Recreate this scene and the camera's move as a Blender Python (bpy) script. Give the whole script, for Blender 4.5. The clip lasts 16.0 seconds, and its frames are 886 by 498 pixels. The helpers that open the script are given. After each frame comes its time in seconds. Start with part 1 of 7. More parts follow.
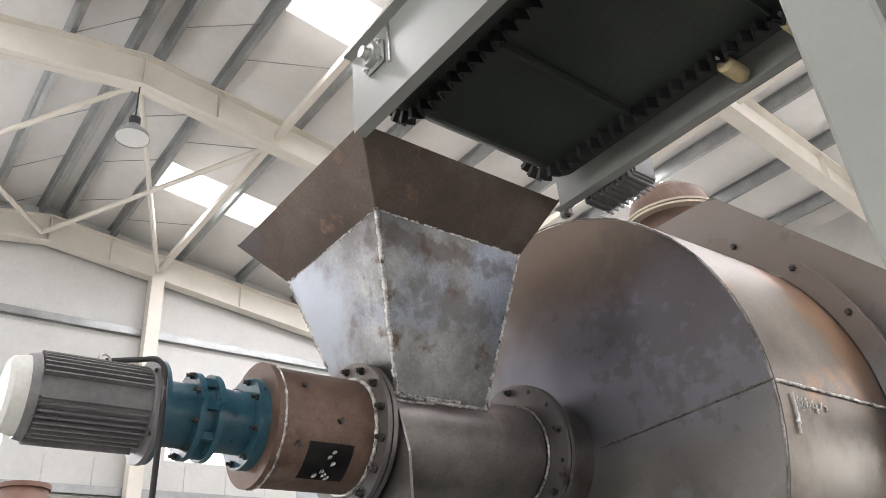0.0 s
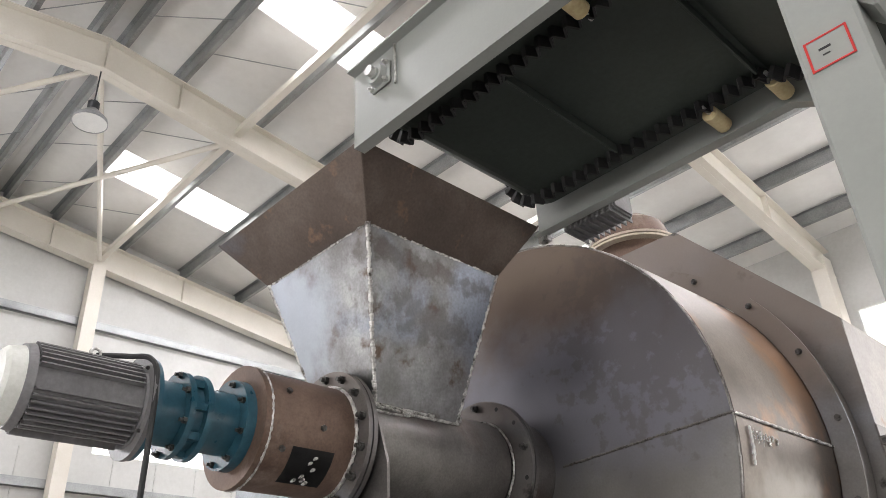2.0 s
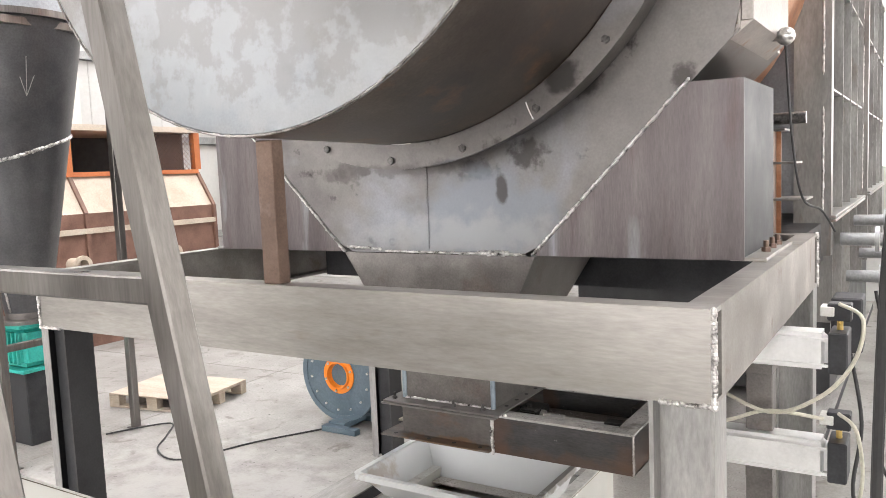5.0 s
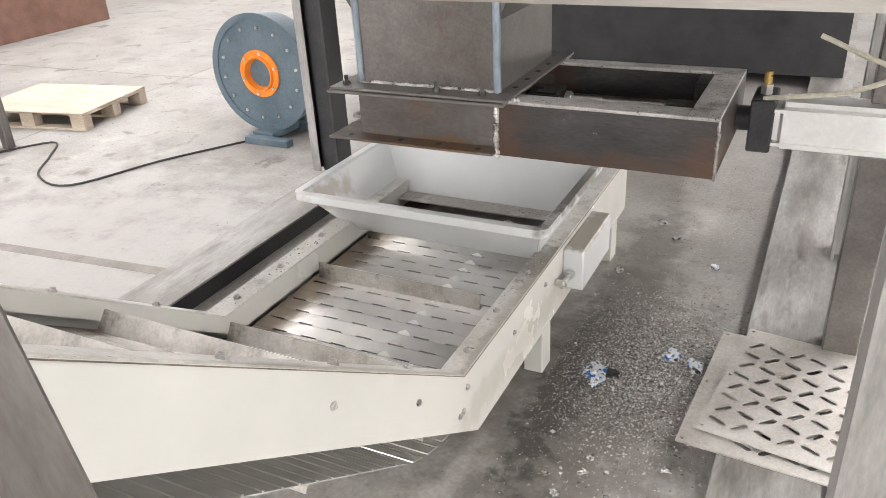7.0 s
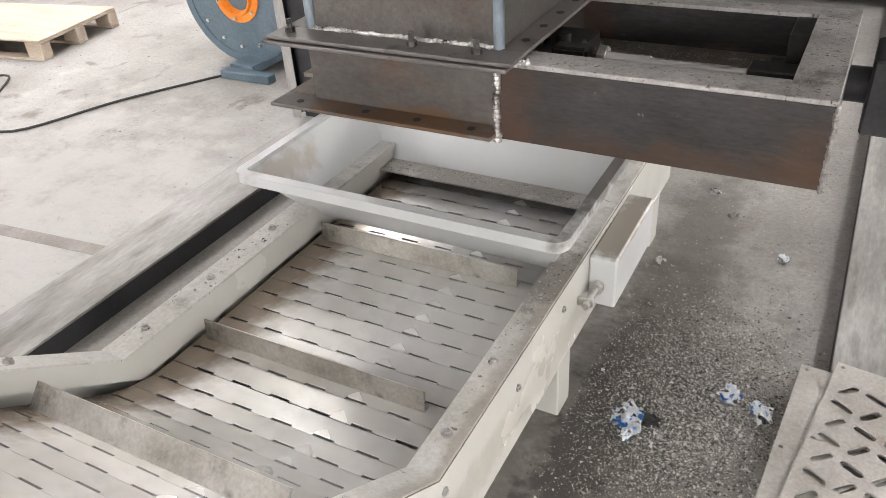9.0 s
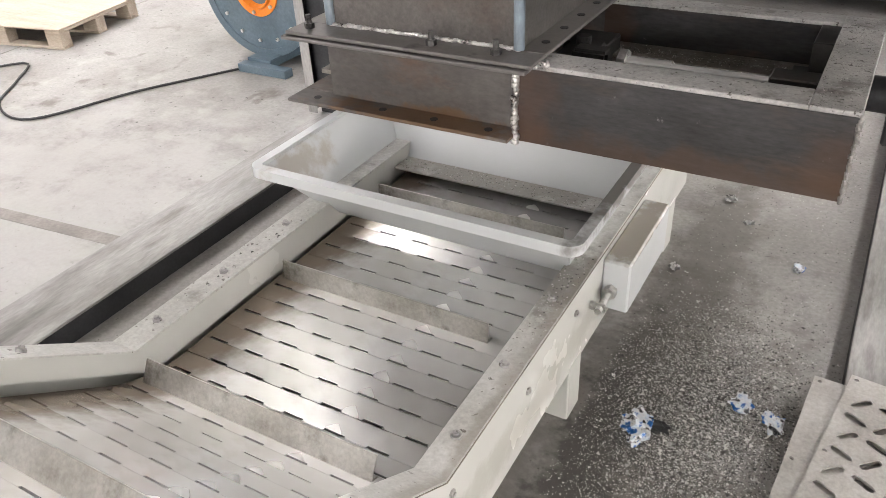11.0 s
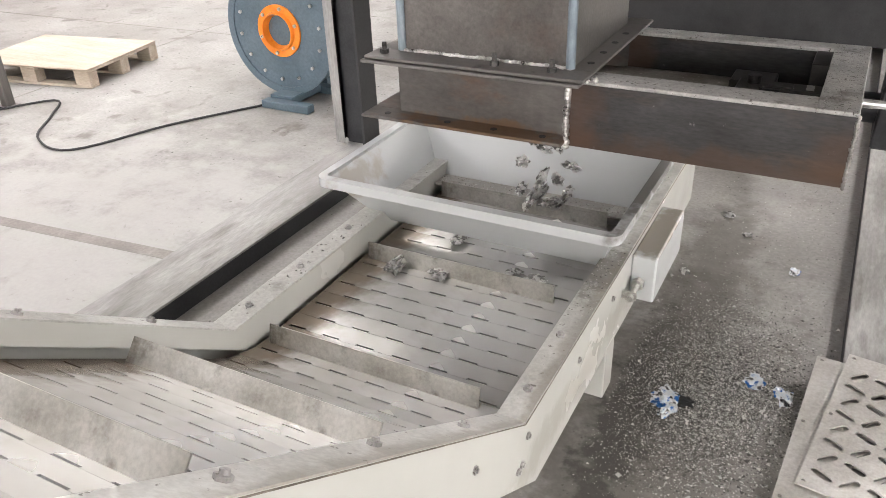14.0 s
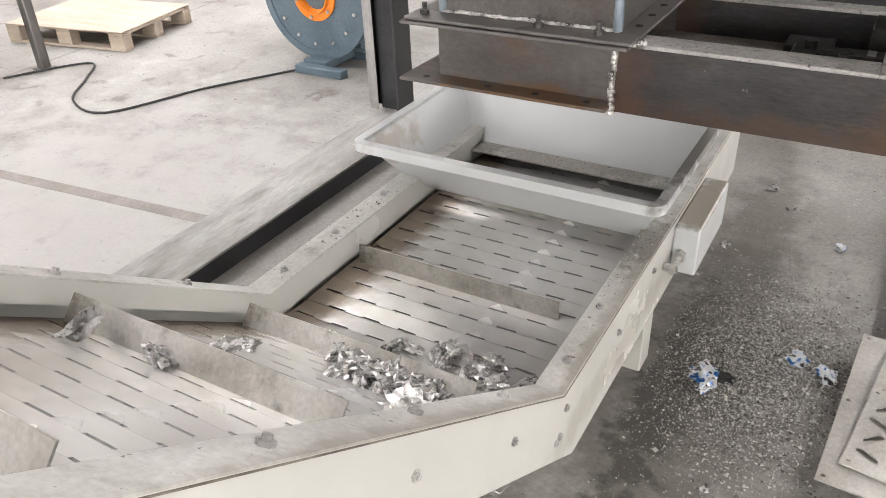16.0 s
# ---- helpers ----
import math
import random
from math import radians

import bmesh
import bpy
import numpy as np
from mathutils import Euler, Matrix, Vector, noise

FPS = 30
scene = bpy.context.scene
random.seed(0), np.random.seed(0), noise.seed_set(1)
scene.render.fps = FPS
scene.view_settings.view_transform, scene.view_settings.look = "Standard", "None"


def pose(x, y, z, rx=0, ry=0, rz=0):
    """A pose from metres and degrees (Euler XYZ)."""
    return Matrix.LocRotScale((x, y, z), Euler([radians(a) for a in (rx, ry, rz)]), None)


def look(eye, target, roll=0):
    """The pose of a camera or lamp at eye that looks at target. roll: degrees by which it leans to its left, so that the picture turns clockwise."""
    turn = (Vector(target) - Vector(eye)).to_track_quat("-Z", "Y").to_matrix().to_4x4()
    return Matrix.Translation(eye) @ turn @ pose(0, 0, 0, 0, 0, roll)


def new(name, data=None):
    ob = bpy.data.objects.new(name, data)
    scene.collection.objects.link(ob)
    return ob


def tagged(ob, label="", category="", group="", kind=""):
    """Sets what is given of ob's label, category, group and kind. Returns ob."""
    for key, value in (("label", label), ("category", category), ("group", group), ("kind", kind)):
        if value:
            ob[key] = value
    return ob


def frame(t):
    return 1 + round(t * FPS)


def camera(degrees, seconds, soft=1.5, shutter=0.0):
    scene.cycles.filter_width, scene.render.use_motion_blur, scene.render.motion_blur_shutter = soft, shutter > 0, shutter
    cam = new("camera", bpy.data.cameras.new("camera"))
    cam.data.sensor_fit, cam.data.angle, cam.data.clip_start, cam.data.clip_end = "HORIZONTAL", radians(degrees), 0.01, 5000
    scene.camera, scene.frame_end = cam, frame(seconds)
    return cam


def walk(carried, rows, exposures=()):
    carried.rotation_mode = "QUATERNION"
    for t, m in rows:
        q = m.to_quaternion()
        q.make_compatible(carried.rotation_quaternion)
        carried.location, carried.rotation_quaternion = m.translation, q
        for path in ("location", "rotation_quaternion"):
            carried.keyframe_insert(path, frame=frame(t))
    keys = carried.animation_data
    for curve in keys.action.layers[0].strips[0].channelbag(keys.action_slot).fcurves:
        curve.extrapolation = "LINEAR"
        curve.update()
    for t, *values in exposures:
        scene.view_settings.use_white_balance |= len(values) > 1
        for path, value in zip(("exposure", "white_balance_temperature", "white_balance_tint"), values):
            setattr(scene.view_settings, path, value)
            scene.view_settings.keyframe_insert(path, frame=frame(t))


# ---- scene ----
cam = camera(59.3, 16.0, soft=0.75)
PATH = [
    (0, (0.86, 0.969, 2.943), (-0.482, 2.087, 3.916), -4.9),
    (0.5, (0.794, 0.749, 2.93), (-0.468, 1.961, 3.899), -4.8),
    (1, (0.815, 0.697, 2.949), (-0.408, 1.94, 3.929), -4.5),
    (1.5, (0.827, 0.709, 2.945), (-0.39, 1.94, 3.947), -3.8),
    (2, (0.812, 0.721, 2.938), (-0.423, 1.949, 3.922), -3.1),
    (2.5, (0.798, 0.773, 2.901), (-0.43, 2.071, 3.799), -2.9),
    (3, (0.782, 0.875, 2.843), (-0.384, 2.328, 3.572), -3.4),
    (3.5, (0.733, 1.068, 2.766), (-0.38, 2.644, 3.293), -3.3),
    (4, (0.606, 1.417, 2.685), (-0.511, 3.043, 3.019), -2.7),
    (4.5, (0.395, 1.631, 2.584), (-0.714, 3.293, 2.653), -2.3),
    (5, (0.109, 1.852, 2.401), (-0.946, 3.54, 2.203), -2.4),
    (5.2, (0.007, 1.918, 2.337), (-1.023, 3.607, 2.041), -2.5),
    (7.3, (-0.86, 3.09, 1.851), (-1.672, 4.644, 0.889), -3.7),
    (7.5, (-0.924, 3.273, 1.819), (-1.738, 4.801, 0.818), -4.0),
    (8, (-1.02, 3.623, 1.787), (-1.846, 5.094, 0.713), -4.6),
    (10.5, (-1.029, 3.672, 1.786), (-1.888, 5.106, 0.688), -3.5),
    (11, (-1.035, 3.667, 1.788), (-1.9, 5.1, 0.693), -3.1),
    (11.5, (-1.039, 3.658, 1.787), (-1.91, 5.088, 0.693), -2.7),
    (12, (-1.042, 3.642, 1.78), (-1.927, 5.069, 0.693), -2.5),
    (12.5, (-1.049, 3.596, 1.787), (-1.939, 5.04, 0.726), -2.4),
    (13, (-1.081, 3.386, 1.823), (-1.942, 4.874, 0.801), -2.2),
    (13.5, (-1.081, 3.244, 1.833), (-1.919, 4.763, 0.836), -2.3),
    (14, (-1.081, 3.225, 1.827), (-1.917, 4.748, 0.836), -2.2),
    (14.5, (-1.08, 3.222, 1.824), (-1.917, 4.738, 0.824), -2.1),
    (15, (-1.109, 3.253, 1.789), (-1.951, 4.748, 0.762), -2.2),
    (15.5, (-1.122, 3.245, 1.789), (-1.979, 4.719, 0.743), -2.4),
    (16, (-1.125, 3.24, 1.796), (-2.006, 4.694, 0.743), -2.4),
]
walk(cam, [(t, look(eye, target, roll)) for t, eye, target, roll in PATH],
     [(0, -0.68, 6500, 10), (2.5, -0.71, 6500, 10), (3.5, -0.74, 6500, 10), (4.5, -0.20, 6520, 10.3), (5.0, 0.28, 6560, 10.6), (7.3, 0.46, 6590, 11), (16.0, 0.44, 6590, 11)])

# ---- world and light ----
world = bpy.data.worlds.new("sky")
scene.world = world
world.use_nodes = True
wn = world.node_tree.nodes
sky = wn.new("ShaderNodeTexSky")
sky.sky_type, sky.sun_disc, sky.sun_elevation, sky.sun_rotation = "NISHITA", False, radians(48), radians(120)
world.node_tree.links.new(sky.outputs[0], wn["Background"].inputs[0])
wn["Background"].inputs[1].default_value = 0.12
scene.view_settings.exposure = 0.0


def area_light(name, place, target, w, h, watts, colour=(0.968, 0.945, 1.0)):
    data = bpy.data.lights.new(name, "AREA")
    data.shape, data.size, data.size_y, data.energy, data.color = "RECTANGLE", w, h, watts, colour
    ob = new(name, data)
    ob.matrix_world = look(place, target)
    return ob


# ---- materials ----
TOPZ = 0.485         # height of the plate conveyor's flange


def surf(name, cols, scale=3.0, detail=6.0, rough=(0.4, 0.6), metal=0.0, bump=0.1, fine=60.0, stretch=(1, 1, 1),
         spots=None, spot_scale=5.0, spot_at=(0.56, 0.66), rand=0.0, spec=0.5, tint=None, tint_scale=0.9, tint_at=(0.48, 0.66),
         speck=None, speck_scale=55.0, speck_at=(0.64, 0.68), grain=0.36):
    """A layered surface: broad mottling in cols, optional patches (spots), fine grain in bump and gloss."""
    m = bpy.data.materials.new(name)
    m.use_nodes = True
    nt = m.node_tree
    nd, ln = nt.nodes, nt.links
    b = nd["Principled BSDF"]
    tc, mp = nd.new("ShaderNodeTexCoord"), nd.new("ShaderNodeMapping")
    mp.inputs["Scale"].default_value = stretch
    ln.new(tc.outputs["Object"], mp.inputs["Vector"])
    n1, n2, n3 = (nd.new("ShaderNodeTexNoise") for _ in range(3))
    for n, s, d in ((n1, scale, detail), (n2, fine, 4.0), (n3, spot_scale, 5.0)):
        n.inputs["Scale"].default_value, n.inputs["Detail"].default_value = s, d
        n.inputs["Roughness"].default_value = 0.62
        ln.new(mp.outputs[0], n.inputs["Vector"])
    ramp = nd.new("ShaderNodeValToRGB")
    el = ramp.color_ramp.elements
    while len(el) < len(cols):
        el.new(0.5)
    for e, (p, c) in zip(el, cols):
        e.position, e.color = p, (*c, 1)
    ln.new(n1.outputs["Fac"], ramp.inputs[0])
    colour = ramp.outputs[0]
    if spots:
        r2, mix = nd.new("ShaderNodeValToRGB"), nd.new("ShaderNodeMix")
        mix.data_type = "RGBA"
        r2.color_ramp.elements[0].position, r2.color_ramp.elements[1].position = spot_at
        ln.new(n3.outputs["Fac"], r2.inputs[0])
        ln.new(r2.outputs[0], mix.inputs["Factor"])
        ln.new(colour, mix.inputs[6])
        mix.inputs[7].default_value = (*spots, 1)
        colour = mix.outputs[2]
    if tint:
        n4, r4, mx = nd.new("ShaderNodeTexNoise"), nd.new("ShaderNodeValToRGB"), nd.new("ShaderNodeMix")
        mx.data_type = "RGBA"
        n4.inputs["Scale"].default_value, n4.inputs["Detail"].default_value, n4.inputs["Distortion"].default_value = tint_scale, 5.0, 0.6
        ln.new(mp.outputs[0], n4.inputs["Vector"])
        r4.color_ramp.elements[0].position, r4.color_ramp.elements[1].position = tint_at
        ln.new(n4.outputs["Fac"], r4.inputs[0])
        ln.new(r4.outputs[0], mx.inputs["Factor"])
        ln.new(colour, mx.inputs[6])
        mx.inputs[7].default_value = (*tint, 1)
        colour = mx.outputs[2]
    if speck:
        n5, r5, m5 = nd.new("ShaderNodeTexNoise"), nd.new("ShaderNodeValToRGB"), nd.new("ShaderNodeMix")
        m5.data_type = "RGBA"
        n5.inputs["Scale"].default_value, n5.inputs["Detail"].default_value, n5.inputs["Roughness"].default_value = speck_scale, 6.0, 0.6
        ln.new(tc.outputs["Object"], n5.inputs["Vector"])
        r5.color_ramp.elements[0].position, r5.color_ramp.elements[1].position = speck_at
        ln.new(n5.outputs["Fac"], r5.inputs[0])
        ln.new(r5.outputs[0], m5.inputs["Factor"])
        ln.new(colour, m5.inputs[6])
        m5.inputs[7].default_value = (*speck, 1)
        colour = m5.outputs[2]
    g = nd.new("ShaderNodeMix")
    g.data_type, g.blend_type = "RGBA", "OVERLAY"
    g.inputs["Factor"].default_value = grain
    ln.new(colour, g.inputs[6])
    ln.new(n2.outputs["Fac"], g.inputs[7])
    colour = g.outputs[2]
    if rand:
        oi, hs, mr = nd.new("ShaderNodeObjectInfo"), nd.new("ShaderNodeHueSaturation"), nd.new("ShaderNodeMapRange")
        mr.inputs[3].default_value, mr.inputs[4].default_value = 1 - rand, 1 + rand
        ln.new(oi.outputs["Random"], mr.inputs[0])
        ln.new(mr.outputs[0], hs.inputs["Value"])
        ln.new(colour, hs.inputs["Color"])
        colour = hs.outputs[0]
    ln.new(colour, b.inputs["Base Color"])
    rr = nd.new("ShaderNodeMapRange")
    rr.inputs[1].default_value, rr.inputs[2].default_value = 0.3, 0.7
    rr.inputs[3].default_value, rr.inputs[4].default_value = rough
    ln.new(n1.outputs["Fac"], rr.inputs[0])
    ln.new(rr.outputs[0], b.inputs["Roughness"])
    b.inputs["Metallic"].default_value = metal
    b.inputs["Specular IOR Level"].default_value = spec
    if bump:
        bp = nd.new("ShaderNodeBump")
        bp.inputs["Strength"].default_value, bp.inputs["Distance"].default_value = bump, 0.004
        ln.new(n2.outputs["Fac"], bp.inputs["Height"])
        ln.new(bp.outputs[0], b.inputs["Normal"])
    return m


def stain_or_sheen(m, colour, centre, radii, amount=0.9, soft=0.6, ragged=0.8, scale=4.0):
    """Add one patch of its own shape to a surface (stains, also painted sheen): an ellipsoid with a ragged edge."""
    nd, ln = m.node_tree.nodes, m.node_tree.links
    base = nd["Principled BSDF"].inputs["Base Color"]
    old = base.links[0].from_socket
    geo, tc, no = nd.new("ShaderNodeNewGeometry"), nd.new("ShaderNodeTexCoord"), nd.new("ShaderNodeTexNoise")
    sub, mul, size = (nd.new("ShaderNodeVectorMath") for _ in range(3))
    sub.operation, mul.operation, size.operation = "SUBTRACT", "MULTIPLY", "LENGTH"
    sub.inputs[1].default_value = centre
    mul.inputs[1].default_value = [1 / q for q in radii]
    ln.new(geo.outputs["Position"], sub.inputs[0])
    ln.new(sub.outputs[0], mul.inputs[0])
    ln.new(mul.outputs[0], size.inputs[0])
    no.inputs["Scale"].default_value, no.inputs["Detail"].default_value, no.inputs["Roughness"].default_value = scale, 8.0, 0.62
    ln.new(tc.outputs["Object"], no.inputs["Vector"])
    rag = nd.new("ShaderNodeMath")
    rag.operation = "MULTIPLY_ADD"
    rag.inputs[1].default_value, rag.inputs[2].default_value = 2.4 * ragged, -1.2 * ragged
    ln.new(no.outputs["Fac"], rag.inputs[0])
    add, mr, mix = nd.new("ShaderNodeMath"), nd.new("ShaderNodeMapRange"), nd.new("ShaderNodeMix")
    ln.new(size.outputs["Value"], add.inputs[0])
    ln.new(rag.outputs[0], add.inputs[1])
    mr.interpolation_type = "SMOOTHSTEP"
    mr.inputs[1].default_value, mr.inputs[2].default_value = 1 - soft / 2, 1 + soft / 2
    mr.inputs[3].default_value, mr.inputs[4].default_value = amount, 0.0
    ln.new(add.outputs[0], mr.inputs[0])
    mix.data_type = "RGBA"
    ln.new(mr.outputs[0], mix.inputs["Factor"])
    ln.new(old, mix.inputs[6])
    mix.inputs[7].default_value = (*colour, 1)
    ln.new(mix.outputs[2], base)


def glow(name, colour, strength):
    m = bpy.data.materials.new(name)
    m.use_nodes = True
    b = m.node_tree.nodes["Principled BSDF"]
    b.inputs["Base Color"].default_value = (0.8, 0.8, 0.8, 1)
    b.inputs["Emission Color"].default_value = (*colour, 1)
    b.inputs["Emission Strength"].default_value = strength
    return m


M_STEEL = surf("mill_scale_steel", [(0.3, (0.10, 0.092, 0.087)), (0.5, (0.175, 0.163, 0.155)), (0.7, (0.28, 0.265, 0.25))], 2.2, 11, (0.27, 0.46), 0.78, 0.06, 90,
               spots=(0.12, 0.08, 0.062), spot_scale=2.6, spot_at=(0.56, 0.76))
M_DISC = surf("blued_steel_disc", [(0.30, (0.125, 0.118, 0.112)), (0.45, (0.19, 0.183, 0.177)), (0.55, (0.24, 0.235, 0.23)), (0.70, (0.33, 0.327, 0.322))], 1.7, 9, (0.30, 0.46), 0.76, 0.05, 90)
stain_or_sheen(M_DISC, (0.215, 0.20, 0.183), (-1.6, 4.1, 3.55), (1.5, 9, 0.5), 0.6, 1.0, 0.8, 3.0)
stain_or_sheen(M_DISC, (0.215, 0.212, 0.25), (-1.5, 4.1, 4.35), (1.3, 9, 0.50), 0.8, 0.9, 0.7, 2.0)
stain_or_sheen(M_DISC, (0.165, 0.12, 0.094), (-1.9, 4.1, 5.25), (1.5, 9, 0.55), 0.9, 0.9, 0.7, 2.6)
stain_or_sheen(M_DISC, (0.21, 0.165, 0.13), (-1.8, 4.1, 5.22), (0.5, 9, 0.16), 0.6, 0.8, 0.8, 3.0)
# pale lower patches: cloudy smudges together with painted reflection of windows and floor
stain_or_sheen(M_DISC, (0.27, 0.275, 0.275), (-1.9, 4.1, 2.95), (1.1, 9, 0.25), 0.5, 1.2, 1.6, 4.5)
stain_or_sheen(M_DISC, (0.24, 0.27, 0.31), (-2.3, 4.1, 2.75), (0.8, 9, 0.22), 0.5, 1.2, 0.9, 2.2)
stain_or_sheen(M_DISC, (0.31, 0.31, 0.307), (-2.0, 4.1, 3.05), (1.2, 9, 0.38), 0.35, 1.0, 1.6, 5)
stain_or_sheen(M_DISC, (0.15, 0.14, 0.13), (-2.1, 4.1, 3.30), (1.0, 9, 0.22), 0.28, 0.9, 2.0, 6)
stain_or_sheen(M_DISC, (0.27, 0.285, 0.30), (-2.5, 4.1, 3.05), (0.42, 9, 0.30), 0.45, 1.1, 1.2, 3)
stain_or_sheen(M_DISC, (0.34, 0.35, 0.36), (-1.5, 4.1, 3.25), (0.30, 9, 0.16), 0.45, 1.0, 1.4, 6)
stain_or_sheen(M_DISC, (0.15, 0.125, 0.11), (-0.98, 4.1, 3.42), (0.05, 9, 0.06), 0.6, 0.7, 0.5, 8)
stain_or_sheen(M_DISC, (0.16, 0.14, 0.125), (-2.05, 4.1, 3.36), (0.05, 9, 0.055), 0.5, 0.7, 0.6, 9)
stain_or_sheen(M_DISC, (0.30, 0.31, 0.325), (-1.95, 4.1, 3.12), (1.0, 9, 0.36), 0.5, 0.6, 2.0, 4.2)
stain_or_sheen(M_DISC, (0.17, 0.155, 0.145), (-1.75, 4.1, 3.2), (0.9, 9, 0.34), 0.4, 0.55, 2.2, 6.5)
stain_or_sheen(M_DISC, (0.12, 0.10, 0.09), (-1.1, 4.1, 4.6), (0.5, 9, 0.5), 0.4, 0.5, 2.2, 9)
M_PLATE = surf("grey_steel_plate", [(0.3, (0.13, 0.122, 0.12)), (0.5, (0.20, 0.188, 0.18)), (0.7, (0.27, 0.255, 0.245))], 1.8, 7, (0.4, 0.6), 0.7, 0.05, 80,
                spots=(0.055, 0.05, 0.048), spot_scale=4.0, spot_at=(0.63, 0.70), tint=(0.27, 0.28, 0.31), tint_scale=1.3, tint_at=(0.52, 0.72), grain=0.2)
stain_or_sheen(M_PLATE, (0.245, 0.20, 0.172), (-1.6, 5.3, 5.2), (1.8, 9, 0.95), 0.75, 0.9, 0.8, 2.5)
stain_or_sheen(M_PLATE, (0.045, 0.04, 0.038), (-0.80, 5.36, 2.77), (0.05, 9, 0.05), 0.75, 0.9, 1.2, 14)
stain_or_sheen(M_PLATE, (0.05, 0.045, 0.042), (-1.57, 5.36, 2.47), (0.085, 9, 0.07), 0.8, 0.9, 1.3, 14)
stain_or_sheen(M_PLATE, (0.05, 0.045, 0.042), (-1.86, 5.36, 2.40), (0.10, 9, 0.05), 0.75, 0.9, 1.3, 14)
stain_or_sheen(M_PLATE, (0.24, 0.27, 0.32), (-1.85, 5.36, 2.15), (0.45, 9, 0.22), 0.6, 0.8, 0.9, 3)
stain_or_sheen(M_PLATE, (0.06, 0.052, 0.048), (-1.72, 5.36, 2.30), (0.03, 9, 0.07), 0.8, 0.6, 0.6, 12)
stain_or_sheen(M_PLATE, (0.035, 0.032, 0.03), (-1.28, 5.12, 2.80), (0.085, 9, 0.075), 0.85, 0.6, 0.7, 9)
stain_or_sheen(M_PLATE, (0.05, 0.045, 0.042), (-2.72, 5.36, 2.42), (0.16, 9, 0.05), 0.5, 0.8, 1.6, 12)
stain_or_sheen(M_PLATE, (0.06, 0.055, 0.05), (-2.3, 5.36, 2.42), (0.35, 9, 0.03), 0.45, 0.9, 1.6, 12)
stain_or_sheen(M_PLATE, (0.36, 0.36, 0.36), (-1.95, 5.36, 2.06), (0.55, 9, 0.10), 0.5, 1.2, 1.4, 8)
M_BEAM = surf("rolled_steel_beam", [(0.3, (0.19, 0.175, 0.16)), (0.5, (0.30, 0.285, 0.265)), (0.7, (0.45, 0.43, 0.405))], 3.4, 10, (0.36, 0.56), 0.7, 0.06, 90,
              stretch=(0.16, 1, 1), spots=(0.17, 0.115, 0.08), spot_scale=5, spot_at=(0.60, 0.77), grain=0.24)
M_TUBE = surf("bare_steel_tube", [(0.3, (0.11, 0.102, 0.094)), (0.5, (0.175, 0.164, 0.152)), (0.7, (0.27, 0.257, 0.243))], 5, 8, (0.26, 0.46), 0.8, 0.05, 90,
              stretch=(1, 1, 0.10), spots=(0.16, 0.10, 0.07), spot_scale=7, spot_at=(0.6, 0.78))
M_BROWN = surf("rust_brown_steel", [(0.3, (0.095, 0.060, 0.045)), (0.5, (0.155, 0.102, 0.077)), (0.7, (0.235, 0.163, 0.128))], 3.0, 9, (0.4, 0.6), 0.45, 0.06, 80,
               spots=(0.26, 0.20, 0.17), spot_scale=3.6, spot_at=(0.6, 0.75))
M_HOPPER = surf("ground_steel_hopper", [(0.30, (0.13, 0.12, 0.115)), (0.46, (0.20, 0.195, 0.195)), (0.56, (0.28, 0.28, 0.285)), (0.70, (0.46, 0.46, 0.46))], 2.4, 11, (0.26, 0.46), 0.75, 0.06, 70,
                spots=(0.115, 0.08, 0.06), spot_scale=7.5, spot_at=(0.57, 0.70), tint=(0.25, 0.275, 0.33), tint_scale=1.6, tint_at=(0.54, 0.68))
# bluish reflection on the left of the hopper, painted as a pale patch
stain_or_sheen(M_HOPPER, (0.42, 0.46, 0.52), (-2.40, 2.75, 4.65), (0.30, 0.2, 0.42), 0.7, 0.9, 0.7, 4)
stain_or_sheen(M_HOPPER, (0.08, 0.062, 0.052), (-1.74, 3.1, 4.79), (0.12, 0.6, 0.05), 0.6, 1.0, 1.6, 14)
stain_or_sheen(M_HOPPER, (0.085, 0.07, 0.06), (-1.82, 3.2, 4.55), (0.2, 0.3, 0.10), 0.5, 1.0, 1.8, 14)
M_CYCLONE = surf("pale_cyclone_sheet", [(0.35, (0.34, 0.37, 0.40)), (0.65, (0.43, 0.46, 0.49))], 0.9, 5, (0.35, 0.5), 0.3, 0.02, 40)
M_COLLAR = surf("brown_steel_collar", [(0.28, (0.075, 0.058, 0.050)), (0.5, (0.115, 0.088, 0.074)), (0.72, (0.18, 0.145, 0.125))], 2.2, 8, (0.34, 0.52), 0.6, 0.06, 70,
                spots=(0.21, 0.13, 0.09), spot_scale=5.5, spot_at=(0.62, 0.72), tint=(0.12, 0.12, 0.14), tint_scale=1.4, tint_at=(0.54, 0.68))
M_WELD = surf("weld_bead", [(0.36, (0.22, 0.205, 0.195)), (0.56, (0.74, 0.73, 0.71))], 22, 5, (0.24, 0.45), 0.85, 0.6, 120)
M_PAINT = surf("grey_white_paint", [(0.35, (0.565, 0.565, 0.525)), (0.65, (0.625, 0.622, 0.58))], 1.2, 5, (0.19, 0.30), 0.0, 0.02, 60, grain=0.0)
M_TRAY = surf("cool_white_paint", [(0.35, (0.585, 0.603, 0.605)), (0.65, (0.635, 0.652, 0.655))], 1.2, 5, (0.20, 0.28), 0.0, 0.02, 60, grain=0.0)
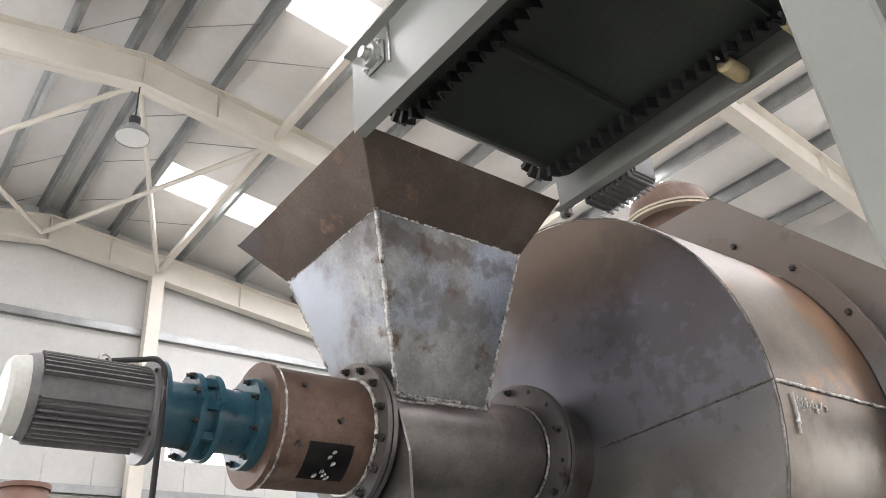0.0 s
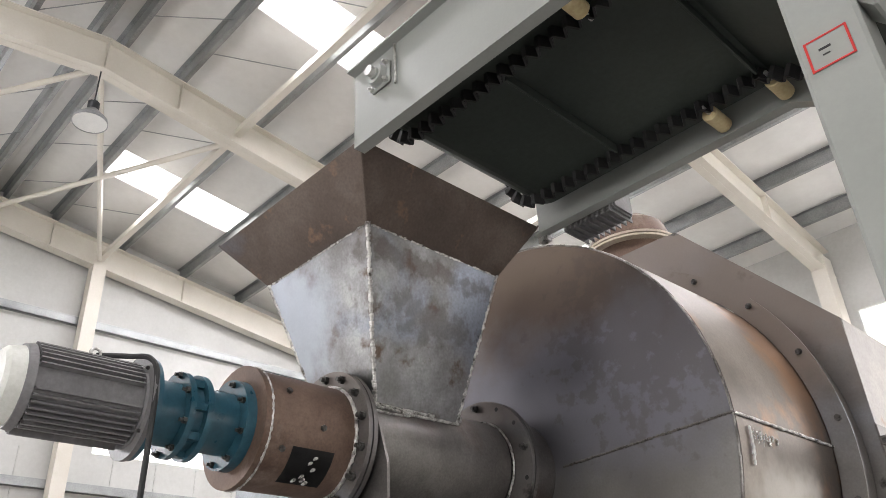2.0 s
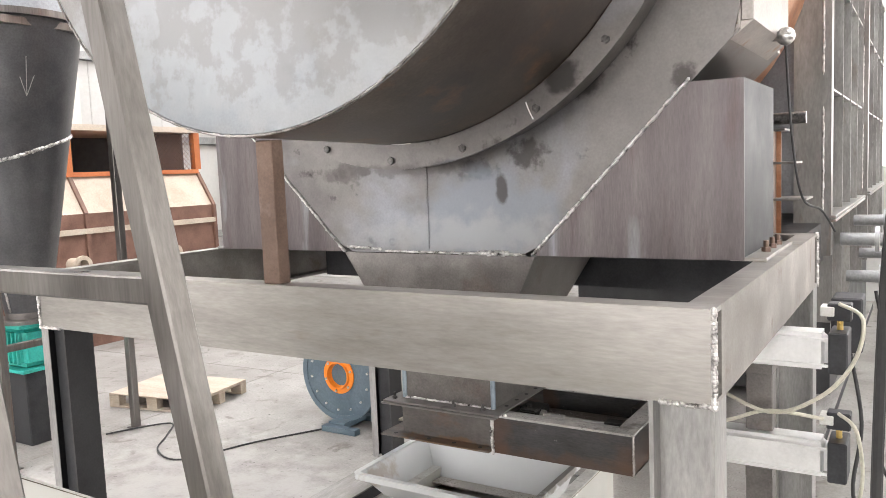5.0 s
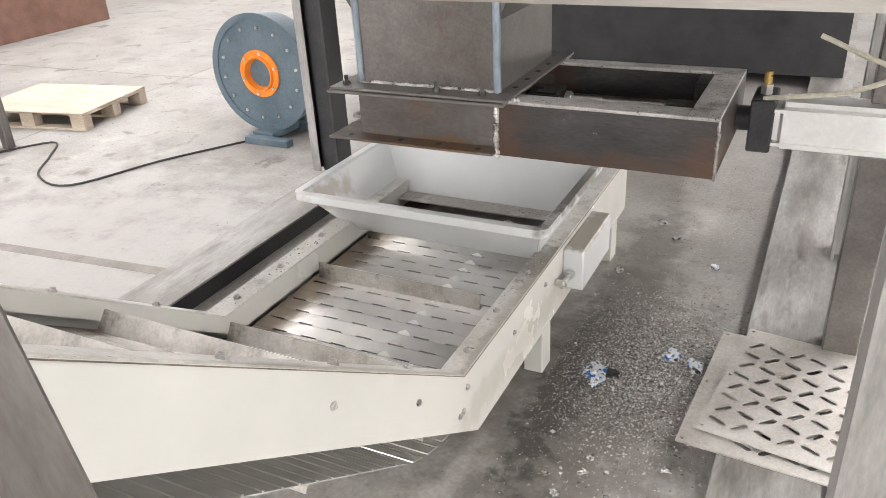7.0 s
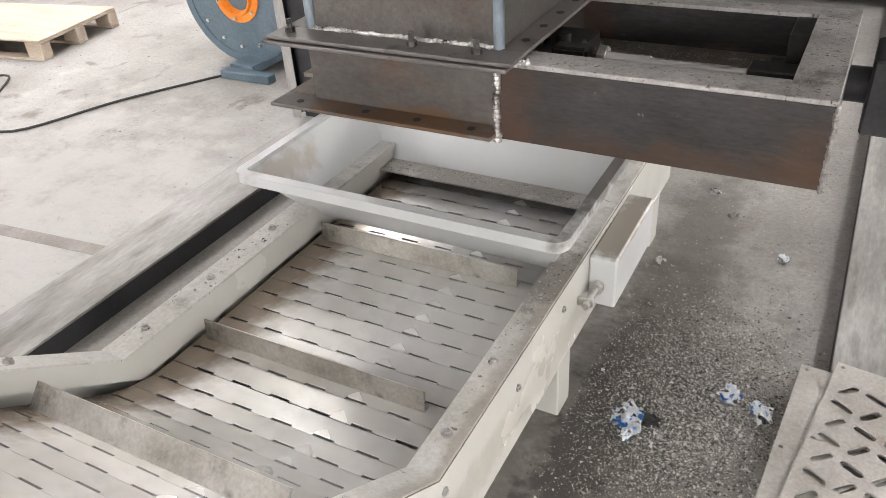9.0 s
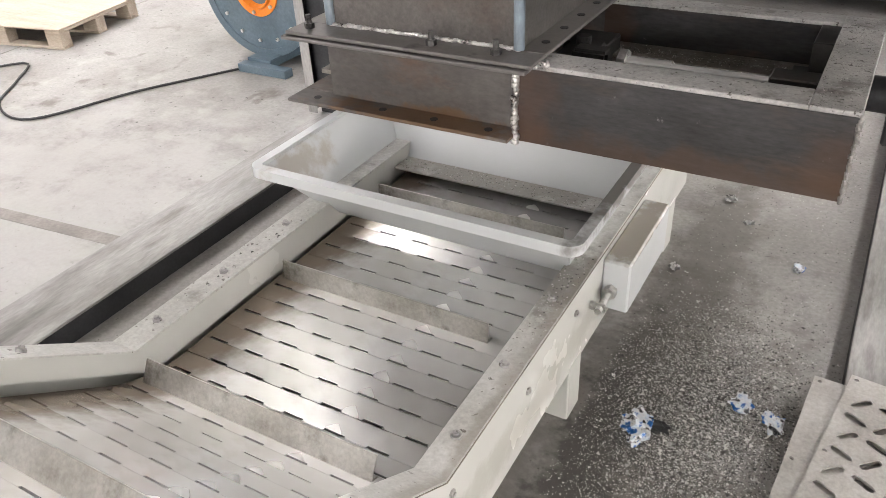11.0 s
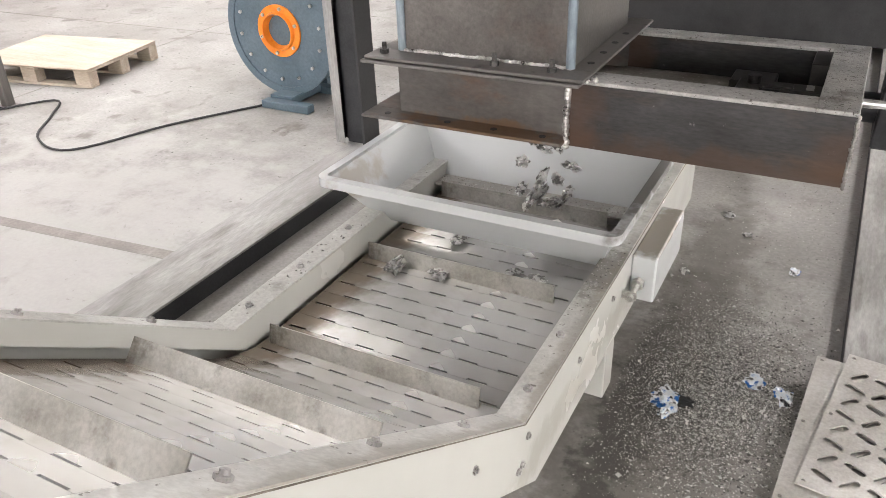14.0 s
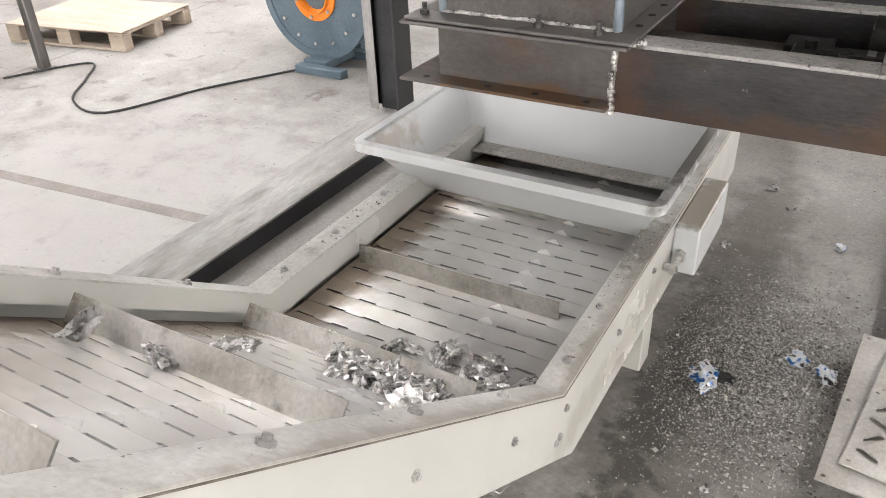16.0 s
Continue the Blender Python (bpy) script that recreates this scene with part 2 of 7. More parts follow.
M_FRAMEPAINT = surf("grey_green_frame_paint", [(0.35, (0.28, 0.291, 0.273)), (0.65, (0.32, 0.331, 0.313))], 0.9, 5, (0.28, 0.42), 0.0, 0.02, 60,
                    spots=(0.30, 0.29, 0.26), spot_scale=3, spot_at=(0.66, 0.86), grain=0.06)
M_PAINT_TOP = surf("dusty_grey_paint", [(0.35, (0.44, 0.435, 0.405)), (0.65, (0.58, 0.575, 0.545))], 5.0, 6, (0.4, 0.6), 0.0, 0.05, 90,
                   spots=(0.30, 0.285, 0.26), spot_scale=9, spot_at=(0.58, 0.74), speck=(0.14, 0.13, 0.115), speck_scale=45)
stain_or_sheen(M_PAINT_TOP, (0.16, 0.145, 0.125), (-1.66, 5.36, TOPZ), (0.07, 0.15, 0.05), 0.75, 0.9, 1.4, 18)
stain_or_sheen(M_PAINT_TOP, (0.24, 0.21, 0.17), (-1.62, 4.4, 0.6), (0.03, 1.2, 0.8), 0.6, 1.0, 1.2, 12)
stain_or_sheen(M_PAINT_TOP, (0.20, 0.18, 0.15), (-2.15, 5.93, 0.43), (0.5, 0.14, 0.03), 0.6, 1.0, 1.6, 12)
stain_or_sheen(M_TRAY, (0.19, 0.175, 0.155), (-1.62, 5.74, 0.655), (0.045, 0.36, 0.03), 0.8, 0.9, 1.2, 12)
stain_or_sheen(M_TRAY, (0.33, 0.29, 0.235), (-1.58, 5.78, 0.456), (0.07, 0.26, 0.014), 0.85, 0.7, 1.0, 14)
stain_or_sheen(M_TRAY, (0.36, 0.29, 0.21), (-2.67, 5.45, 0.60), (0.05, 0.16, 0.06), 0.6, 1.0, 1.4, 14)
stain_or_sheen(M_PAINT, (0.42, 0.39, 0.33), (-1.63, 5.2, 0.30), (0.02, 0.9, 0.06), 0.45, 1.0, 1.4, 10)
M_SLAT = surf("worn_stainless_slat", [(0.3, (0.56, 0.545, 0.515)), (0.5, (0.72, 0.71, 0.69)), (0.7, (0.82, 0.815, 0.80))], 2.4, 3, (0.27, 0.275), 0.55, 0.0, 120, tint=(0.44, 0.41, 0.365), tint_scale=3.5, tint_at=(0.58, 0.85), rand=0.06, grain=0.0)
stain_or_sheen(M_SLAT, (0.20, 0.145, 0.095), (-2.60, 0, 0), (0.19, 999, 999), 0.85, 0.9, 0.8, 8)
M_CLEAT = surf("stained_cleat_steel", [(0.3, (0.33, 0.315, 0.28)), (0.5, (0.46, 0.445, 0.41)), (0.7, (0.58, 0.57, 0.54))], 6.0, 6, (0.32, 0.5), 0.6, 0.04, 90,
               spots=(0.19, 0.17, 0.14), spot_scale=9, spot_at=(0.56, 0.7))
# black parts, and also surfaces that stand in for deep shade
M_DARK = surf("dark_paint_and_shade", [(0.35, (0.018, 0.019, 0.022)), (0.65, (0.045, 0.046, 0.05))], 5, 5, (0.45, 0.65), 0.2, 0.05, 80)
M_FLOOR = surf("concrete_floor", [(0.32, (0.155, 0.147, 0.133)), (0.42, (0.235, 0.225, 0.208)), (0.54, (0.28, 0.271, 0.255)), (0.7, (0.335, 0.327, 0.31))], 1.6, 13, (0.42, 0.7), 0.0, 0.2, 45,
               spots=(0.17, 0.158, 0.14), spot_scale=2.4, spot_at=(0.55, 0.76), spec=0.35, tint=(0.165, 0.153, 0.136), tint_scale=4.5, tint_at=(0.60, 0.70), speck=(0.09, 0.083, 0.072), speck_scale=20)
# lighter pool on the near floor: daylight painted into the concrete
stain_or_sheen(M_FLOOR, (0.42, 0.41, 0.39), (-4.5, 5.0, 0), (1.5, 1.5, 9), 0.6, 1.2, 1.6, 3.5)
M_DIRT = surf("dirty_concrete", [(0.3, (0.25, 0.238, 0.22)), (0.5, (0.325, 0.312, 0.292)), (0.7, (0.41, 0.397, 0.372))], 1.6, 11, (0.5, 0.8), 0.0, 0.35, 60,
              spots=(0.22, 0.205, 0.185), spot_scale=2.8, spot_at=(0.57, 0.76), spec=0.35, speck=(0.10, 0.095, 0.085), speck_scale=30, speck_at=(0.66, 0.70))
stain_or_sheen(M_DIRT, (0.125, 0.115, 0.10), (-1.40, 5.25, 0), (0.36, 0.95, 9), 0.62, 1.1, 1.4, 9)
stain_or_sheen(M_DIRT, (0.30, 0.285, 0.26), (-1.22, 5.55, 0), (0.16, 0.26, 9), 0.5, 1.0, 2.0, 40)
stain_or_sheen(M_DIRT, (0.045, 0.042, 0.038), (-1.33, 5.50, 0), (0.15, 0.28, 9), 0.55, 0.5, 2.8, 45)
# darker strip of floor along the conveyor's side
stain_or_sheen(M_DIRT, (0.05, 0.047, 0.043), (-1.52, 5.3, 0), (0.09, 0.6, 9), 0.7, 0.8, 1.6, 12)
stain_or_sheen(M_DIRT, (0.13, 0.12, 0.105), (-1.45, 6.3, 0), (0.14, 0.9, 9), 0.6, 0.9, 1.0, 7)
M_JOINT = surf("floor_joint_grey", [(0.3, (0.17, 0.158, 0.14)), (0.7, (0.27, 0.255, 0.23))], 6, 5, (0.6, 0.8), 0.0, 0.1, 60)
M_CREAM = surf("cream_beam_paint", [(0.35, (0.63, 0.59, 0.515)), (0.65, (0.71, 0.67, 0.60))], 0.8, 5, (0.45, 0.6), 0.0, 0.03, 30, grain=0.12)
M_WALL = surf("white_wall_sheet", [(0.35, (0.50, 0.50, 0.48)), (0.65, (0.585, 0.585, 0.565))], 0.5, 8, (0.5, 0.7), 0.0, 0.05, 14, grain=0.12)
M_ROOF = surf("silver_foil_roof", [(0.3, (0.69, 0.68, 0.655)), (0.6, (0.81, 0.80, 0.775))], 0.7, 7, (0.35, 0.55), 0.05, 0.25, 9, grain=0.15)
M_PURLIN = surf("galvanised_purlin", [(0.35, (0.27, 0.28, 0.28)), (0.65, (0.40, 0.41, 0.41))], 2, 5, (0.35, 0.5), 0.6, 0.03, 40)
M_BLUE = surf("teal_blue_paint", [(0.35, (0.018, 0.068, 0.10)), (0.65, (0.032, 0.105, 0.145))], 6, 4, (0.25, 0.4), 0.0, 0.03, 60)
M_MOTOR = surf("grey_motor_paint", [(0.35, (0.15, 0.145, 0.15)), (0.65, (0.20, 0.195, 0.20))], 6, 4, (0.3, 0.45), 0.1, 0.03, 60)
M_BLOWER = surf("slate_blower_paint", [(0.35, (0.085, 0.125, 0.155)), (0.65, (0.12, 0.165, 0.20))], 4, 4, (0.3, 0.45), 0.0, 0.03, 60)
M_ORANGE = surf("orange_paint", [(0.35, (0.80, 0.22, 0.015)), (0.65, (0.92, 0.29, 0.03))], 6, 4, (0.3, 0.45), 0.0, 0.02, 60)
M_RED = surf("red_paint", [(0.35, (0.45, 0.02, 0.02)), (0.65, (0.6, 0.04, 0.03))], 6, 4, (0.3, 0.45), 0.0, 0.02, 60)
M_TEAL = surf("green_teal_paint", [(0.35, (0.02, 0.33, 0.28)), (0.65, (0.04, 0.45, 0.38))], 6, 4, (0.3, 0.45), 0.0, 0.02, 60)
M_WOOD = surf("pale_pallet_wood", [(0.3, (0.34, 0.275, 0.205)), (0.5, (0.46, 0.39, 0.31)), (0.7, (0.54, 0.475, 0.395))], 3, 7, (0.6, 0.8), 0.0, 0.1, 60, stretch=(0.3, 2, 2))
M_BELT = surf("dark_green_belt", [(0.35, (0.024, 0.031, 0.027)), (0.65, (0.042, 0.052, 0.045))], 1.5, 6, (0.42, 0.6), 0.0, 0.05, 40)
M_RUBBER = surf("black_rubber", [(0.35, (0.012, 0.012, 0.013)), (0.65, (0.03, 0.03, 0.03))], 8, 4, (0.5, 0.7), 0.0, 0.05, 60)
M_ALU = surf("brushed_aluminium", [(0.35, (0.72, 0.72, 0.71)), (0.65, (0.84, 0.84, 0.83))], 5, 4, (0.3, 0.45), 0.35, 0.02, 60)
M_BOLT = surf("dark_bolt", [(0.35, (0.05, 0.048, 0.046)), (0.65, (0.16, 0.155, 0.15))], 30, 3, (0.3, 0.5), 0.85, 0.05, 60)
M_ZINC = surf("zinc_bolt", [(0.35, (0.45, 0.44, 0.42)), (0.65, (0.65, 0.64, 0.62))], 30, 3, (0.25, 0.45), 0.9, 0.05, 60)
M_COPPER = surf("oxidised_orange_steel", [(0.3, (0.20, 0.08, 0.04)), (0.5, (0.42, 0.20, 0.11)), (0.7, (0.58, 0.36, 0.24))], 4, 6, (0.35, 0.55), 0.6, 0.05, 60)
M_FURNACE = surf("blue_grey_furnace_steel", [(0.3, (0.11, 0.118, 0.13)), (0.5, (0.17, 0.18, 0.195)), (0.7, (0.25, 0.26, 0.272))], 1.6, 9, (0.35, 0.55), 0.5, 0.05, 60,
                 spots=(0.30, 0.29, 0.28), spot_scale=5, spot_at=(0.66, 0.76))
M_REDBROWN = surf("red_brown_primer", [(0.35, (0.13, 0.068, 0.048)), (0.65, (0.21, 0.115, 0.085))], 3, 5, (0.45, 0.65), 0.0, 0.04, 50)
M_BEIGE = surf("dusty_beige_panel", [(0.35, (0.42, 0.35, 0.27)), (0.65, (0.56, 0.49, 0.40))], 2, 6, (0.5, 0.7), 0.0, 0.05, 50)
M_FOIL = surf("crumpled_foil", [(0.3, (0.16, 0.152, 0.143)), (0.5, (0.46, 0.45, 0.435)), (0.7, (0.80, 0.795, 0.785))], 26, 4, (0.18, 0.4), 0.6, 0.2, 70, rand=0.25)
M_FOILBLUE = surf("printed_foil", [(0.40, (0.04, 0.04, 0.045)), (0.45, (0.80, 0.81, 0.82)), (0.53, (0.66, 0.73, 0.80)), (0.57, (0.02, 0.13, 0.40))], 20, 5, (0.25, 0.45), 0.4, 0.2, 70)
M_YELLOW = surf("cream_nylon", [(0.35, (0.62, 0.50, 0.27)), (0.65, (0.72, 0.60, 0.36))], 8, 4, (0.4, 0.55), 0.0, 0.03, 60)
M_WHITE = surf("white_plastic", [(0.35, (0.60, 0.60, 0.56)), (0.65, (0.68, 0.68, 0.64))], 5, 3, (0.35, 0.5), 0.0, 0.02, 60)
M_HOSE = surf("yellowed_hose", [(0.35, (0.44, 0.42, 0.34)), (0.65, (0.54, 0.52, 0.43))], 8, 4, (0.35, 0.5), 0.0, 0.02, 60)
M_PAPER = surf("printed_label", [(0.35, (0.74, 0.74, 0.72)), (0.65, (0.80, 0.80, 0.78))], 5, 3, (0.5, 0.6), 0.0, 0.02, 60)
M_GLASS = glow("daylight_sheet", (1.0, 0.99, 0.97), 6.0)

# ---- mesh helpers ----
V = Vector


def box(bm, x0, x1, y0, y1, z0, z1):
    m = Matrix.LocRotScale(((x0 + x1) / 2, (y0 + y1) / 2, (z0 + z1) / 2), None, (abs(x1 - x0), abs(y1 - y0), abs(z1 - z0)))
    return bmesh.ops.create_cube(bm, size=1, matrix=m)["verts"]


def boxes(*dims):
    bm = bmesh.new()
    for d in dims:
        box(bm, *d)
    return bm


def bevel(bm, w=0.004, seg=1):
    bmesh.ops.bevel(bm, geom=bm.edges[:], offset=w, segments=seg, affect="EDGES", clamp_overlap=True)
    return bm


def bar(bm, a, b, w, h, up=(0, 0, 1)):
    """A straight bar of section w x h from a to b."""
    a, b = V(a), V(b)
    d = b - a
    zx = d.normalized()
    side = zx.cross(V(up))
    if side.length < 1e-4:
        side = zx.cross(V((0, 1, 0)))
    side.normalize()
    upv = side.cross(zx)
    rot = Matrix((side, zx, upv)).transposed().to_4x4()
    m = Matrix.Translation((a + b) / 2) @ rot @ Matrix.Diagonal((w, d.length, h, 1))
    bmesh.ops.create_cube(bm, size=1, matrix=m)
    return bm


def cyl(bm, a, b, r, n=32, r2=None, caps=True):
    a, b = V(a), V(b)
    d = b - a
    m = Matrix.Translation((a + b) / 2) @ d.to_track_quat("Z", "Y").to_matrix().to_4x4()
    bmesh.ops.create_cone(bm, cap_ends=caps, segments=n, radius1=r, radius2=r if r2 is None else r2, depth=d.length, matrix=m)
    return bm


def lathe(bm, origin, axis, profile, n=64, closed=False):
    """Turn a profile of (distance along axis, radius) about an axis."""
    o, ax = V(origin), V(axis).normalized()
    u = ax.orthogonal().normalized()
    w = ax.cross(u)
    rings = []
    for d, r in profile:
        rings.append([bm.verts.new(o + ax * d + (u * math.cos(2 * math.pi * k / n) + w * math.sin(2 * math.pi * k / n)) * r) for k in range(n)])
    pairs = list(zip(rings, rings[1:])) + ([(rings[-1], rings[0])] if closed else [])
    for p, q in pairs:
        for k in range(n):
            bm.faces.new((p[k], p[(k + 1) % n], q[(k + 1) % n], q[k]))
    if not closed:
        for ring in (rings[0], rings[-1]):
            if (ring[0].co - ring[n // 2].co).length > 1e-5:
                bm.faces.new(ring)
    bmesh.ops.recalc_face_normals(bm, faces=bm.faces[:])
    return bm


def prism(bm, pts, d):
    """Extrude a flat polygon of 3D points by the vector d."""
    lo = [bm.verts.new(p) for p in pts]
    hi = [bm.verts.new(V(p) + V(d)) for p in pts]
    n = len(pts)
    bm.faces.new(lo[::-1])
    bm.faces.new(hi)
    for k in range(n):
        bm.faces.new((lo[k], lo[(k + 1) % n], hi[(k + 1) % n], hi[k]))
    bmesh.ops.recalc_face_normals(bm, faces=bm.faces[:])
    return bm


def tube(bm, pts, r, n=8):
    """A round tube along points, smoothed between them."""
    p = [V(q) for q in pts]
    fine = []
    for k in range(len(p) - 1):
        a, b, c, d = p[max(k - 1, 0)], p[k], p[k + 1], p[min(k + 2, len(p) - 1)]
        for s in range(6):
            t = s / 6
            fine.append(0.5 * (2 * b + (c - a) * t + (2 * a - 5 * b + 4 * c - d) * t * t + (3 * b - a - 3 * c + d) * t ** 3))
    fine.append(p[-1])
    rings = []
    side = None
    for k, q in enumerate(fine):
        d = (fine[min(k + 1, len(fine) - 1)] - fine[max(k - 1, 0)]).normalized()
        side = d.orthogonal().normalized() if side is None else (side - d * side.dot(d)).normalized()
        w = d.cross(side)
        rings.append([bm.verts.new(q + (side * math.cos(2 * math.pi * j / n) + w * math.sin(2 * math.pi * j / n)) * r) for j in range(n)])
    for a, b in zip(rings, rings[1:]):
        for j in range(n):
            bm.faces.new((a[j], a[(j + 1) % n], b[(j + 1) % n], b[j]))
    bm.faces.new(rings[0][::-1])
    bm.faces.new(rings[-1])
    return bm


def bead(pts, r=0.008, step=0.012, seed=1):
    """A lumpy weld bead along a line of points."""
    rng = random.Random(seed)
    bm = bmesh.new()
    line = [V(q) for q in pts]
    for a, b in zip(line, line[1:]):
        n = max(2, int((b - a).length / step))
        d = (b - a).normalized()
        for k in range(n + 1):
            c = a.lerp(b, k / n)
            j = V((rng.uniform(-1, 1), rng.uniform(-1, 1), rng.uniform(-1, 1))) * r * 0.2
            m = Matrix.Translation(c + j) @ d.to_track_quat("Z", "Y").to_matrix().to_4x4() @ Matrix.Diagonal((r * rng.uniform(0.75, 1.2), r * rng.uniform(0.75, 1.2), max(step * 0.95, r * 0.9), 1))
            bmesh.ops.create_icosphere(bm, subdivisions=1, radius=1, matrix=m)
    return bm


def mesh_of(name, bm, material, smooth=False):
    me = bpy.data.meshes.new(name)
    bm.to_mesh(me)
    bm.free()
    me.materials.append(material)
    if smooth:
        me.shade_smooth()
        me.set_sharp_from_angle(angle=radians(32))
    return me


def solid(name, bm, material, label="", category="", group="", kind="", smooth=False):
    return tagged(new(name, mesh_of(name, bm, material, smooth)), label, category, group, kind)


BASE = {}


def thing(name, base, label, category, group="", kind=""):
    ob = new(name)
    ob.empty_display_size = 0.1
    ob.location = base
    BASE[ob.name] = V(base)
    return tagged(ob, label, category, group, kind)


def part(name, bm, material, parent, label="", smooth=False, kind=""):
    """One mesh object under a thing or a part; the mesh is built in world coordinates."""
    ob = new(name, mesh_of(name, bm, material, smooth))
    ob.parent = parent
    if parent.name in BASE:
        ob.matrix_parent_inverse = Matrix.Translation(-BASE[parent.name])
    return tagged(ob, label, kind=kind or ("stuff" if name.endswith(("weld", "seam")) else ""))


def hexbolt(bm, place, axis, r=0.014, head=0.012, shank=0.0):
    """A bolt head (and protruding shank) standing on a face."""
    o, ax = V(place), V(axis).normalized()
    cyl(bm, o, o + ax * head, r, 6)
    if shank:
        cyl(bm, o + ax * head, o + ax * (head + shank), r * 0.55, 10)
    return bm


def section(bm, a, b, pts, up=(0, 0, 1)):
    """Extrude a section of (side, up) points from a to b."""
    a, b, upv = V(a), V(b), V(up)
    side = (b - a).normalized().cross(upv).normalized()
    return prism(bm, [a + side * s + upv * u for s, u in pts], b - a)


def channel(bm, a, b, h, w, t, up=(0, 0, 1), flip=1):
    """A rolled channel from a to b: the web's outer face on the line, flanges of width w to one side."""
    k, f = h / 2, t * 1.3
    pts = [(0, -k), (w, -k), (w, -k + f), (t, -k + f), (t, k - f), (w, k - f), (w, k), (0, k)]
    return section(bm, a, b, [(flip * s, u) for s, u in pts], up)

# ---- the hall ----
GABLE, EAST, SOUTH, NORTH = -15.1, 16.0, -8.0, 16.2
RIDGE_Y, RIDGE_Z, FALL = 3.45, 11.5, 0.14


def roof_z(y):
    return RIDGE_Z - FALL * abs(y - RIDGE_Y)


def build_hall():
    bm = bmesh.new()
    box(bm, GABLE - 0.3, EAST + 0.3, SOUTH - 0.3, NORTH + 0.3, -0.2, 0.0)
    solid("floor", bm, M_FLOOR, "pale worn concrete workshop floor", "floor", kind="structure")
    # walls of profiled sheet, with window bands left open
    def wall(name, pts_boxes):
        solid(name, boxes(*pts_boxes), M_WALL, "white profiled steel sheet wall", "wall", kind="structure")
    W = (GABLE - 0.12, GABLE)
    wall("wall_west", [(*W, SOUTH, NORTH, 0, 7.35), (*W, 3.4, 6.4, 7.35, 8.55), (*W, 6.4, NORTH, 7.8, 8.55), (*W, SOUTH, NORTH, 8.55, 12.8)])
    S = (SOUTH - 0.12, SOUTH)
    wall("wall_south", [(GABLE, EAST, *S, 0, 1.2), (GABLE, EAST, *S, 5.6, 12), (GABLE, -14, *S, 1.2, 5.6), (14, EAST, *S, 1.2, 5.6)])
    N = (NORTH, NORTH + 0.12)
    wall("wall_north", [(GABLE, EAST, *N, 0, 2.2), (GABLE, -13, *N, 2.2, 10.6), (-7.4, -3.45, *N, 2.2, 10.6), (-13, -7.4, *N, 2.2, 7.8), (GABLE, -3.45, *N, 10.6, 12), (-3.45, EAST, *N, 8.95, 12), (-3.45, EAST, *N, 7.55, 7.95), (-3.45, EAST, *N, 4.6, 6.3)])
    E = (EAST, EAST + 0.12)
    wall("wall_east", [(*E, SOUTH, NORTH, 0, 1.2), (*E, SOUTH, NORTH, 6.2, 12.8), (*E, SOUTH, -5, 1.2, 6.2), (*E, 13, NORTH, 1.2, 6.2)])
    # roof sheet in strips along x, with skylight sheets let in
    lights = []
    for xs in (-12.4, -6.7, -0.9, 4.9, 10.7):
        for y0, y1 in ((4.9, 14.4), (-1.6, 0.9)):
            lights.append((xs - 0.48, xs + 0.48, y0, y1))
    lights += [(-11.7, -9.5, 13.2, 15.4), (-9.0, -7.4, 13.2, 15.4)]
    def sheet(name, y0, y1):
        bm = bmesh.new()
        ys = sorted({y0, y1, *[v for q in lights for v in q[2:] if y0 <= v <= y1]})
        xs = sorted({GABLE - 0.1, EAST + 0.1, *[v for q in lights for v in q[:2]]})
        for xa, xb in zip(xs, xs[1:]):
            for ya, yb in zip(ys, ys[1:]):
                cx, cy = (xa + xb) / 2, (ya + yb) / 2
                if any(q[0] < cx < q[1] and q[2] < cy < q[3] for q in lights):
                    continue
                lo = [(xa, ya, roof_z(ya) + 0.98), (xb, ya, roof_z(ya) + 0.98), (xb, yb, roof_z(yb) + 0.98), (xa, yb, roof_z(yb) + 0.98)]
                prism(bm, lo, (0, 0, 0.06))
        solid(name, bm, M_ROOF, "silvery insulated sheet ceiling under the roof", "ceiling", kind="structure")
    sheet("ceiling", RIDGE_Y, NORTH + 0.1)
    sheet("ceiling_south", SOUTH - 0.1, RIDGE_Y)
    for k, (xa, xb, ya, yb) in enumerate(lights):
        bm = bmesh.new()
        prism(bm, [(xa, ya, roof_z(ya) + 1.02), (xb, ya, roof_z(ya) + 1.02), (xb, yb, roof_z(yb) + 1.02), (xa, yb, roof_z(yb) + 1.02)], (0, 0, 0.01))
        solid(f"skylight_{k + 1}", bm, M_GLASS, "bright translucent roof skylight", "skylight", kind="structure")
    # rafters: I sections that follow the roof
    for k, x in enumerate((-14.85, -9.2, -3.75, 2.0, 7.8, 13.5)):
        bm = bmesh.new()
        d = 0.62
        for ya, yb in ((SOUTH, RIDGE_Y), (RIDGE_Y, NORTH)):
            a, b = V((x, ya, roof_z(ya) + d / 2)), V((x, yb, roof_z(yb) + d / 2))
            bar(bm, a, b, 0.014, d)
            for s in (1, -1):
                bar(bm, a + V((0, 0, s * (d / 2 - 0.01))), b + V((0, 0, s * (d / 2 - 0.01))), 0.26, 0.02)
        rafter = solid(f"rafter_{k + 1}", bm, M_CREAM, "cream painted steel portal rafter with columns", "roof beam", kind="structure")
        for y in (-5.4, -2.2, 0.95, 3.45, 4.7, 7.7, 10.7, 13.7):
            part("stiffener", boxes((x - 0.1, x + 0.1, y - 0.008, y + 0.008, roof_z(y) + 0.03, roof_z(y) + 0.6)), M_CREAM, rafter)
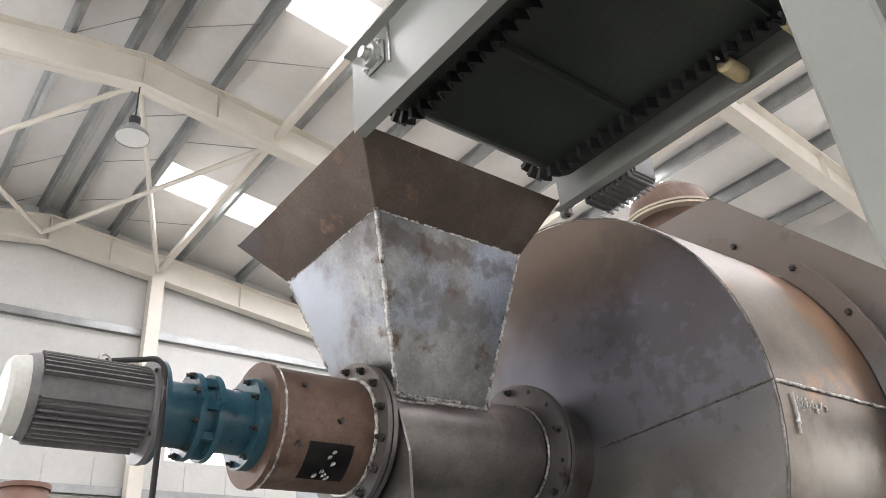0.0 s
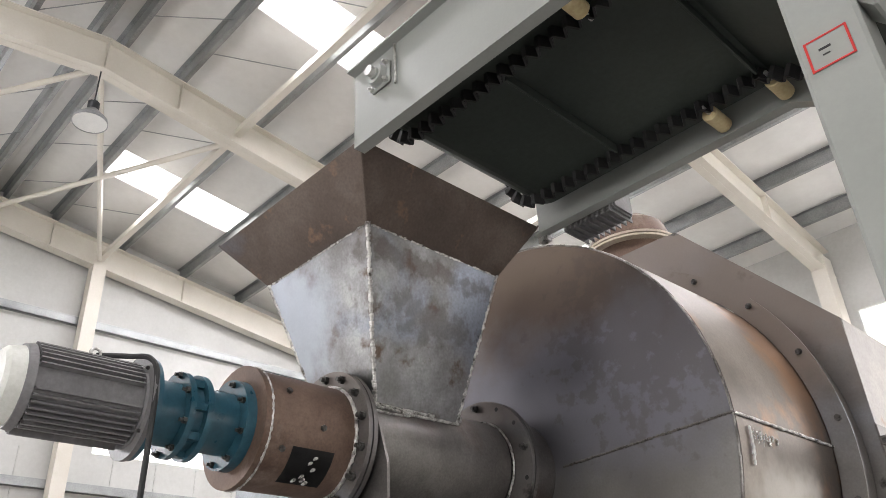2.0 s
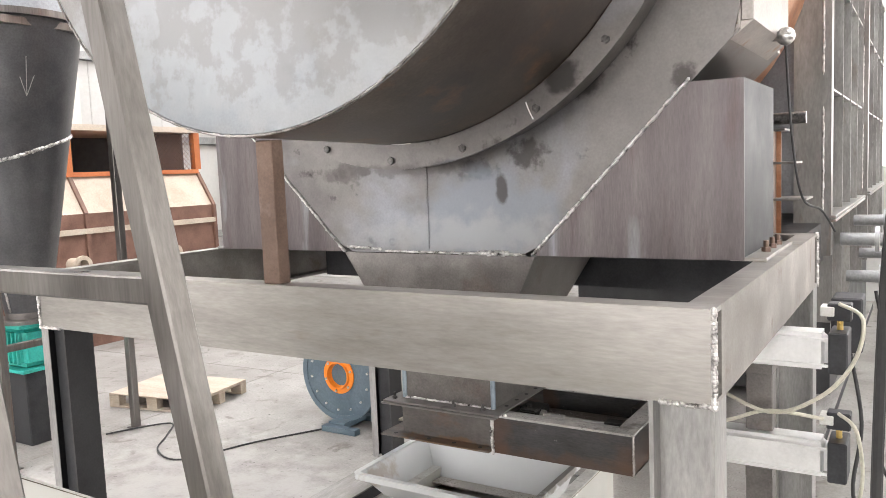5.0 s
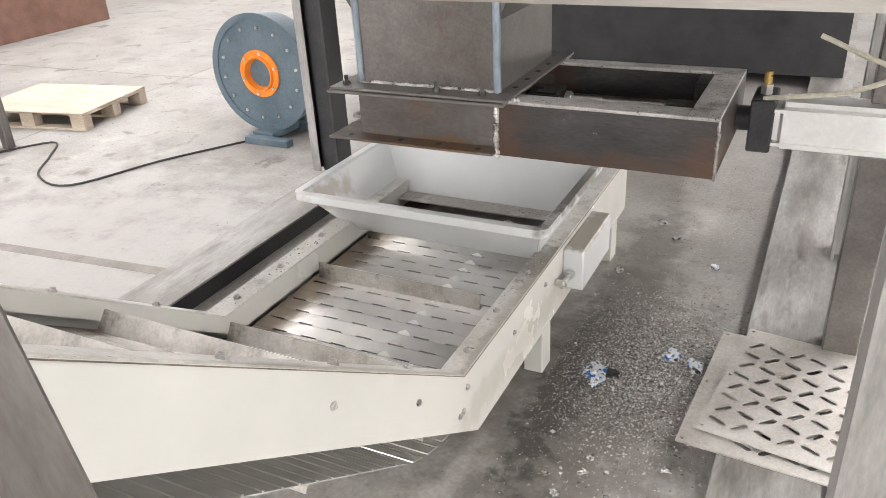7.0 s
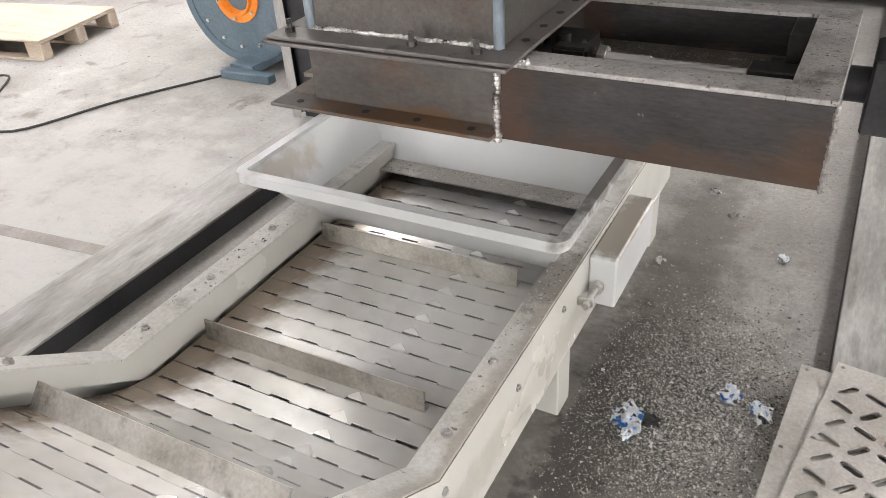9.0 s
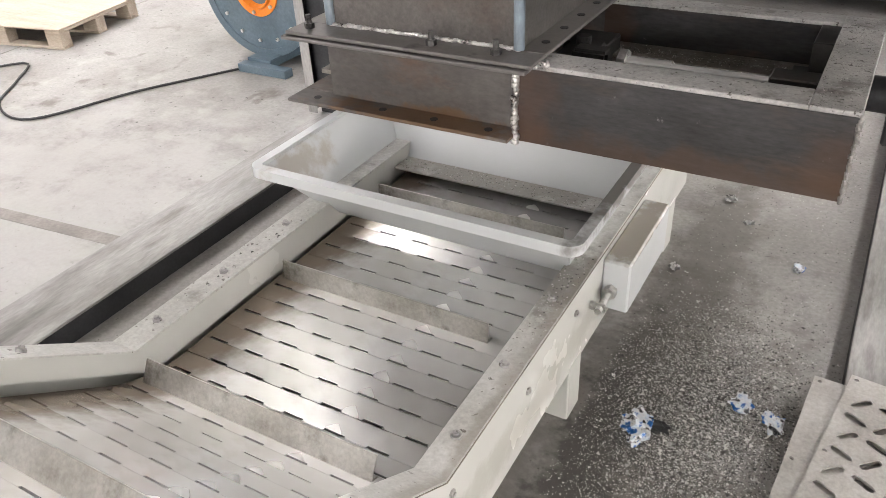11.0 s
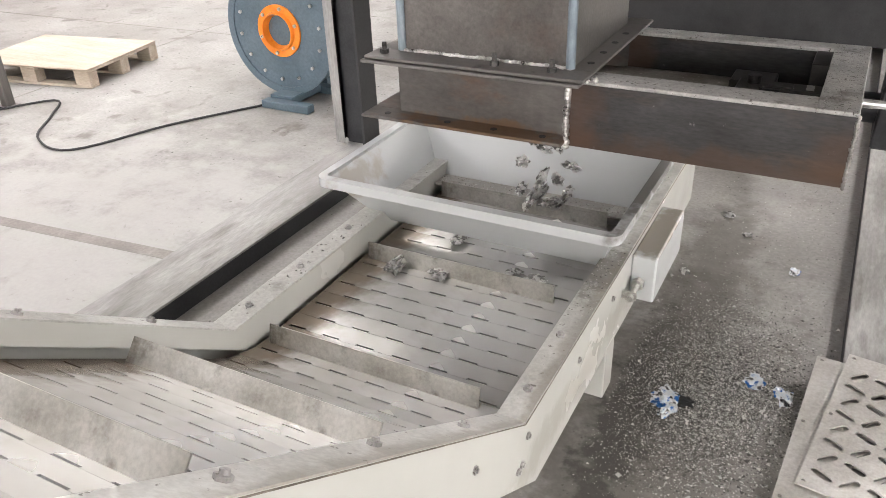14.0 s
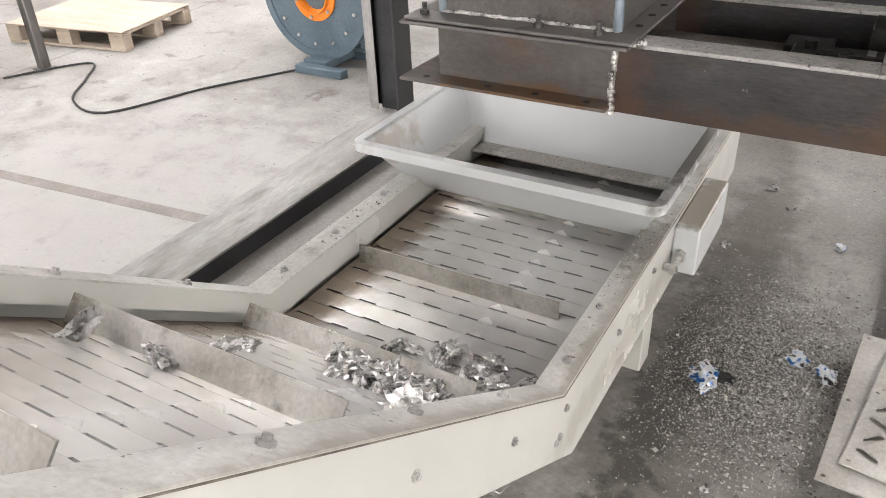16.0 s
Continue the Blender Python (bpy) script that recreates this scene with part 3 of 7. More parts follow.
        for y in (SOUTH + 0.3, NORTH - 0.35):
            part("column", boxes((x - 0.15, x + 0.15, y - 0.2, y + 0.2, 0, roof_z(y) + 0.3)), M_CREAM, rafter)
    # gable posts and girts
    for k, y in enumerate((-0.6, 5.75, 11.6)):
        solid(f"gable_post_{k + 1}", boxes((-14.98, -14.70, y - 0.14, y + 0.14, 0, roof_z(y) + 0.05)), M_CREAM, "cream painted steel gable post", "post", kind="structure")
    for k, z in enumerate((1.1, 3.4, 5.15, 6.64, 8.1, 9.98)):
        bm = bmesh.new()
        box(bm, GABLE, GABLE + 0.10, SOUTH, NORTH, z - 0.10, z - 0.085)
        box(bm, GABLE + 0.09, GABLE + 0.10, SOUTH, NORTH, z - 0.10, z + 0.08)
        solid(f"wall_girt_{k + 1}", bm, M_PURLIN, "grey galvanised wall girt", "girt", kind="structure")
    pipe = cyl(bmesh.new(), (GABLE + 0.16, SOUTH, 5.80), (GABLE + 0.16, NORTH, 5.80), 0.045, 12)
    solid("wall_pipe", pipe, M_GREENPIPE, "dull green pipe along the sheet wall", "pipe", kind="structure")
    # purlins along x
    for k, y in enumerate((-7, -5.4, -3.8, -2.2, -0.7, 0.95, 2.3, 3.22, 3.68, 4.7, 6.2, 7.7, 9.2, 10.7, 12.2, 13.7, 15.2)):
        z = roof_z(y) + 0.84
        bm = boxes((GABLE, EAST, y - 0.004, y + 0.004, z - 0.12, z + 0.13), (GABLE, EAST, y, y + 0.075, z - 0.125, z - 0.118), (GABLE, EAST, y - 0.075, y, z + 0.118, z + 0.125))
        solid(f"purlin_{k + 1}", bm, M_PURLIN, "grey galvanised roof purlin", "purlin", kind="structure")
    # horizontal bracing between the gable rafter and the next one, tie beams along x
    for k, y in enumerate((5.75, 11.0)):
        bm = bmesh.new()
        for xa, xb in ((-14.7, -9.3), (-9.1, -3.8), (-3.6, 1.9)):
            bar(bm, (xa, y, roof_z(y) + 0.22), (xb, y, roof_z(y) + 0.22), 0.12, 0.12)
        solid(f"roof_tie_{k + 1}", bm, M_CREAM, "cream painted roof tie tube", "roof tie", kind="structure")
    for k, (ya, yb) in enumerate(((3.3, 5.7), (5.7, 3.45), (-0.5, 3.4), (3.3, -0.5))):
        bm = bmesh.new()
        cyl(bm, (-14.7, ya, roof_z(ya) + 0.15), (-9.3, yb, roof_z(yb) + 0.12), 0.05, 10)
        solid(f"roof_brace_{k + 1}", bm, M_CREAM, "cream painted diagonal roof brace", "brace", kind="structure")
    # thin sag rods between the purlins
    for xa in (-14.2, -12.6, -11.0, -8.4, -6.6, -4.8):
        for ya, yb in ((3.70, 4.68), (4.72, 6.18), (3.20, 2.32)):
            rod = cyl(bmesh.new(), (xa, ya, roof_z(ya) + 0.80), (xa + (0.9 if yb > 3 else -0.9), yb, roof_z(yb) + 0.80), 0.009, 6)
            solid("sag_rod", rod, M_PURLIN, "thin steel rod between roof purlins", "tie rod", "roof sag rods", kind="structure")
    # standing seams of the wall sheets
    for k in range(27):
        y = SOUTH + 0.45 + 0.9 * k
        solid(f"wall_seam_{k + 1}", boxes((GABLE, GABLE + 0.012, y - 0.012, y + 0.012, 0.0, 7.3)), M_SEAM, "thin joint between wall sheets", "wall seam", kind="structure")
    # window sheets outside the openings
    for k, d in enumerate(((GABLE - 0.10, GABLE - 0.09, SOUTH, NORTH, 7.3, 8.6), (-14, 14, SOUTH - 0.10, SOUTH - 0.09, 1.2, 5.6), (-13, EAST, NORTH + 0.09, NORTH + 0.10, 2.2, 10.7), (EAST + 0.09, EAST + 0.10, -5, 13, 1.2, 6.2))):
        solid(f"window_{k + 1}", boxes(d), M_WINDOW, "white overexposed daylight window", "window", kind="structure")


M_GREENPIPE = surf("dull_green_paint", [(0.35, (0.16, 0.23, 0.17)), (0.65, (0.22, 0.29, 0.22))], 3, 4, (0.4, 0.6), 0.0, 0.02, 40)
M_SEAM = surf("grey_wall_joint", [(0.35, (0.45, 0.45, 0.43)), (0.65, (0.52, 0.52, 0.50))], 2, 4, (0.5, 0.7), 0.0, 0.02, 30)
M_WINDOW = glow("window_daylight", (1.0, 0.98, 0.95), 3.2)
build_hall()

# daylight entering by the skylights and window bands
for xs in (-12.4, -6.7, -0.9, 4.9):
    area_light("skylight_lamp", (xs, 9.6, roof_z(9.6) + 0.72), (xs, 9.0, 0), 0.85, 9.2, 560 if xs < -3 else 760)
    area_light("skylight_lamp", (xs, -0.4, roof_z(0.4) + 0.9), (xs, -0.4, 0), 0.8, 2.3, 480)
area_light("window_lamp", (0.0, SOUTH + 0.05, 3.4), (0.0, 0, 3.4), 27, 4.2, 450)
area_light("window_lamp", (EAST - 0.05, 4.0, 3.7), (0, 4, 3.7), 17, 4.8, 430)
area_light("window_lamp", (GABLE + 0.12, -2.3, 7.95), (0, -2.3, 5.0), 11, 1.1, 430)
area_light("window_lamp", (6.0, NORTH - 0.05, 7.0), (6.0, 0, 3.0), 18, 3.4, 380)
area_light("window_lamp", (-10.2, NORTH - 0.05, 9.2), (-6.0, 0, 1.0), 5.2, 2.6, 430)

AX, AZ = -2.155, 3.96          # axis of the drum, which runs along y
FACE, RING, PLATE = 4.10, 5.12, 5.36


# ---- the drum and its end housing ----
def build_drum():
    t = thing("rotary_drum", (AX, FACE, AZ - 1.4), "large bare steel drum end with blued disc and weld seams", "drum")
    bm = bmesh.new()
    lathe(bm, (AX, FACE, AZ), (0, 1, 0), [(0.0, 0.0), (0.0, 1.380), (0.012, 1.39), (0.012, 0.0)], 96)
    part("end_disc", bm, M_DISC, t, "blued and heat-stained steel end disc", smooth=True)
    bm = bmesh.new()
    lathe(bm, (AX, FACE, AZ), (0, 1, 0), [(0.012, 1.392), (1.02, 1.412), (1.02, 1.392), (0.012, 1.372)], 96, closed=True)
    part("shell", bm, M_SHELL, t, "rolled brown-grey steel drum shell", smooth=True)
    bm = bmesh.new()
    lathe(bm, (AX, RING, AZ), (0, 1, 0), [(0, 1.416), (0, 1.540), (0.016, 1.540), (0.016, 1.416)], 96, closed=True)
    ring = part("seal_ring", bm, M_PLATE, t, "bolted flat steel seal ring", smooth=True)
    bm = bmesh.new()
    lathe(bm, (AX, RING + 0.016, AZ), (0, 1, 0), [(0, 1.42), (0, 1.50), (PLATE - RING - 0.02, 1.50), (PLATE - RING - 0.02, 1.42)], 96, closed=True)
    part("collar", bm, M_STEEL, t, smooth=True)
    for k in range(22):
        a = 2 * math.pi * (k + 0.35) / 22
        p = (AX + 1.495 * math.cos(a), RING, AZ + 1.495 * math.sin(a))
        part("bolt", hexbolt(bmesh.new(), p, (0, -1, 0), 0.019, 0.016), M_BOLT, ring)
    # welds: the rim, the shell seam and the seam across the disc
    pts = [(AX + 1.388 * math.cos(2 * math.pi * k / 90), FACE - 0.002, AZ + 1.388 * math.sin(2 * math.pi * k / 90)) for k in range(91)]
    part("rim_weld", bead(pts, 0.006, 0.03, 2), M_WELDRIM, t)
    part("shell_seam", bead([(AX + 1.397, FACE + 0.02, AZ + 0.015), (AX + 1.418, RING, AZ + 0.01)], 0.009, 0.014, 3), M_WELD, t)
    part("disc_seam", bead([(AX + 0.40, FACE - 0.001, AZ - 0.02), (AX + 1.385, FACE - 0.001, AZ + 0.02)], 0.008, 0.012, 4), M_WELDDARK, t)


def chalk_marks():
    t = bpy.data.objects["rotary_drum"]
    rng = random.Random(5)
    for k, (y, a0, a1) in enumerate(((4.20, -1.2, -6.5), (4.205, -4.5, -8.5), (4.235, -1.6, -3.6), (4.27, -1.8, -4.2), (4.30, -1.6, -3.4), (4.325, -2.2, -4.4), (4.36, -1.8, -3.2), (4.39, -2.0, -4.0), (4.43, -1.9, -3.0), (4.47, -2.2, -3.4))):
        bm = bmesh.new()
        pts = []
        for j in range(7):
            a = radians(a0 + (a1 - a0) * j / 6)
            pts.append((AX + 1.4035 * math.cos(a), y + rng.uniform(-0.008, 0.008), AZ + 1.4035 * math.sin(a)))
        tube(bm, pts, rng.uniform(0.002, 0.004) if k > 1 else 0.006, 6)
        part("chalk_mark", bm, M_PAPER, t, "white chalk stroke")


M_SHELL = surf("heat_tinted_shell", [(0.3, (0.085, 0.069, 0.058)), (0.5, (0.15, 0.126, 0.107)), (0.7, (0.25, 0.217, 0.19))], 1.7, 9, (0.28, 0.46), 0.8, 0.05, 80,
               spots=(0.30, 0.17, 0.09), spot_scale=2.4, spot_at=(0.57, 0.74))
# soft bright sheen below the shell's seam, painted into the colour
stain_or_sheen(M_SHELL, (0.50, 0.475, 0.44), (-0.75, 4.55, 3.58), (0.3, 0.35, 0.20), 0.4, 1.3, 1.0, 5)
stain_or_sheen(M_SHELL, (0.34, 0.18, 0.09), (-0.9, 4.95, 4.5), (0.4, 0.2, 0.5), 0.6, 1.0, 1.0, 5)
stain_or_sheen(M_SHELL, (0.10, 0.085, 0.08), (-1.1, 4.6, 3.0), (0.5, 0.5, 0.2), 0.6, 1.0, 1.2, 5)
M_WELDRIM = surf("ground_rim_weld", [(0.4, (0.13, 0.12, 0.11)), (0.62, (0.46, 0.44, 0.42))], 7, 5, (0.3, 0.5), 0.8, 0.4, 120)
M_WELDDARK = surf("ground_weld", [(0.35, (0.075, 0.068, 0.062)), (0.6, (0.21, 0.195, 0.18))], 30, 4, (0.35, 0.55), 0.8, 0.4, 120)
build_drum()
chalk_marks()


def build_housing():
    t = thing("end_housing", (AX, PLATE, 1.97), "octagonal bare steel drum end housing on a frame", "housing")
    L, R = AX - 1.585, AX + 1.585
    top, mid, bot = 5.74, 4.73, 1.965
    o = [(AX - 0.60, bot), (AX + 0.60, bot), (R, 2.95), (R, mid), (AX + 0.68, top), (AX - 0.68, top), (L, mid), (L, 2.95)]
    # front plate with a round hole
    n = 96
    bm = bmesh.new()
    inner, outer = [], []
    for k in range(n):
        a = 2 * math.pi * k / n
        d = (math.cos(a), math.sin(a))
        best = 9
        for (x0, z0), (x1, z1) in zip(o, o[1:] + o[:1]):
            ex, ez = x1 - x0, z1 - z0
            den = d[0] * ez - d[1] * ex
            if abs(den) > 1e-9:
                s = ((x0 - AX) * ez - (z0 - AZ) * ex) / den
                u = ((x0 - AX) * d[1] - (z0 - AZ) * d[0]) / den
                if s > 0 and -1e-6 <= u <= 1 + 1e-6:
                    best = min(best, s)
        inner.append((AX + 1.46 * d[0], PLATE, AZ + 1.46 * d[1]))
        outer.append((AX + best * d[0], PLATE, AZ + best * d[1]))
    vi = [[bm.verts.new(V(p) + V((0, dy, 0))) for p in ps] for dy in (0, 0.012) for ps in (inner, outer)]
    for k in range(n):
        j = (k + 1) % n
        bm.faces.new((vi[0][k], vi[0][j], vi[1][j], vi[1][k]))
        bm.faces.new((vi[2][k], vi[3][k], vi[3][j], vi[2][j]))
        bm.faces.new((vi[1][k], vi[1][j], vi[3][j], vi[3][k]))
        bm.faces.new((vi[0][j], vi[0][k], vi[2][k], vi[2][j]))
    bmesh.ops.recalc_face_normals(bm, faces=bm.faces[:])
    part("front_plate", bm, M_PLATE, t, "grey steel front plate with oil stains")
    back = 6.40
    for (x0, z0), (x1, z1) in zip(o[1:], o[2:] + o[:1]):
        e = V((x1 - x0, 0, z1 - z0)).normalized()
        nrm = V((e.z, 0, -e.x)) * -0.012
        bm = prism(bmesh.new(), [(x0, PLATE + 0.012, z0), (x1, PLATE + 0.012, z1), (x1, back, z1), (x0, back, z0)], nrm)
        # right-hand panel gets paler steel: the light on that side is in its colour
        part("casing_panel", bm, M_SIDE if (x0 + x1) / 2 > AX + 1.5 else M_STEEL, t)
    bm = bmesh.new()
    lathe(bm, (AX, back, AZ), (0, 1, 0), [(0, 1.30), (0, 1.58), (0.012, 1.58), (0.012, 1.30)], 64, closed=True)
    part("back_ring", bm, M_STEEL, t)
    # split flange at mid height on the sides, and the side covers below it, coloured as lit
    for s in (1, -1):
        x = AX + s * 1.585
        part("split_flange", bevel(boxes((x, x + s * 0.10, PLATE - 0.02, back, 3.97, 3.985), (x, x + s * 0.10, PLATE - 0.02, back, 4.005, 4.02), (x, x + s * 0.012, PLATE - 0.02, back, 3.9, 4.09)), 0.002), M_STEEL, t)
        part("side_cover", bevel(boxes((x, x + s * 0.05, PLATE + 0.02, back - 0.06, 2.98, 3.90)), 0.004), M_SIDE, t, "bare steel side cover, paled as if lit")
        lo = [(x, PLATE + 0.02, 2.98), (x + s * 0.05, PLATE + 0.02, 2.98), (x - s * 0.18, PLATE + 0.02, 2.80), (x - s * 0.2, PLATE + 0.02, 2.84)]
        part("cover_foot", prism(bmesh.new(), lo, (0, 0.9, 0)), M_SIDE, t)
        # support plates under the octagon's slopes
        xa, xb = AX + s * 0.61, AX + s * 1.60
        bm = bmesh.new()
        prism(bm, [(xa, PLATE - 0.004, 1.965), (xb, PLATE - 0.004, 1.965), (xb, PLATE - 0.004, 2.745), (AX + s * 1.36, PLATE - 0.004, 2.745)], (0, 0.012, 0))
        part("support_plate", bm, M_PURPLE, t, "purple-grey steel support plate")
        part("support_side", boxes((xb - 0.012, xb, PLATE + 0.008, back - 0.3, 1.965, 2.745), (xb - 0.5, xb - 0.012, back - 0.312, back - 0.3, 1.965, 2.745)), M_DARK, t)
        part("slope_weld", bead([(AX + s * 0.60, PLATE - 0.006, 1.97), (AX + s * 1.37, PLATE - 0.006, 2.755)], 0.010, 0.013, 5), M_WELD, t)
        part("foot_flange", bevel(boxes((xb - 0.06, xb + 0.09, PLATE, back - 0.3, 1.962, 1.978)), 0.003), M_BEAM, t)
        for y in (5.62, 5.78, 5.94):
            part("bolt", hexbolt(bmesh.new(), (xb + 0.045, y, 1.978), (0, 0, 1), 0.022, 0.02, 0.03), M_BROWN, t)
    part("bottom_weld", bead([(AX - 0.3, PLATE - 0.004, 1.972), (AX + 0.55, PLATE - 0.004, 1.968)], 0.008, 0.016, 6), M_WELD, t)
    part("plate_seam", bead([(-2.17, PLATE - 0.001, 2.0), (-2.165, PLATE - 0.001, 2.42)], 0.007, 0.016, 7), M_PLATE, t)
    part("patch_weld", bead([(-1.86, PLATE - 0.006, 1.976), (-1.70, PLATE - 0.006, 1.972)], 0.016, 0.02, 8), M_WELD, t)
    part("patch_weld", bead([(-2.72, PLATE - 0.006, 1.995), (-2.5, PLATE - 0.006, 1.985)], 0.009, 0.016, 9), M_WELD, t)
    part("chalk_mark", tube(bmesh.new(), [(-1.455, RING - 0.001, 2.70), (-1.44, RING - 0.001, 2.66), (-1.42, RING - 0.001, 2.62)], 0.003, 5), M_PAPER, t, "white chalk tick")
    # added dark sheet across the gap below the housing, standing for shade there
    part("shade_sheet", boxes((AX - 1.60, AX + 1.60, 6.36, 6.372, 1.66, 1.97)), M_DARK, t)
    # hand knob at the cover's lower corner
    bm = bmesh.new()
    cyl(bm, (AX + 1.58, PLATE + 0.64, 2.982), (AX + 1.65, PLATE + 0.64, 2.982), 0.022, 12)
    bmesh.ops.create_icosphere(bm, subdivisions=2, radius=0.045, matrix=Matrix.Translation((AX + 1.671, PLATE + 0.64, 2.982)))
    part("knob", bm, M_ZINC, t, smooth=True)
    # funnel below the plate, down to the chute
    z1, z0 = 1.96, 1.40
    q1 = [(AX - 0.60, PLATE), (AX + 0.60, PLATE), (AX + 0.60, 6.30), (AX - 0.60, 6.30)]
    q0 = [(-2.36, 5.34), (-1.80, 5.34), (-1.80, 5.92), (-2.36, 5.92)]
    for k in range(4):
        a, b, c, d = (*q1[k], z1), (*q1[(k + 1) % 4], z1), (*q0[(k + 1) % 4], z0), (*q0[k], z0)
        part("funnel_panel", prism(bmesh.new(), [a, b, c, d], (0, 0.008, 0) if k % 2 == 0 else (0.008, 0, 0)), M_STEEL, t)


# lit copy of the casing steel, with rust spots
M_SIDE = surf("lit_bare_side", [(0.3, (0.22, 0.20, 0.185)), (0.7, (0.42, 0.39, 0.36))], 3, 6, (0.35, 0.5), 0.5, 0.05, 60, spots=(0.28, 0.17, 0.10), spot_scale=6, spot_at=(0.62, 0.76))
M_PURPLE = surf("purple_grey_plate", [(0.3, (0.085, 0.072, 0.073)), (0.5, (0.135, 0.117, 0.118)), (0.7, (0.20, 0.178, 0.178))], 2.4, 7, (0.38, 0.55), 0.6, 0.05, 80, stretch=(2.2, 1, 0.3), spots=(0.09, 0.062, 0.062), spot_scale=3.0, spot_at=(0.54, 0.72), tint=(0.28, 0.29, 0.31), tint_scale=2.2, tint_at=(0.58, 0.72))
build_housing()


# ---- feed screw with its drive, and the hopper on it ----
PX, PZ = -2.13, 3.95


def build_feed():
    t = thing("feed_screw", (PX, 2.62, 3.515), "steel feed screw with blue gearbox and grey motor", "feeder")
    c = (PX, 0, PZ)
    A = (0, 1, 0)
    def turned(name, prof, mat, parent=t, label="", n=56):
        return part(name, lathe(bmesh.new(), c, A, prof, n), mat, parent, label, smooth=True)
    turned("screw_pipe", [(2.85, 0.262), (3.80, 0.262)], M_STEEL, label="dark steel feed pipe")
    for name, y, r in (("flange", 3.825, 0.385), ("flange", 3.855, 0.385), ("flange", 2.832, 0.335), ("flange", 2.802, 0.335)):
        f = turned(name, [(y, 0.2), (y, r), (y + 0.022, r), (y + 0.022, 0.2)], M_PLATE)
        if y in (3.825, 2.802):
            n = 14
            for k in range(n):
                a = 2 * math.pi * (k + 0.4) / n
                rr = r - 0.035
                p = (PX + rr * math.cos(a), y, PZ + rr * math.sin(a))
                if y > 3.5 and k % 3:
                    part("bolt_hole", cyl(bmesh.new(), V(p) - V((0, 0.001, 0)), V(p) + V((0, 0.004, 0)), 0.012, 12), M_RUBBER, f)
                else:
                    part("bolt", hexbolt(bmesh.new(), p, (0, -1, 0), 0.02, 0.018, 0.02), M_BOLT, f)
    turned("neck", [(3.877, 0.31), (FACE, 0.31)], M_STEEL)
    part("flange_weld", bead([(PX + 0.265 * math.cos(a), 3.815, PZ + 0.265 * math.sin(a)) for a in [2 * math.pi * k / 48 for k in range(49)]], 0.007, 0.02, 11), M_WELD, t)
    turned("drive_housing", [(2.36, 0.252), (2.80, 0.252)], M_BROWN, label="brown primed steel drive housing with an inspection opening")
    turned("housing_rim", [(2.335, 0.2), (2.335, 0.262), (2.362, 0.262), (2.362, 0.2)], M_BROWN)
    part("rim_weld", bead([(PX + 0.258 * math.cos(a), 2.366, PZ + 0.258 * math.sin(a)) for a in [2 * math.pi * k / 48 for k in range(49)]], 0.008, 0.016, 12), M_WELD, t)
    part("rim_weld", bead([(PX + 0.258 * math.cos(a), 2.795, PZ + 0.258 * math.sin(a)) for a in [2 * math.pi * k / 48 for k in range(49)]], 0.010, 0.016, 13), M_WELD, t)
    for a, y in ((-5, 2.62), (28, 2.46), (-30, 2.44)):
        a = radians(a)
        d = V((math.cos(a), 0, math.sin(a)))
        part("housing_bolt", hexbolt(bmesh.new(), V((PX, y, PZ)) + d * 0.25, d, 0.014, 0.014), M_BOLT, t)
    # inspection opening on the camera side: dark sheet as its shade, bright lumps as glints
    bm = bmesh.new()
    n = 8
    a0, a1 = radians(-66), radians(-26)
    lo, hi = [], []
    for k in range(n + 1):
        a = a0 + (a1 - a0) * k / n
        for y, row in ((2.49, lo), (2.70, hi)):
            row.append(bm.verts.new((PX + 0.254 * math.cos(a), y, PZ + 0.254 * math.sin(a))))
    for k in range(n):
        bm.faces.new((lo[k], hi[k], hi[k + 1], lo[k + 1]))
    bmesh.ops.solidify(bm, geom=bm.faces[:], thickness=0.006)
    part("inspection_opening", bm, M_RUBBER, t, "dark inspection opening")
    bm = bmesh.new()
    for a, y in ((-0.60, 2.61), (-0.69, 2.595), (-0.95, 2.585), (-1.02, 2.60), (-1.05, 2.56), (-0.80, 2.62), (-1.08, 2.62)):
        bmesh.ops.create_icosphere(bm, subdivisions=2, radius=0.009, matrix=Matrix.Translation((PX + 0.256 * math.cos(a), y, PZ + 0.256 * math.sin(a))) @ pose(0, 0, 0, 0, 0, 40 * y) @ Matrix.Diagonal((0.5, 2.2, 0.5 + 0.5 * abs(a), 1)))
    part("screw_glint", bm, M_FOIL, t, kind="stuff")
    # gearbox
    g = turned("gearbox", [(1.905, 0.15), (1.905, 0.20), (1.925, 0.20), (1.925, 0.128), (2.05, 0.128), (2.05, 0.175), (2.075, 0.175), (2.075, 0.14), (2.125, 0.14), (2.125, 0.175), (2.15, 0.175), (2.15, 0.13), (2.29, 0.13), (2.29, 0.19), (2.335, 0.19), (2.335, 0.0)], M_BLUE, label="blue painted cycloid gearbox")
    for y, r, n in ((2.05, 0.16, 8), (2.29, 0.168, 8), (1.905, 0.175, 4)):
        for k in range(n):
            a = 2 * math.pi * (k + 0.5) / n
            part("bolt", hexbolt(bmesh.new(), (PX + r * math.cos(a), y, PZ + r * math.sin(a)), (0, -1, 0), 0.014, 0.014, 0.015), M_BOLT, g)
    for k in range(8):
        a = 2 * math.pi * k / 8
        part("rib", bar(bmesh.new(), (PX + 0.15 * math.cos(a), 2.075, PZ + 0.15 * math.sin(a)), (PX + 0.15 * math.cos(a), 2.125, PZ + 0.15 * math.sin(a)), 0.03, 0.03), M_BLUE, g)
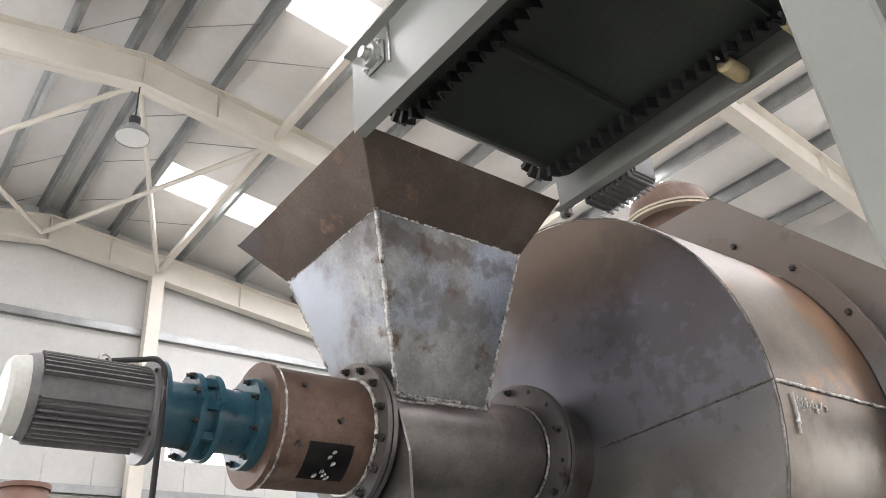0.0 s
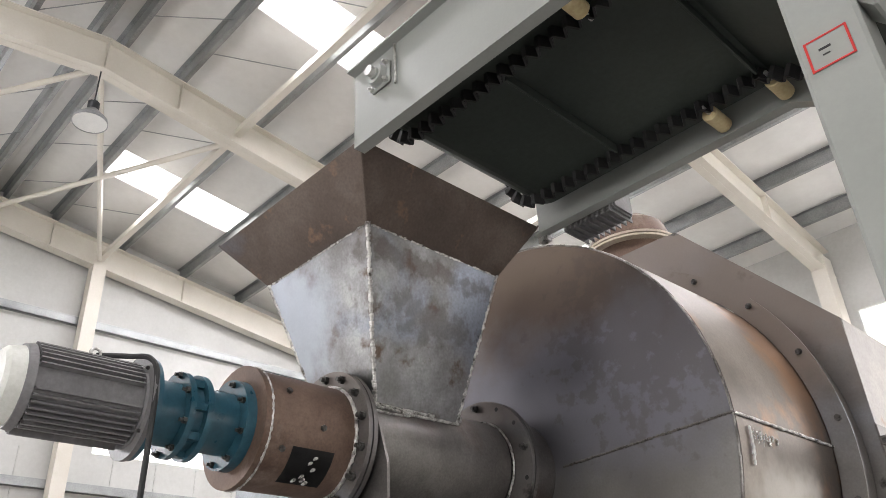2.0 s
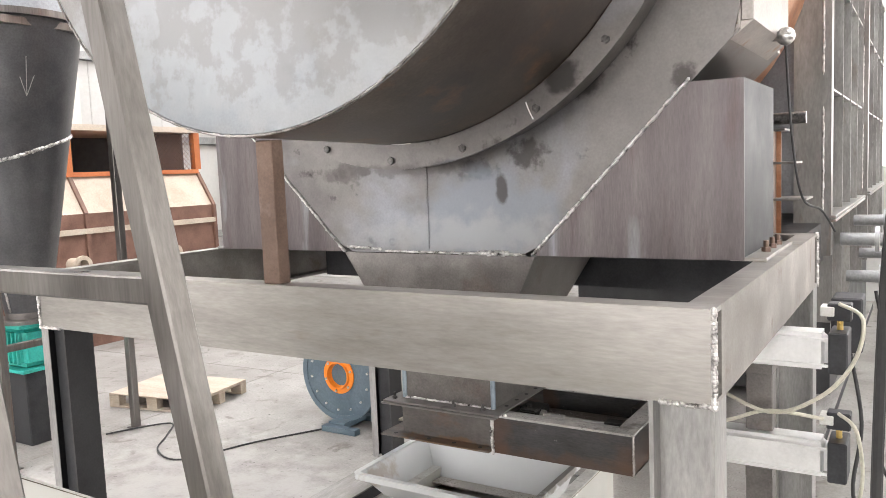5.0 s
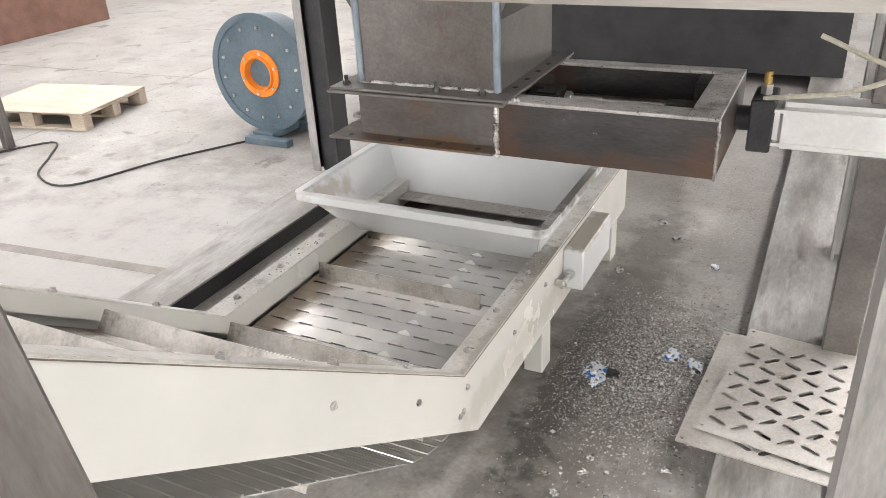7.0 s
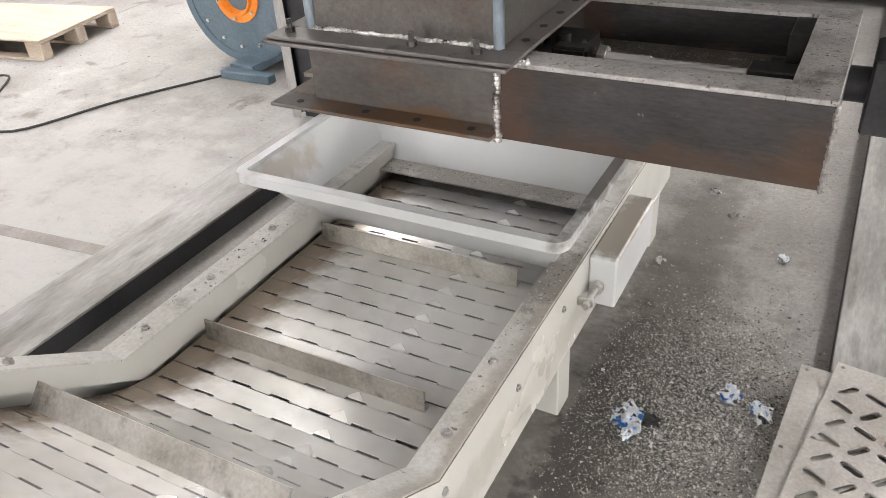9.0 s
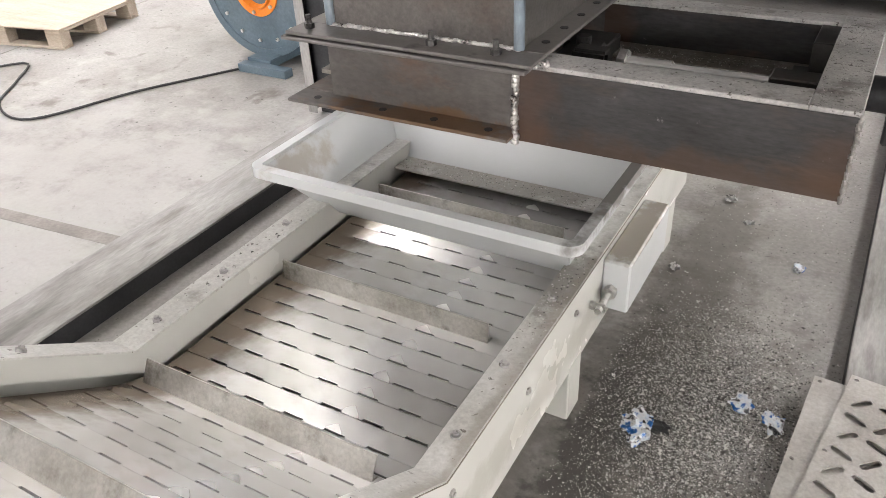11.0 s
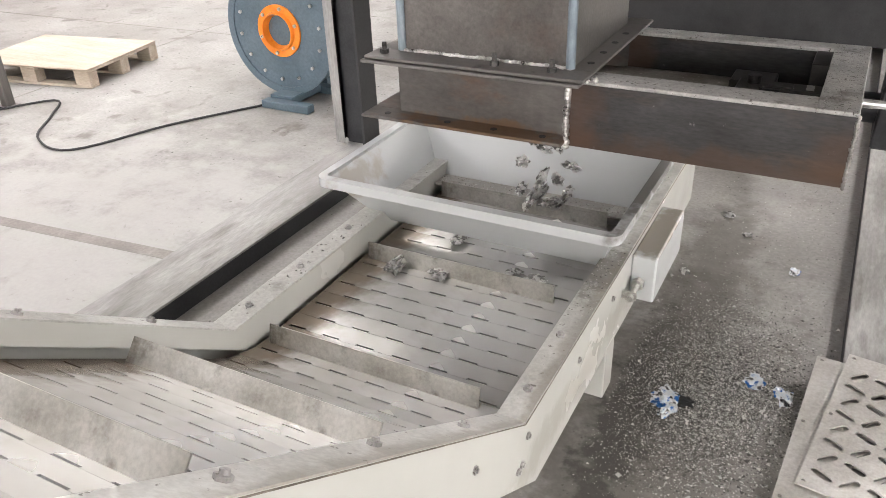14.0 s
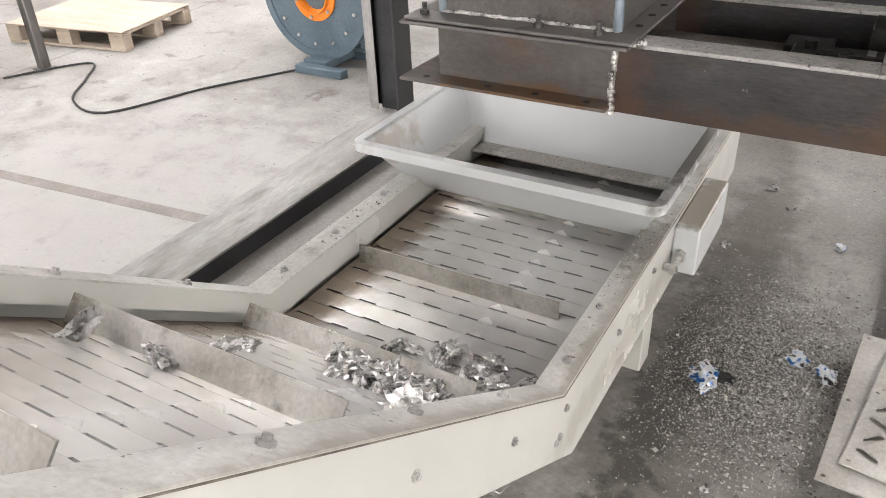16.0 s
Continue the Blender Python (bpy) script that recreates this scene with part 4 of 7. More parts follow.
    # motor: end shields, finned body, fan cowl
    m = turned("motor", [(1.455, 0.0), (1.455, 0.152), (1.485, 0.158), (1.485, 0.142), (1.875, 0.142), (1.875, 0.16), (1.905, 0.165), (1.905, 0.0)], M_MOTOR, label="grey finned electric motor")
    for k in range(44):
        a = 2 * math.pi * k / 44
        if abs(math.sin(a)) > 0.97 or abs(math.cos(a)) > 0.985:
            continue
        h = 0.028
        p = V((PX + (0.14 + h / 2) * math.cos(a), 0, PZ + (0.14 + h / 2) * math.sin(a)))
        bm = bmesh.new()
        bar(bm, p + V((0, 1.49, 0)), p + V((0, 1.868, 0)), 0.006, h, up=(math.cos(a), 0, math.sin(a)))
        part("fin", bm, M_MOTOR, m)
    part("fan_cowl", lathe(bmesh.new(), c, A, [(1.39, 0.0), (1.39, 0.118), (1.405, 0.134), (1.456, 0.144), (1.456, 0.0)], 48), M_WHITE, m, "white plastic fan cowl", smooth=True)
    part("motor_flange", lathe(bmesh.new(), c, A, [(1.885, 0.1), (1.885, 0.205), (1.905, 0.205), (1.905, 0.1)], 40), M_MOTOR, m, smooth=True)
    part("terminal_box", bevel(boxes((PX - 0.24, PX - 0.13, 1.62, 1.78, PZ - 0.07, PZ + 0.07)), 0.01, 2), M_MOTOR, m)
    bm = bmesh.new()
    lathe(bm, (PX, 1.72, PZ + 0.185), (1, 0, 0), [(-0.004 + 0.006 * math.cos(b), 0.02 + 0.006 * math.sin(b)) for b in [2 * math.pi * k / 8 for k in range(8)]], 20, closed=True)
    part("lifting_eye", bm, M_ZINC, m, smooth=True)
    # saddle plates that carry the pipe on the stand
    for y in (2.88,):
        bm = prism(bmesh.new(), [(PX - 0.24, y, 3.517), (PX + 0.36, y, 3.517), (PX + 0.36, y, 3.80), (PX + 0.30, y, 4.0), (PX - 0.24, y, 4.0)], (0, 0.014, 0))
        part("saddle_plate", bm, M_STEEL, t)
    part("base_angle", boxes((PX - 0.24, PX + 0.36, 2.894, 2.99, 3.517, 3.529)), M_STEEL, t)


build_feed()


def build_hopper():
    t = thing("feed_hopper", (PX, 3.2, 4.1), "flared bare steel feed hopper with welded corner seams", "hopper")
    top = [(-2.75, 2.495), (-1.47, 2.495), (-1.47, 3.745), (-2.75, 3.745)]
    mid = [(-2.53, 2.703), (-1.682, 2.703), (-1.682, 3.598), (-2.53, 3.598)]
    low = [(-2.31, 2.952), (-1.934, 2.952), (-1.934, 3.46), (-2.31, 3.46)]
    zt, zm, zl = 5.165, 4.89, 4.07
    def panel(a, b, c, d, w=0.006):
        nrm = (V(b) - V(a)).cross(V(d) - V(a)).normalized() * w
        return prism(bmesh.new(), [a, b, c, d], nrm)
    for k in range(4):
        j = (k + 1) % 4
        part("collar_panel", panel((*mid[k], zm), (*mid[j], zm), (*top[j], zt), (*top[k], zt)), M_COLLAR, t, "brown mill-scale flared collar")
        part("hopper_panel", panel((*low[k], zl), (*low[j], zl), (*mid[j], zm), (*mid[k], zm)), M_HOPPER, t, "grey ground steel hopper wall")
        part("corner_weld", bead([(*low[k], zl), (*mid[k], zm)], 0.013, 0.012, 20 + k), M_WELD, t)
        part("collar_weld", bead([(*mid[k], zm), (*mid[j], zm)], 0.010, 0.012, 30 + k), M_WELD, t)
        part("collar_corner", bead([(*mid[k], zm), (*top[k], zt)], 0.006, 0.014, 40 + k), M_COLLAR, t)
    bm = bmesh.new()
    prism(bm, [(-2.31, 2.952, 4.07), (-1.934, 2.952, 4.07), (-1.934, 2.952, 4.10), (-2.31, 2.952, 4.10)], (0, 0.5, 0))
    part("saddle", bm, M_HOPPER, t)
    for k, (ang, ya, yb, r) in enumerate(((43, 2.90, 3.50, 0.018), (37, 2.86, 3.30, 0.011), (33, 2.95, 3.46, 0.009), (27, 2.88, 3.12, 0.007))):
        a = radians(ang)
        x, z = PX + 0.266 * math.cos(a), PZ + 0.266 * math.sin(a)
        part("saddle_weld", bead([(x, ya, z), (x + 0.004, (ya + yb) / 2, z - 0.006), (x, yb, z + 0.004)], r, 0.014, 50 + k), M_WELD, t)
    part("saddle_weld", bead([(-2.31, 2.945, 4.13), (-1.93, 2.945, 4.13)], 0.014, 0.012, 56), M_WELD, t)



build_hopper()


def build_stand():
    t = thing("feeder_stand", (PX, 2.9, 0), "bare steel square-tube stand with splayed legs", "stand")
    x0, x1, y0, y1, z = -2.33, -1.84, 2.66, 3.15, 3.475
    s = 0.08
    for a, b in (((x0, y0), (x1, y0)), ((x1, y0), (x1, y1)), ((x1, y1), (x0, y1)), ((x0, y1), (x0, y0))):
        part("top_rail", bevel(bar(bmesh.new(), (*a, z), (*b, z), s, s), 0.006), M_TUBE, t)
    foot = {(x0, y0): (-3.02, 2.66), (x1, y0): (-1.15, 2.66), (x1, y1): (-1.15, 3.20), (x0, y1): (-3.02, 3.20)}
    for (x, y), (fx, fy) in foot.items():
        part("leg", bevel(bar(bmesh.new(), (x, y, z + 0.03), (fx, fy, 0.01), s, s, (0, 1, 0)), 0.006), M_TUBE, t)
        part("foot_plate", boxes((fx - 0.08, fx + 0.08, fy - 0.08, fy + 0.08, 0, 0.01)), M_TUBE, t)
    def at(c, z1):
        (x, y), (fx, fy) = c, foot[c]
        k = (z - z1) / z
        return (x + (fx - x) * k, y + (fy - y) * k, z1)
    # an angle iron laid across the back legs, ridge up, and a square tube lower down
    bm = bmesh.new()
    for dz, dy, tilt in ((0.0, -0.028, 1), (0.0, 0.028, -1)):
        bar(bm, (-2.50, y1 - 0.06 + dy, 3.115), (-1.80, y1 - 0.06 + dy, 3.115), 0.075, 0.007, (0, 0.62 * tilt, 0.78))
    part("angle_brace", bm, M_TUBE, t, "angle iron brace welded across the legs")
    (xa, ya, za), (xb, yb, zb) = at((x0, y1), 2.125), at((x1, y1), 2.125)
    part("brace", bevel(bar(bmesh.new(), (xa, ya, za), (xb, yb, zb), 0.075, 0.075), 0.006), M_TUBE, t)
    for c in foot:
        part("joint_weld", bead([(c[0] - 0.045, c[1] - 0.043, z - 0.045), (c[0] + 0.045, c[1] - 0.043, z - 0.045)], 0.006, 0.012, 55), M_WELD, t)


build_stand()


# ---- the support frame ----
FX0, FX1, FY0, FY1, FT, FB = -3.90, -0.42, 4.19, 6.72, 1.962, 1.665


def build_frame():
    t = thing("support_frame", ((FX0 + FX1) / 2, FY0, 0), "heavy bare steel channel support frame", "frame")
    zc, h = (FT + FB) / 2, FT - FB
    for a, b, f in (((FX0, FY0), (FX1, FY0), -1), ((FX1, FY0 + 0.101), (FX1, FY1 - 0.101), -1), ((FX1, FY1), (FX0, FY1), -1), ((FX0, FY1 - 0.101), (FX0, FY0 + 0.101), -1)):
        bm = bmesh.new()
        channel(bm, (*a, zc), (*b, zc), h, 0.10, 0.012, flip=f)
        part("beam", bm, M_BEAM, t)
    for x, y in ((FX0, FY0), (FX1, FY0), (FX1, FY1), (FX0, FY1)):
        sx, sy = (1 if x == FX0 else -1), (1 if y == FY0 else -1)
        lx, ly = (x, y)
        if (x, y) == (FX0, FY1):
            lx, ly, sy = -3.72, 6.77, 1
        w, d, g = 0.20, 0.16, 0.014
        pts = [(0, 0), (g, 0), (g, d / 2 - 0.006), (w - g, d / 2 - 0.006), (w - g, 0), (w, 0), (w, d), (w - g, d), (w - g, d / 2 + 0.006), (g, d / 2 + 0.006), (g, d), (0, d)]
        # left legs take a near-black copy of the leg steel, shade put into colour
        part("leg", prism(bmesh.new(), [(lx + sx * p, ly + sy * q, 0.1) for p, q in pts], (0, 0, FB - 0.1)), M_LEG if sx < 0 else M_LEGSHADE, t)
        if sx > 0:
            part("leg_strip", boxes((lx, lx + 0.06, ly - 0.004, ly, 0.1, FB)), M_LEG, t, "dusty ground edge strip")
            # added dark sheet that deepens the shade in the leg's recess
            part("recess_shade", boxes((lx + 0.062, lx + 0.186, ly + 0.03, ly + 0.06, 0.1, FB)), M_DARK, t)
        sy = 1 if y == FY0 else -1
        part("corner_weld", bead([(x - sx * 0.002, y - sy * 0.002, FB), (x - sx * 0.002, y - sy * 0.002, FT)], 0.011, 0.013, 60), M_WELD, t)
        part("leg_weld", bead([(x, y, FB), (x + sx * 0.16, y, FB)], 0.010, 0.013, 61), M_WELD, t)
    part("stub_post", bevel(boxes((-2.262, -2.172, FY0 + 0.02, FY0 + 0.09, FT, 2.56)), 0.004), M_BROWN, t, "brown steel stub post under the drum")


# shaded copy of the leg steel, also on the furnace's underside
M_LEGSHADE = surf("shaded_leg_steel", [(0.3, (0.022, 0.022, 0.024)), (0.7, (0.055, 0.055, 0.057))], 3, 6, (0.4, 0.6), 0.2, 0.06, 90)
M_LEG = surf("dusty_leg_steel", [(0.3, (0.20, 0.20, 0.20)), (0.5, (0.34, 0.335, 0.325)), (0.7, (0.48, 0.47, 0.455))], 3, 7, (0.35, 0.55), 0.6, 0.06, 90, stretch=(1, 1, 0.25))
build_frame()


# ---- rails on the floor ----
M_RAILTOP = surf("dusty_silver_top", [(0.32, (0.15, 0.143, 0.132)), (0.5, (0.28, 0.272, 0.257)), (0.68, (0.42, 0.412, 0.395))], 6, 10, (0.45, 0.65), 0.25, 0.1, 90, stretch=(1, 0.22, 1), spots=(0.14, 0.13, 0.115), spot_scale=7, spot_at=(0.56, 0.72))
# (rails lie under the machine on both sides)
RAIL_Y0, RAIL_Y1 = 4.25, 15.5


def build_rail(x0, x1):
    t = thing("base_rail", ((x0 + x1) / 2, 8, 0), "dusty steel channel rail lying on the concrete floor", "rail", "base rails")
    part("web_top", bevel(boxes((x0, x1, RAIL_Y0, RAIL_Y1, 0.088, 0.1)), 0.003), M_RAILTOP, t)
    # rail sides near-black: the shadow line beside the floor is in their colour
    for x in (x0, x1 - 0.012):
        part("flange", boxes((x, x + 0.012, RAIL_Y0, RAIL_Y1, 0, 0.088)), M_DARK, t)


build_rail(-3.65, -3.36)
build_rail(-0.90, -0.58)
solid("dirty_floor_strip", boxes((-3.36, -0.90, 4.3, 15.5, 0.0, 0.004)), M_DIRT, "dirty grit-stained concrete between the rails", "floor", kind="structure")


# ---- discharge chute and its slide gate ----
def build_chute():
    t = thing("discharge_chute", (-2.08, 5.6, 1.13), "square steel discharge chute with bolted flange", "chute")
    x0, x1, y0, y1 = -2.36, -1.80, 5.34, 5.92
    for d in ((x0, x1, y0, y0 + 0.008), (x0, x1, y1 - 0.008, y1), (x0, x0 + 0.008, y0 + 0.008, y1 - 0.008), (x1 - 0.008, x1, y0 + 0.008, y1 - 0.008)):
        part("wall", boxes((*d, 1.15, 1.62)), M_STEEL, t)
    for d in ((-2.45, -1.73, 5.25, 5.34), (-2.45, -1.73, 5.92, 6.0), (-2.45, -2.36, 5.34, 5.92), (-1.80, -1.73, 5.34, 5.92)):
        part("flange", bevel(boxes((*d, 1.142, 1.152)), 0.002), M_PLATE, t)
    part("flange_weld", bead([(x0, y0 - 0.004, 1.156), (x1, y0 - 0.004, 1.156)], 0.007, 0.012, 70), M_WELD, t)
    for x in (x0, x1):
        part("corner_strip", cyl(bmesh.new(), (x, y0, 1.155), (x, y0, 1.6), 0.014, 14), M_BLUED, t, "bluish rounded corner bead", smooth=True)
    for x in (-2.40, -2.02, -1.84):
        part("bolt", hexbolt(bmesh.new(), (x, 5.295, 1.152), (0, 0, 1), 0.014, 0.014, 0.022), M_BOLT, t)
    bm = bmesh.new()
    for y in (5.42, 5.54, 5.66, 5.78):
        cyl(bm, (-1.765, y, 1.1515), (-1.765, y, 1.1535), 0.011, 12)
    part("bolt_hole", bm, M_RUBBER, t, kind="stuff")


def build_gate():
    t = thing("slide_gate", (-1.75, 5.7, 0.95), "rusty steel slide gate frame with a driven plate", "slide gate")
    # box under the chute
    for d in ((-2.36, -1.79, 5.325, 5.337), (-2.36, -1.79, 5.96, 5.972), (-2.372, -2.36, 5.325, 5.972)):
        part("box_wall", boxes((*d, 0.955, 1.13)), M_RUSTSTEEL, t)
    part("upper_flange", bevel(boxes((-2.46, -1.74, 5.24, 5.335, 1.13, 1.140), (-2.46, -1.74, 5.93, 6.0, 1.13, 1.140), (-2.46, -2.36, 5.335, 5.93, 1.13, 1.140)), 0.002), M_PLATE, t)
    part("lower_flange", bevel(boxes((-2.48, -1.79, 5.25, 5.337, 0.945, 0.955), (-2.48, -2.36, 5.337, 5.97, 0.945, 0.955)), 0.002), M_RUSTSTEEL, t)
    for x in (-2.40, -2.18, -2.02, -1.86):
        part("bolt_hole", cyl(bmesh.new(), (x, 5.288, 0.9545), (x, 5.288, 0.9565), 0.011, 12), M_RUBBER, t)
    # open channel frame beside it
    y0, y1, x0, x1, z0, z1 = 5.30, 5.945, -1.79, -1.04, 0.935, 1.125
    for d in ((x0, x1, y0, y0 + 0.01), (x0, x1, y1 - 0.01, y1), (x1 - 0.01, x1, y0 + 0.01, y1 - 0.01)):
        part("channel_web", boxes((*d, z0, z1)), M_GATEWEB, t, "blue-grey rolled channel with rusty edges")
    for d in ((x0, x1 - 0.1, y0, y0 + 0.095), (x0, x1 - 0.1, y1 - 0.07, y1), (x1 - 0.1, x1, y0, y1)):
        part("channel_top", bevel(boxes((*d, z1, z1 + 0.012)), 0.002), M_DUSTSTEEL, t, "dusty top flange")
    part("channel_bottom", boxes((x0, x1, y0 + 0.01, y1 - 0.01, z0, z0 + 0.01)), M_GATEFLOOR, t)
    part("back_ledge", boxes((x0, x1 - 0.11, y1 - 0.13, y1 - 0.01, 0.99, 0.998)), M_GATEFLOOR, t)
    part("joint_weld", bead([(x0, y0 - 0.004, z0), (x0, y0 - 0.004, z1 + 0.01), (x0 + 0.08, y0 - 0.004, z1 + 0.016)], 0.012, 0.012, 75), M_WELD, t)
    part("corner_weld", bead([(x1, y0, z0), (x1, y0, z1)], 0.007, 0.008, 76), M_WELDRIM, t)
    part("guide_block", bevel(boxes((-1.188, -1.136, 5.715, 5.870, 0.95, 1.13)), 0.003), M_LEGBLACK, t)
    part("guide_foot", bevel(boxes((-1.23, -1.188, 5.69, 5.80, 0.95, 1.04)), 0.003), M_LEGBLACK, t)
    part("rod_guide", bevel(boxes((-1.245, -1.13, 5.465, 5.535, 1.06, 1.122)), 0.003), M_LEGBLACK, t)
    plate = part("gate_plate", boxes((-2.42, -1.74, 5.345, 5.86, 1.005, 1.017)), M_GATEFLOOR, t, "sliding gate plate dusted with grit")
    part("lug", bevel(boxes((-1.83, -1.70, 5.70, 5.82, 1.017, 1.062)), 0.004), M_LEGBLACK, plate)
    part("link", bevel(boxes((-1.80, -1.70, 5.475, 5.70, 1.035, 1.074)), 0.006), M_LEGBLACK, plate)
    part("pin", cyl(bmesh.new(), (-1.753, 5.66, 1.05), (-1.753, 5.66, 1.098), 0.020, 16), M_BOLT, plate, smooth=True)
    RODY = 5.500
    rod = part("piston_rod", cyl(bmesh.new(), (-1.60, RODY, 1.10), (-1.14, RODY, 1.10), 0.012, 16), M_CHROME, t, "bright chromed piston rod", smooth=True)
    part("clevis", bevel(boxes((-1.72, -1.625, RODY - 0.027, RODY + 0.027, 1.075, 1.125)), 0.008, 2), M_LEGBLACK, rod)
    part("rod_nut", cyl(bmesh.new(), (-1.60, RODY, 1.10), (-1.58, RODY, 1.10), 0.032, 6), M_ZINC, rod)
    part("sleeve", cyl(bmesh.new(), (-1.605, RODY, 1.10), (-1.47, RODY, 1.10), 0.017, 20), M_CHROME, rod, smooth=True)
    return plate, rod


M_RUSTSTEEL = surf("rust_edged_steel", [(0.3, (0.07, 0.064, 0.062)), (0.5, (0.13, 0.119, 0.113)), (0.7, (0.22, 0.205, 0.193))], 3.0, 11, (0.38, 0.6), 0.6, 0.08, 80,
                   stretch=(0.5, 1, 1), spots=(0.17, 0.09, 0.055), spot_scale=5.5, spot_at=(0.56, 0.80))
M_GATEWEB = surf("rolled_channel_steel", [(0.32, (0.042, 0.040, 0.040)), (0.5, (0.078, 0.076, 0.077)), (0.68, (0.15, 0.148, 0.15))], 2.6, 12, (0.34, 0.54), 0.65, 0.08, 80, stretch=(0.4, 1, 1.6),
                 spots=(0.10, 0.075, 0.06), spot_scale=5, spot_at=(0.52, 0.70), tint=(0.05, 0.05, 0.054), tint_scale=5, tint_at=(0.55, 0.68), grain=0.5, speck=(0.20, 0.195, 0.19), speck_scale=24, speck_at=(0.66, 0.72))
stain_or_sheen(M_GATEWEB, (0.105, 0.066, 0.045), (-1.4, 5.3, 0.94), (3, 9, 0.045), 0.6, 1.2, 1.5, 11)
stain_or_sheen(M_GATEWEB, (0.15, 0.085, 0.055), (-1.76, 5.3, 1.03), (0.06, 9, 0.16), 0.5, 1.4, 0.9, 12)
stain_or_sheen(M_RUSTSTEEL, (0.19, 0.105, 0.05), (-2.0, 5.28, 0.955), (0.30, 0.05, 0.02), 0.75, 0.8, 1.4, 12)
stain_or_sheen(M_GATEWEB, (0.16, 0.09, 0.055), (-1.06, 5.3, 1.0), (0.06, 9, 0.07), 0.35, 1.4, 0.9, 12)
M_GATEFLOOR = surf("gritty_brown_steel", [(0.3, (0.11, 0.092, 0.075)), (0.5, (0.20, 0.18, 0.155)), (0.7, (0.33, 0.31, 0.275))], 7, 9, (0.5, 0.75), 0.3, 0.3, 90, speck=(0.34, 0.32, 0.29), speck_scale=60, speck_at=(0.60, 0.68))
M_LEGBLACK = surf("oily_black_steel", [(0.35, (0.022, 0.021, 0.020)), (0.65, (0.06, 0.056, 0.052))], 12, 6, (0.3, 0.5), 0.5, 0.06, 80)
M_DUSTSTEEL = surf("dusty_grey_steel", [(0.3, (0.27, 0.26, 0.25)), (0.5, (0.42, 0.41, 0.395)), (0.7, (0.54, 0.53, 0.51))], 8, 9, (0.42, 0.65), 0.3, 0.1, 120, spots=(0.15, 0.13, 0.115), spot_scale=7, spot_at=(0.56, 0.7), speck=(0.10, 0.09, 0.08), speck_scale=70, speck_at=(0.60, 0.66), grain=0.45)
M_CHROME = surf("chrome", [(0.35, (0.84, 0.84, 0.84)), (0.65, (0.92, 0.92, 0.92))], 5, 3, (0.10, 0.16), 0.7, 0.0, grain=0.05)
M_BLUED = surf("blued_corner_steel", [(0.3, (0.16, 0.20, 0.24)), (0.5, (0.30, 0.36, 0.41)), (0.7, (0.48, 0.53, 0.57))], 9, 6, (0.3, 0.5), 0.6, 0.05, 80, stretch=(1, 1, 0.3))
build_chute()
GATE_PLATE, GATE_ROD = build_gate()


def build_cylinder(z):
    y = 5.78
    t = thing("air_cylinder", (-0.6, y, z - 0.09), "silver aluminium air cylinder with black end caps", "air cylinder", "air cylinders")
    bm = bevel(boxes((-0.91, -0.26, y - 0.085, y + 0.085, z - 0.085, z + 0.085)), 0.03, 3)
    part("barrel", bm, M_ALU, t, smooth=True)
    for zz in (z - 0.06, z + 0.06):
        part("tie_rod", bar(bmesh.new(), (-0.91, y - 0.088, zz), (-0.26, y - 0.088, zz), 0.012, 0.012), M_ALU, t)
    for x0, x1 in ((-0.26, -0.18), (-0.99, -0.91)):
        part("end_cap", bevel(boxes((x0, x1, y - 0.095, y + 0.095, z - 0.095, z + 0.095)), 0.006), M_DARK, t)
    part("rod_gland", cyl(bmesh.new(), (-1.04, y, z), (-0.99, y, z), 0.045, 20), M_DARK, t, smooth=True)
    part("fitting", cyl(bmesh.new(), (-0.22, y, z + 0.085), (-0.22, y, z + 0.14), 0.014, 10), M_BRASS, t)
    part("fitting", cyl(bmesh.new(), (-0.95, y, z + 0.095), (-0.95, y, z + 0.13), 0.022, 6), M_ZINC, t)
    part("fitting", cyl(bmesh.new(), (-0.95, y, z + 0.13), (-0.95, y, z + 0.175), 0.014, 12), M_BRASS, t)
    part("valve", bevel(boxes((-0.27, -0.17, y - 0.04, y + 0.04, z + 0.14, z + 0.22)), 0.006), M_DARK, t)
    part("valve_body", bevel(boxes((-0.30, -0.24, y - 0.045, y + 0.045, z + 0.16, z + 0.205)), 0.004), M_WHITE, t)
    part("bracket", boxes((-0.62, -0.50, y - 0.07, y + 0.07, z - 0.13, z - 0.085)), M_STEEL, t)


M_BRASS = surf("brass", [(0.35, (0.55, 0.38, 0.12)), (0.65, (0.68, 0.50, 0.20))], 8, 3, (0.25, 0.4), 0.9, 0.02)
build_cylinder(1.51)
build_cylinder(1.0)
solid("cylinder_post", bevel(boxes((-0.62, -0.50, 5.72, 5.84, 0.1, 0.87)), 0.004), M_STEEL, "steel post under the lower air cylinder", "post")
solid("cylinder_beam", bevel(boxes((-0.62, -0.50, 5.72, 5.84, 1.10, 1.38)), 0.004), M_STEEL, "short steel post between the two air cylinders", "post")


def hose(name, pts, r, mat, label):
    solid(name, tube(bmesh.new(), pts, r, 8), mat, label, "hose", smooth=True)


hose("air_hose", [(-0.22, 5.74, 1.73), (-0.12, 5.66, 1.68), (-0.15, 5.6, 1.50), (-0.28, 5.56, 1.34), (-0.5, 5.58, 1.24), (-0.80, 5.7, 1.32)], 0.009, M_HOSE, "pale plastic air hose looped between cylinders")
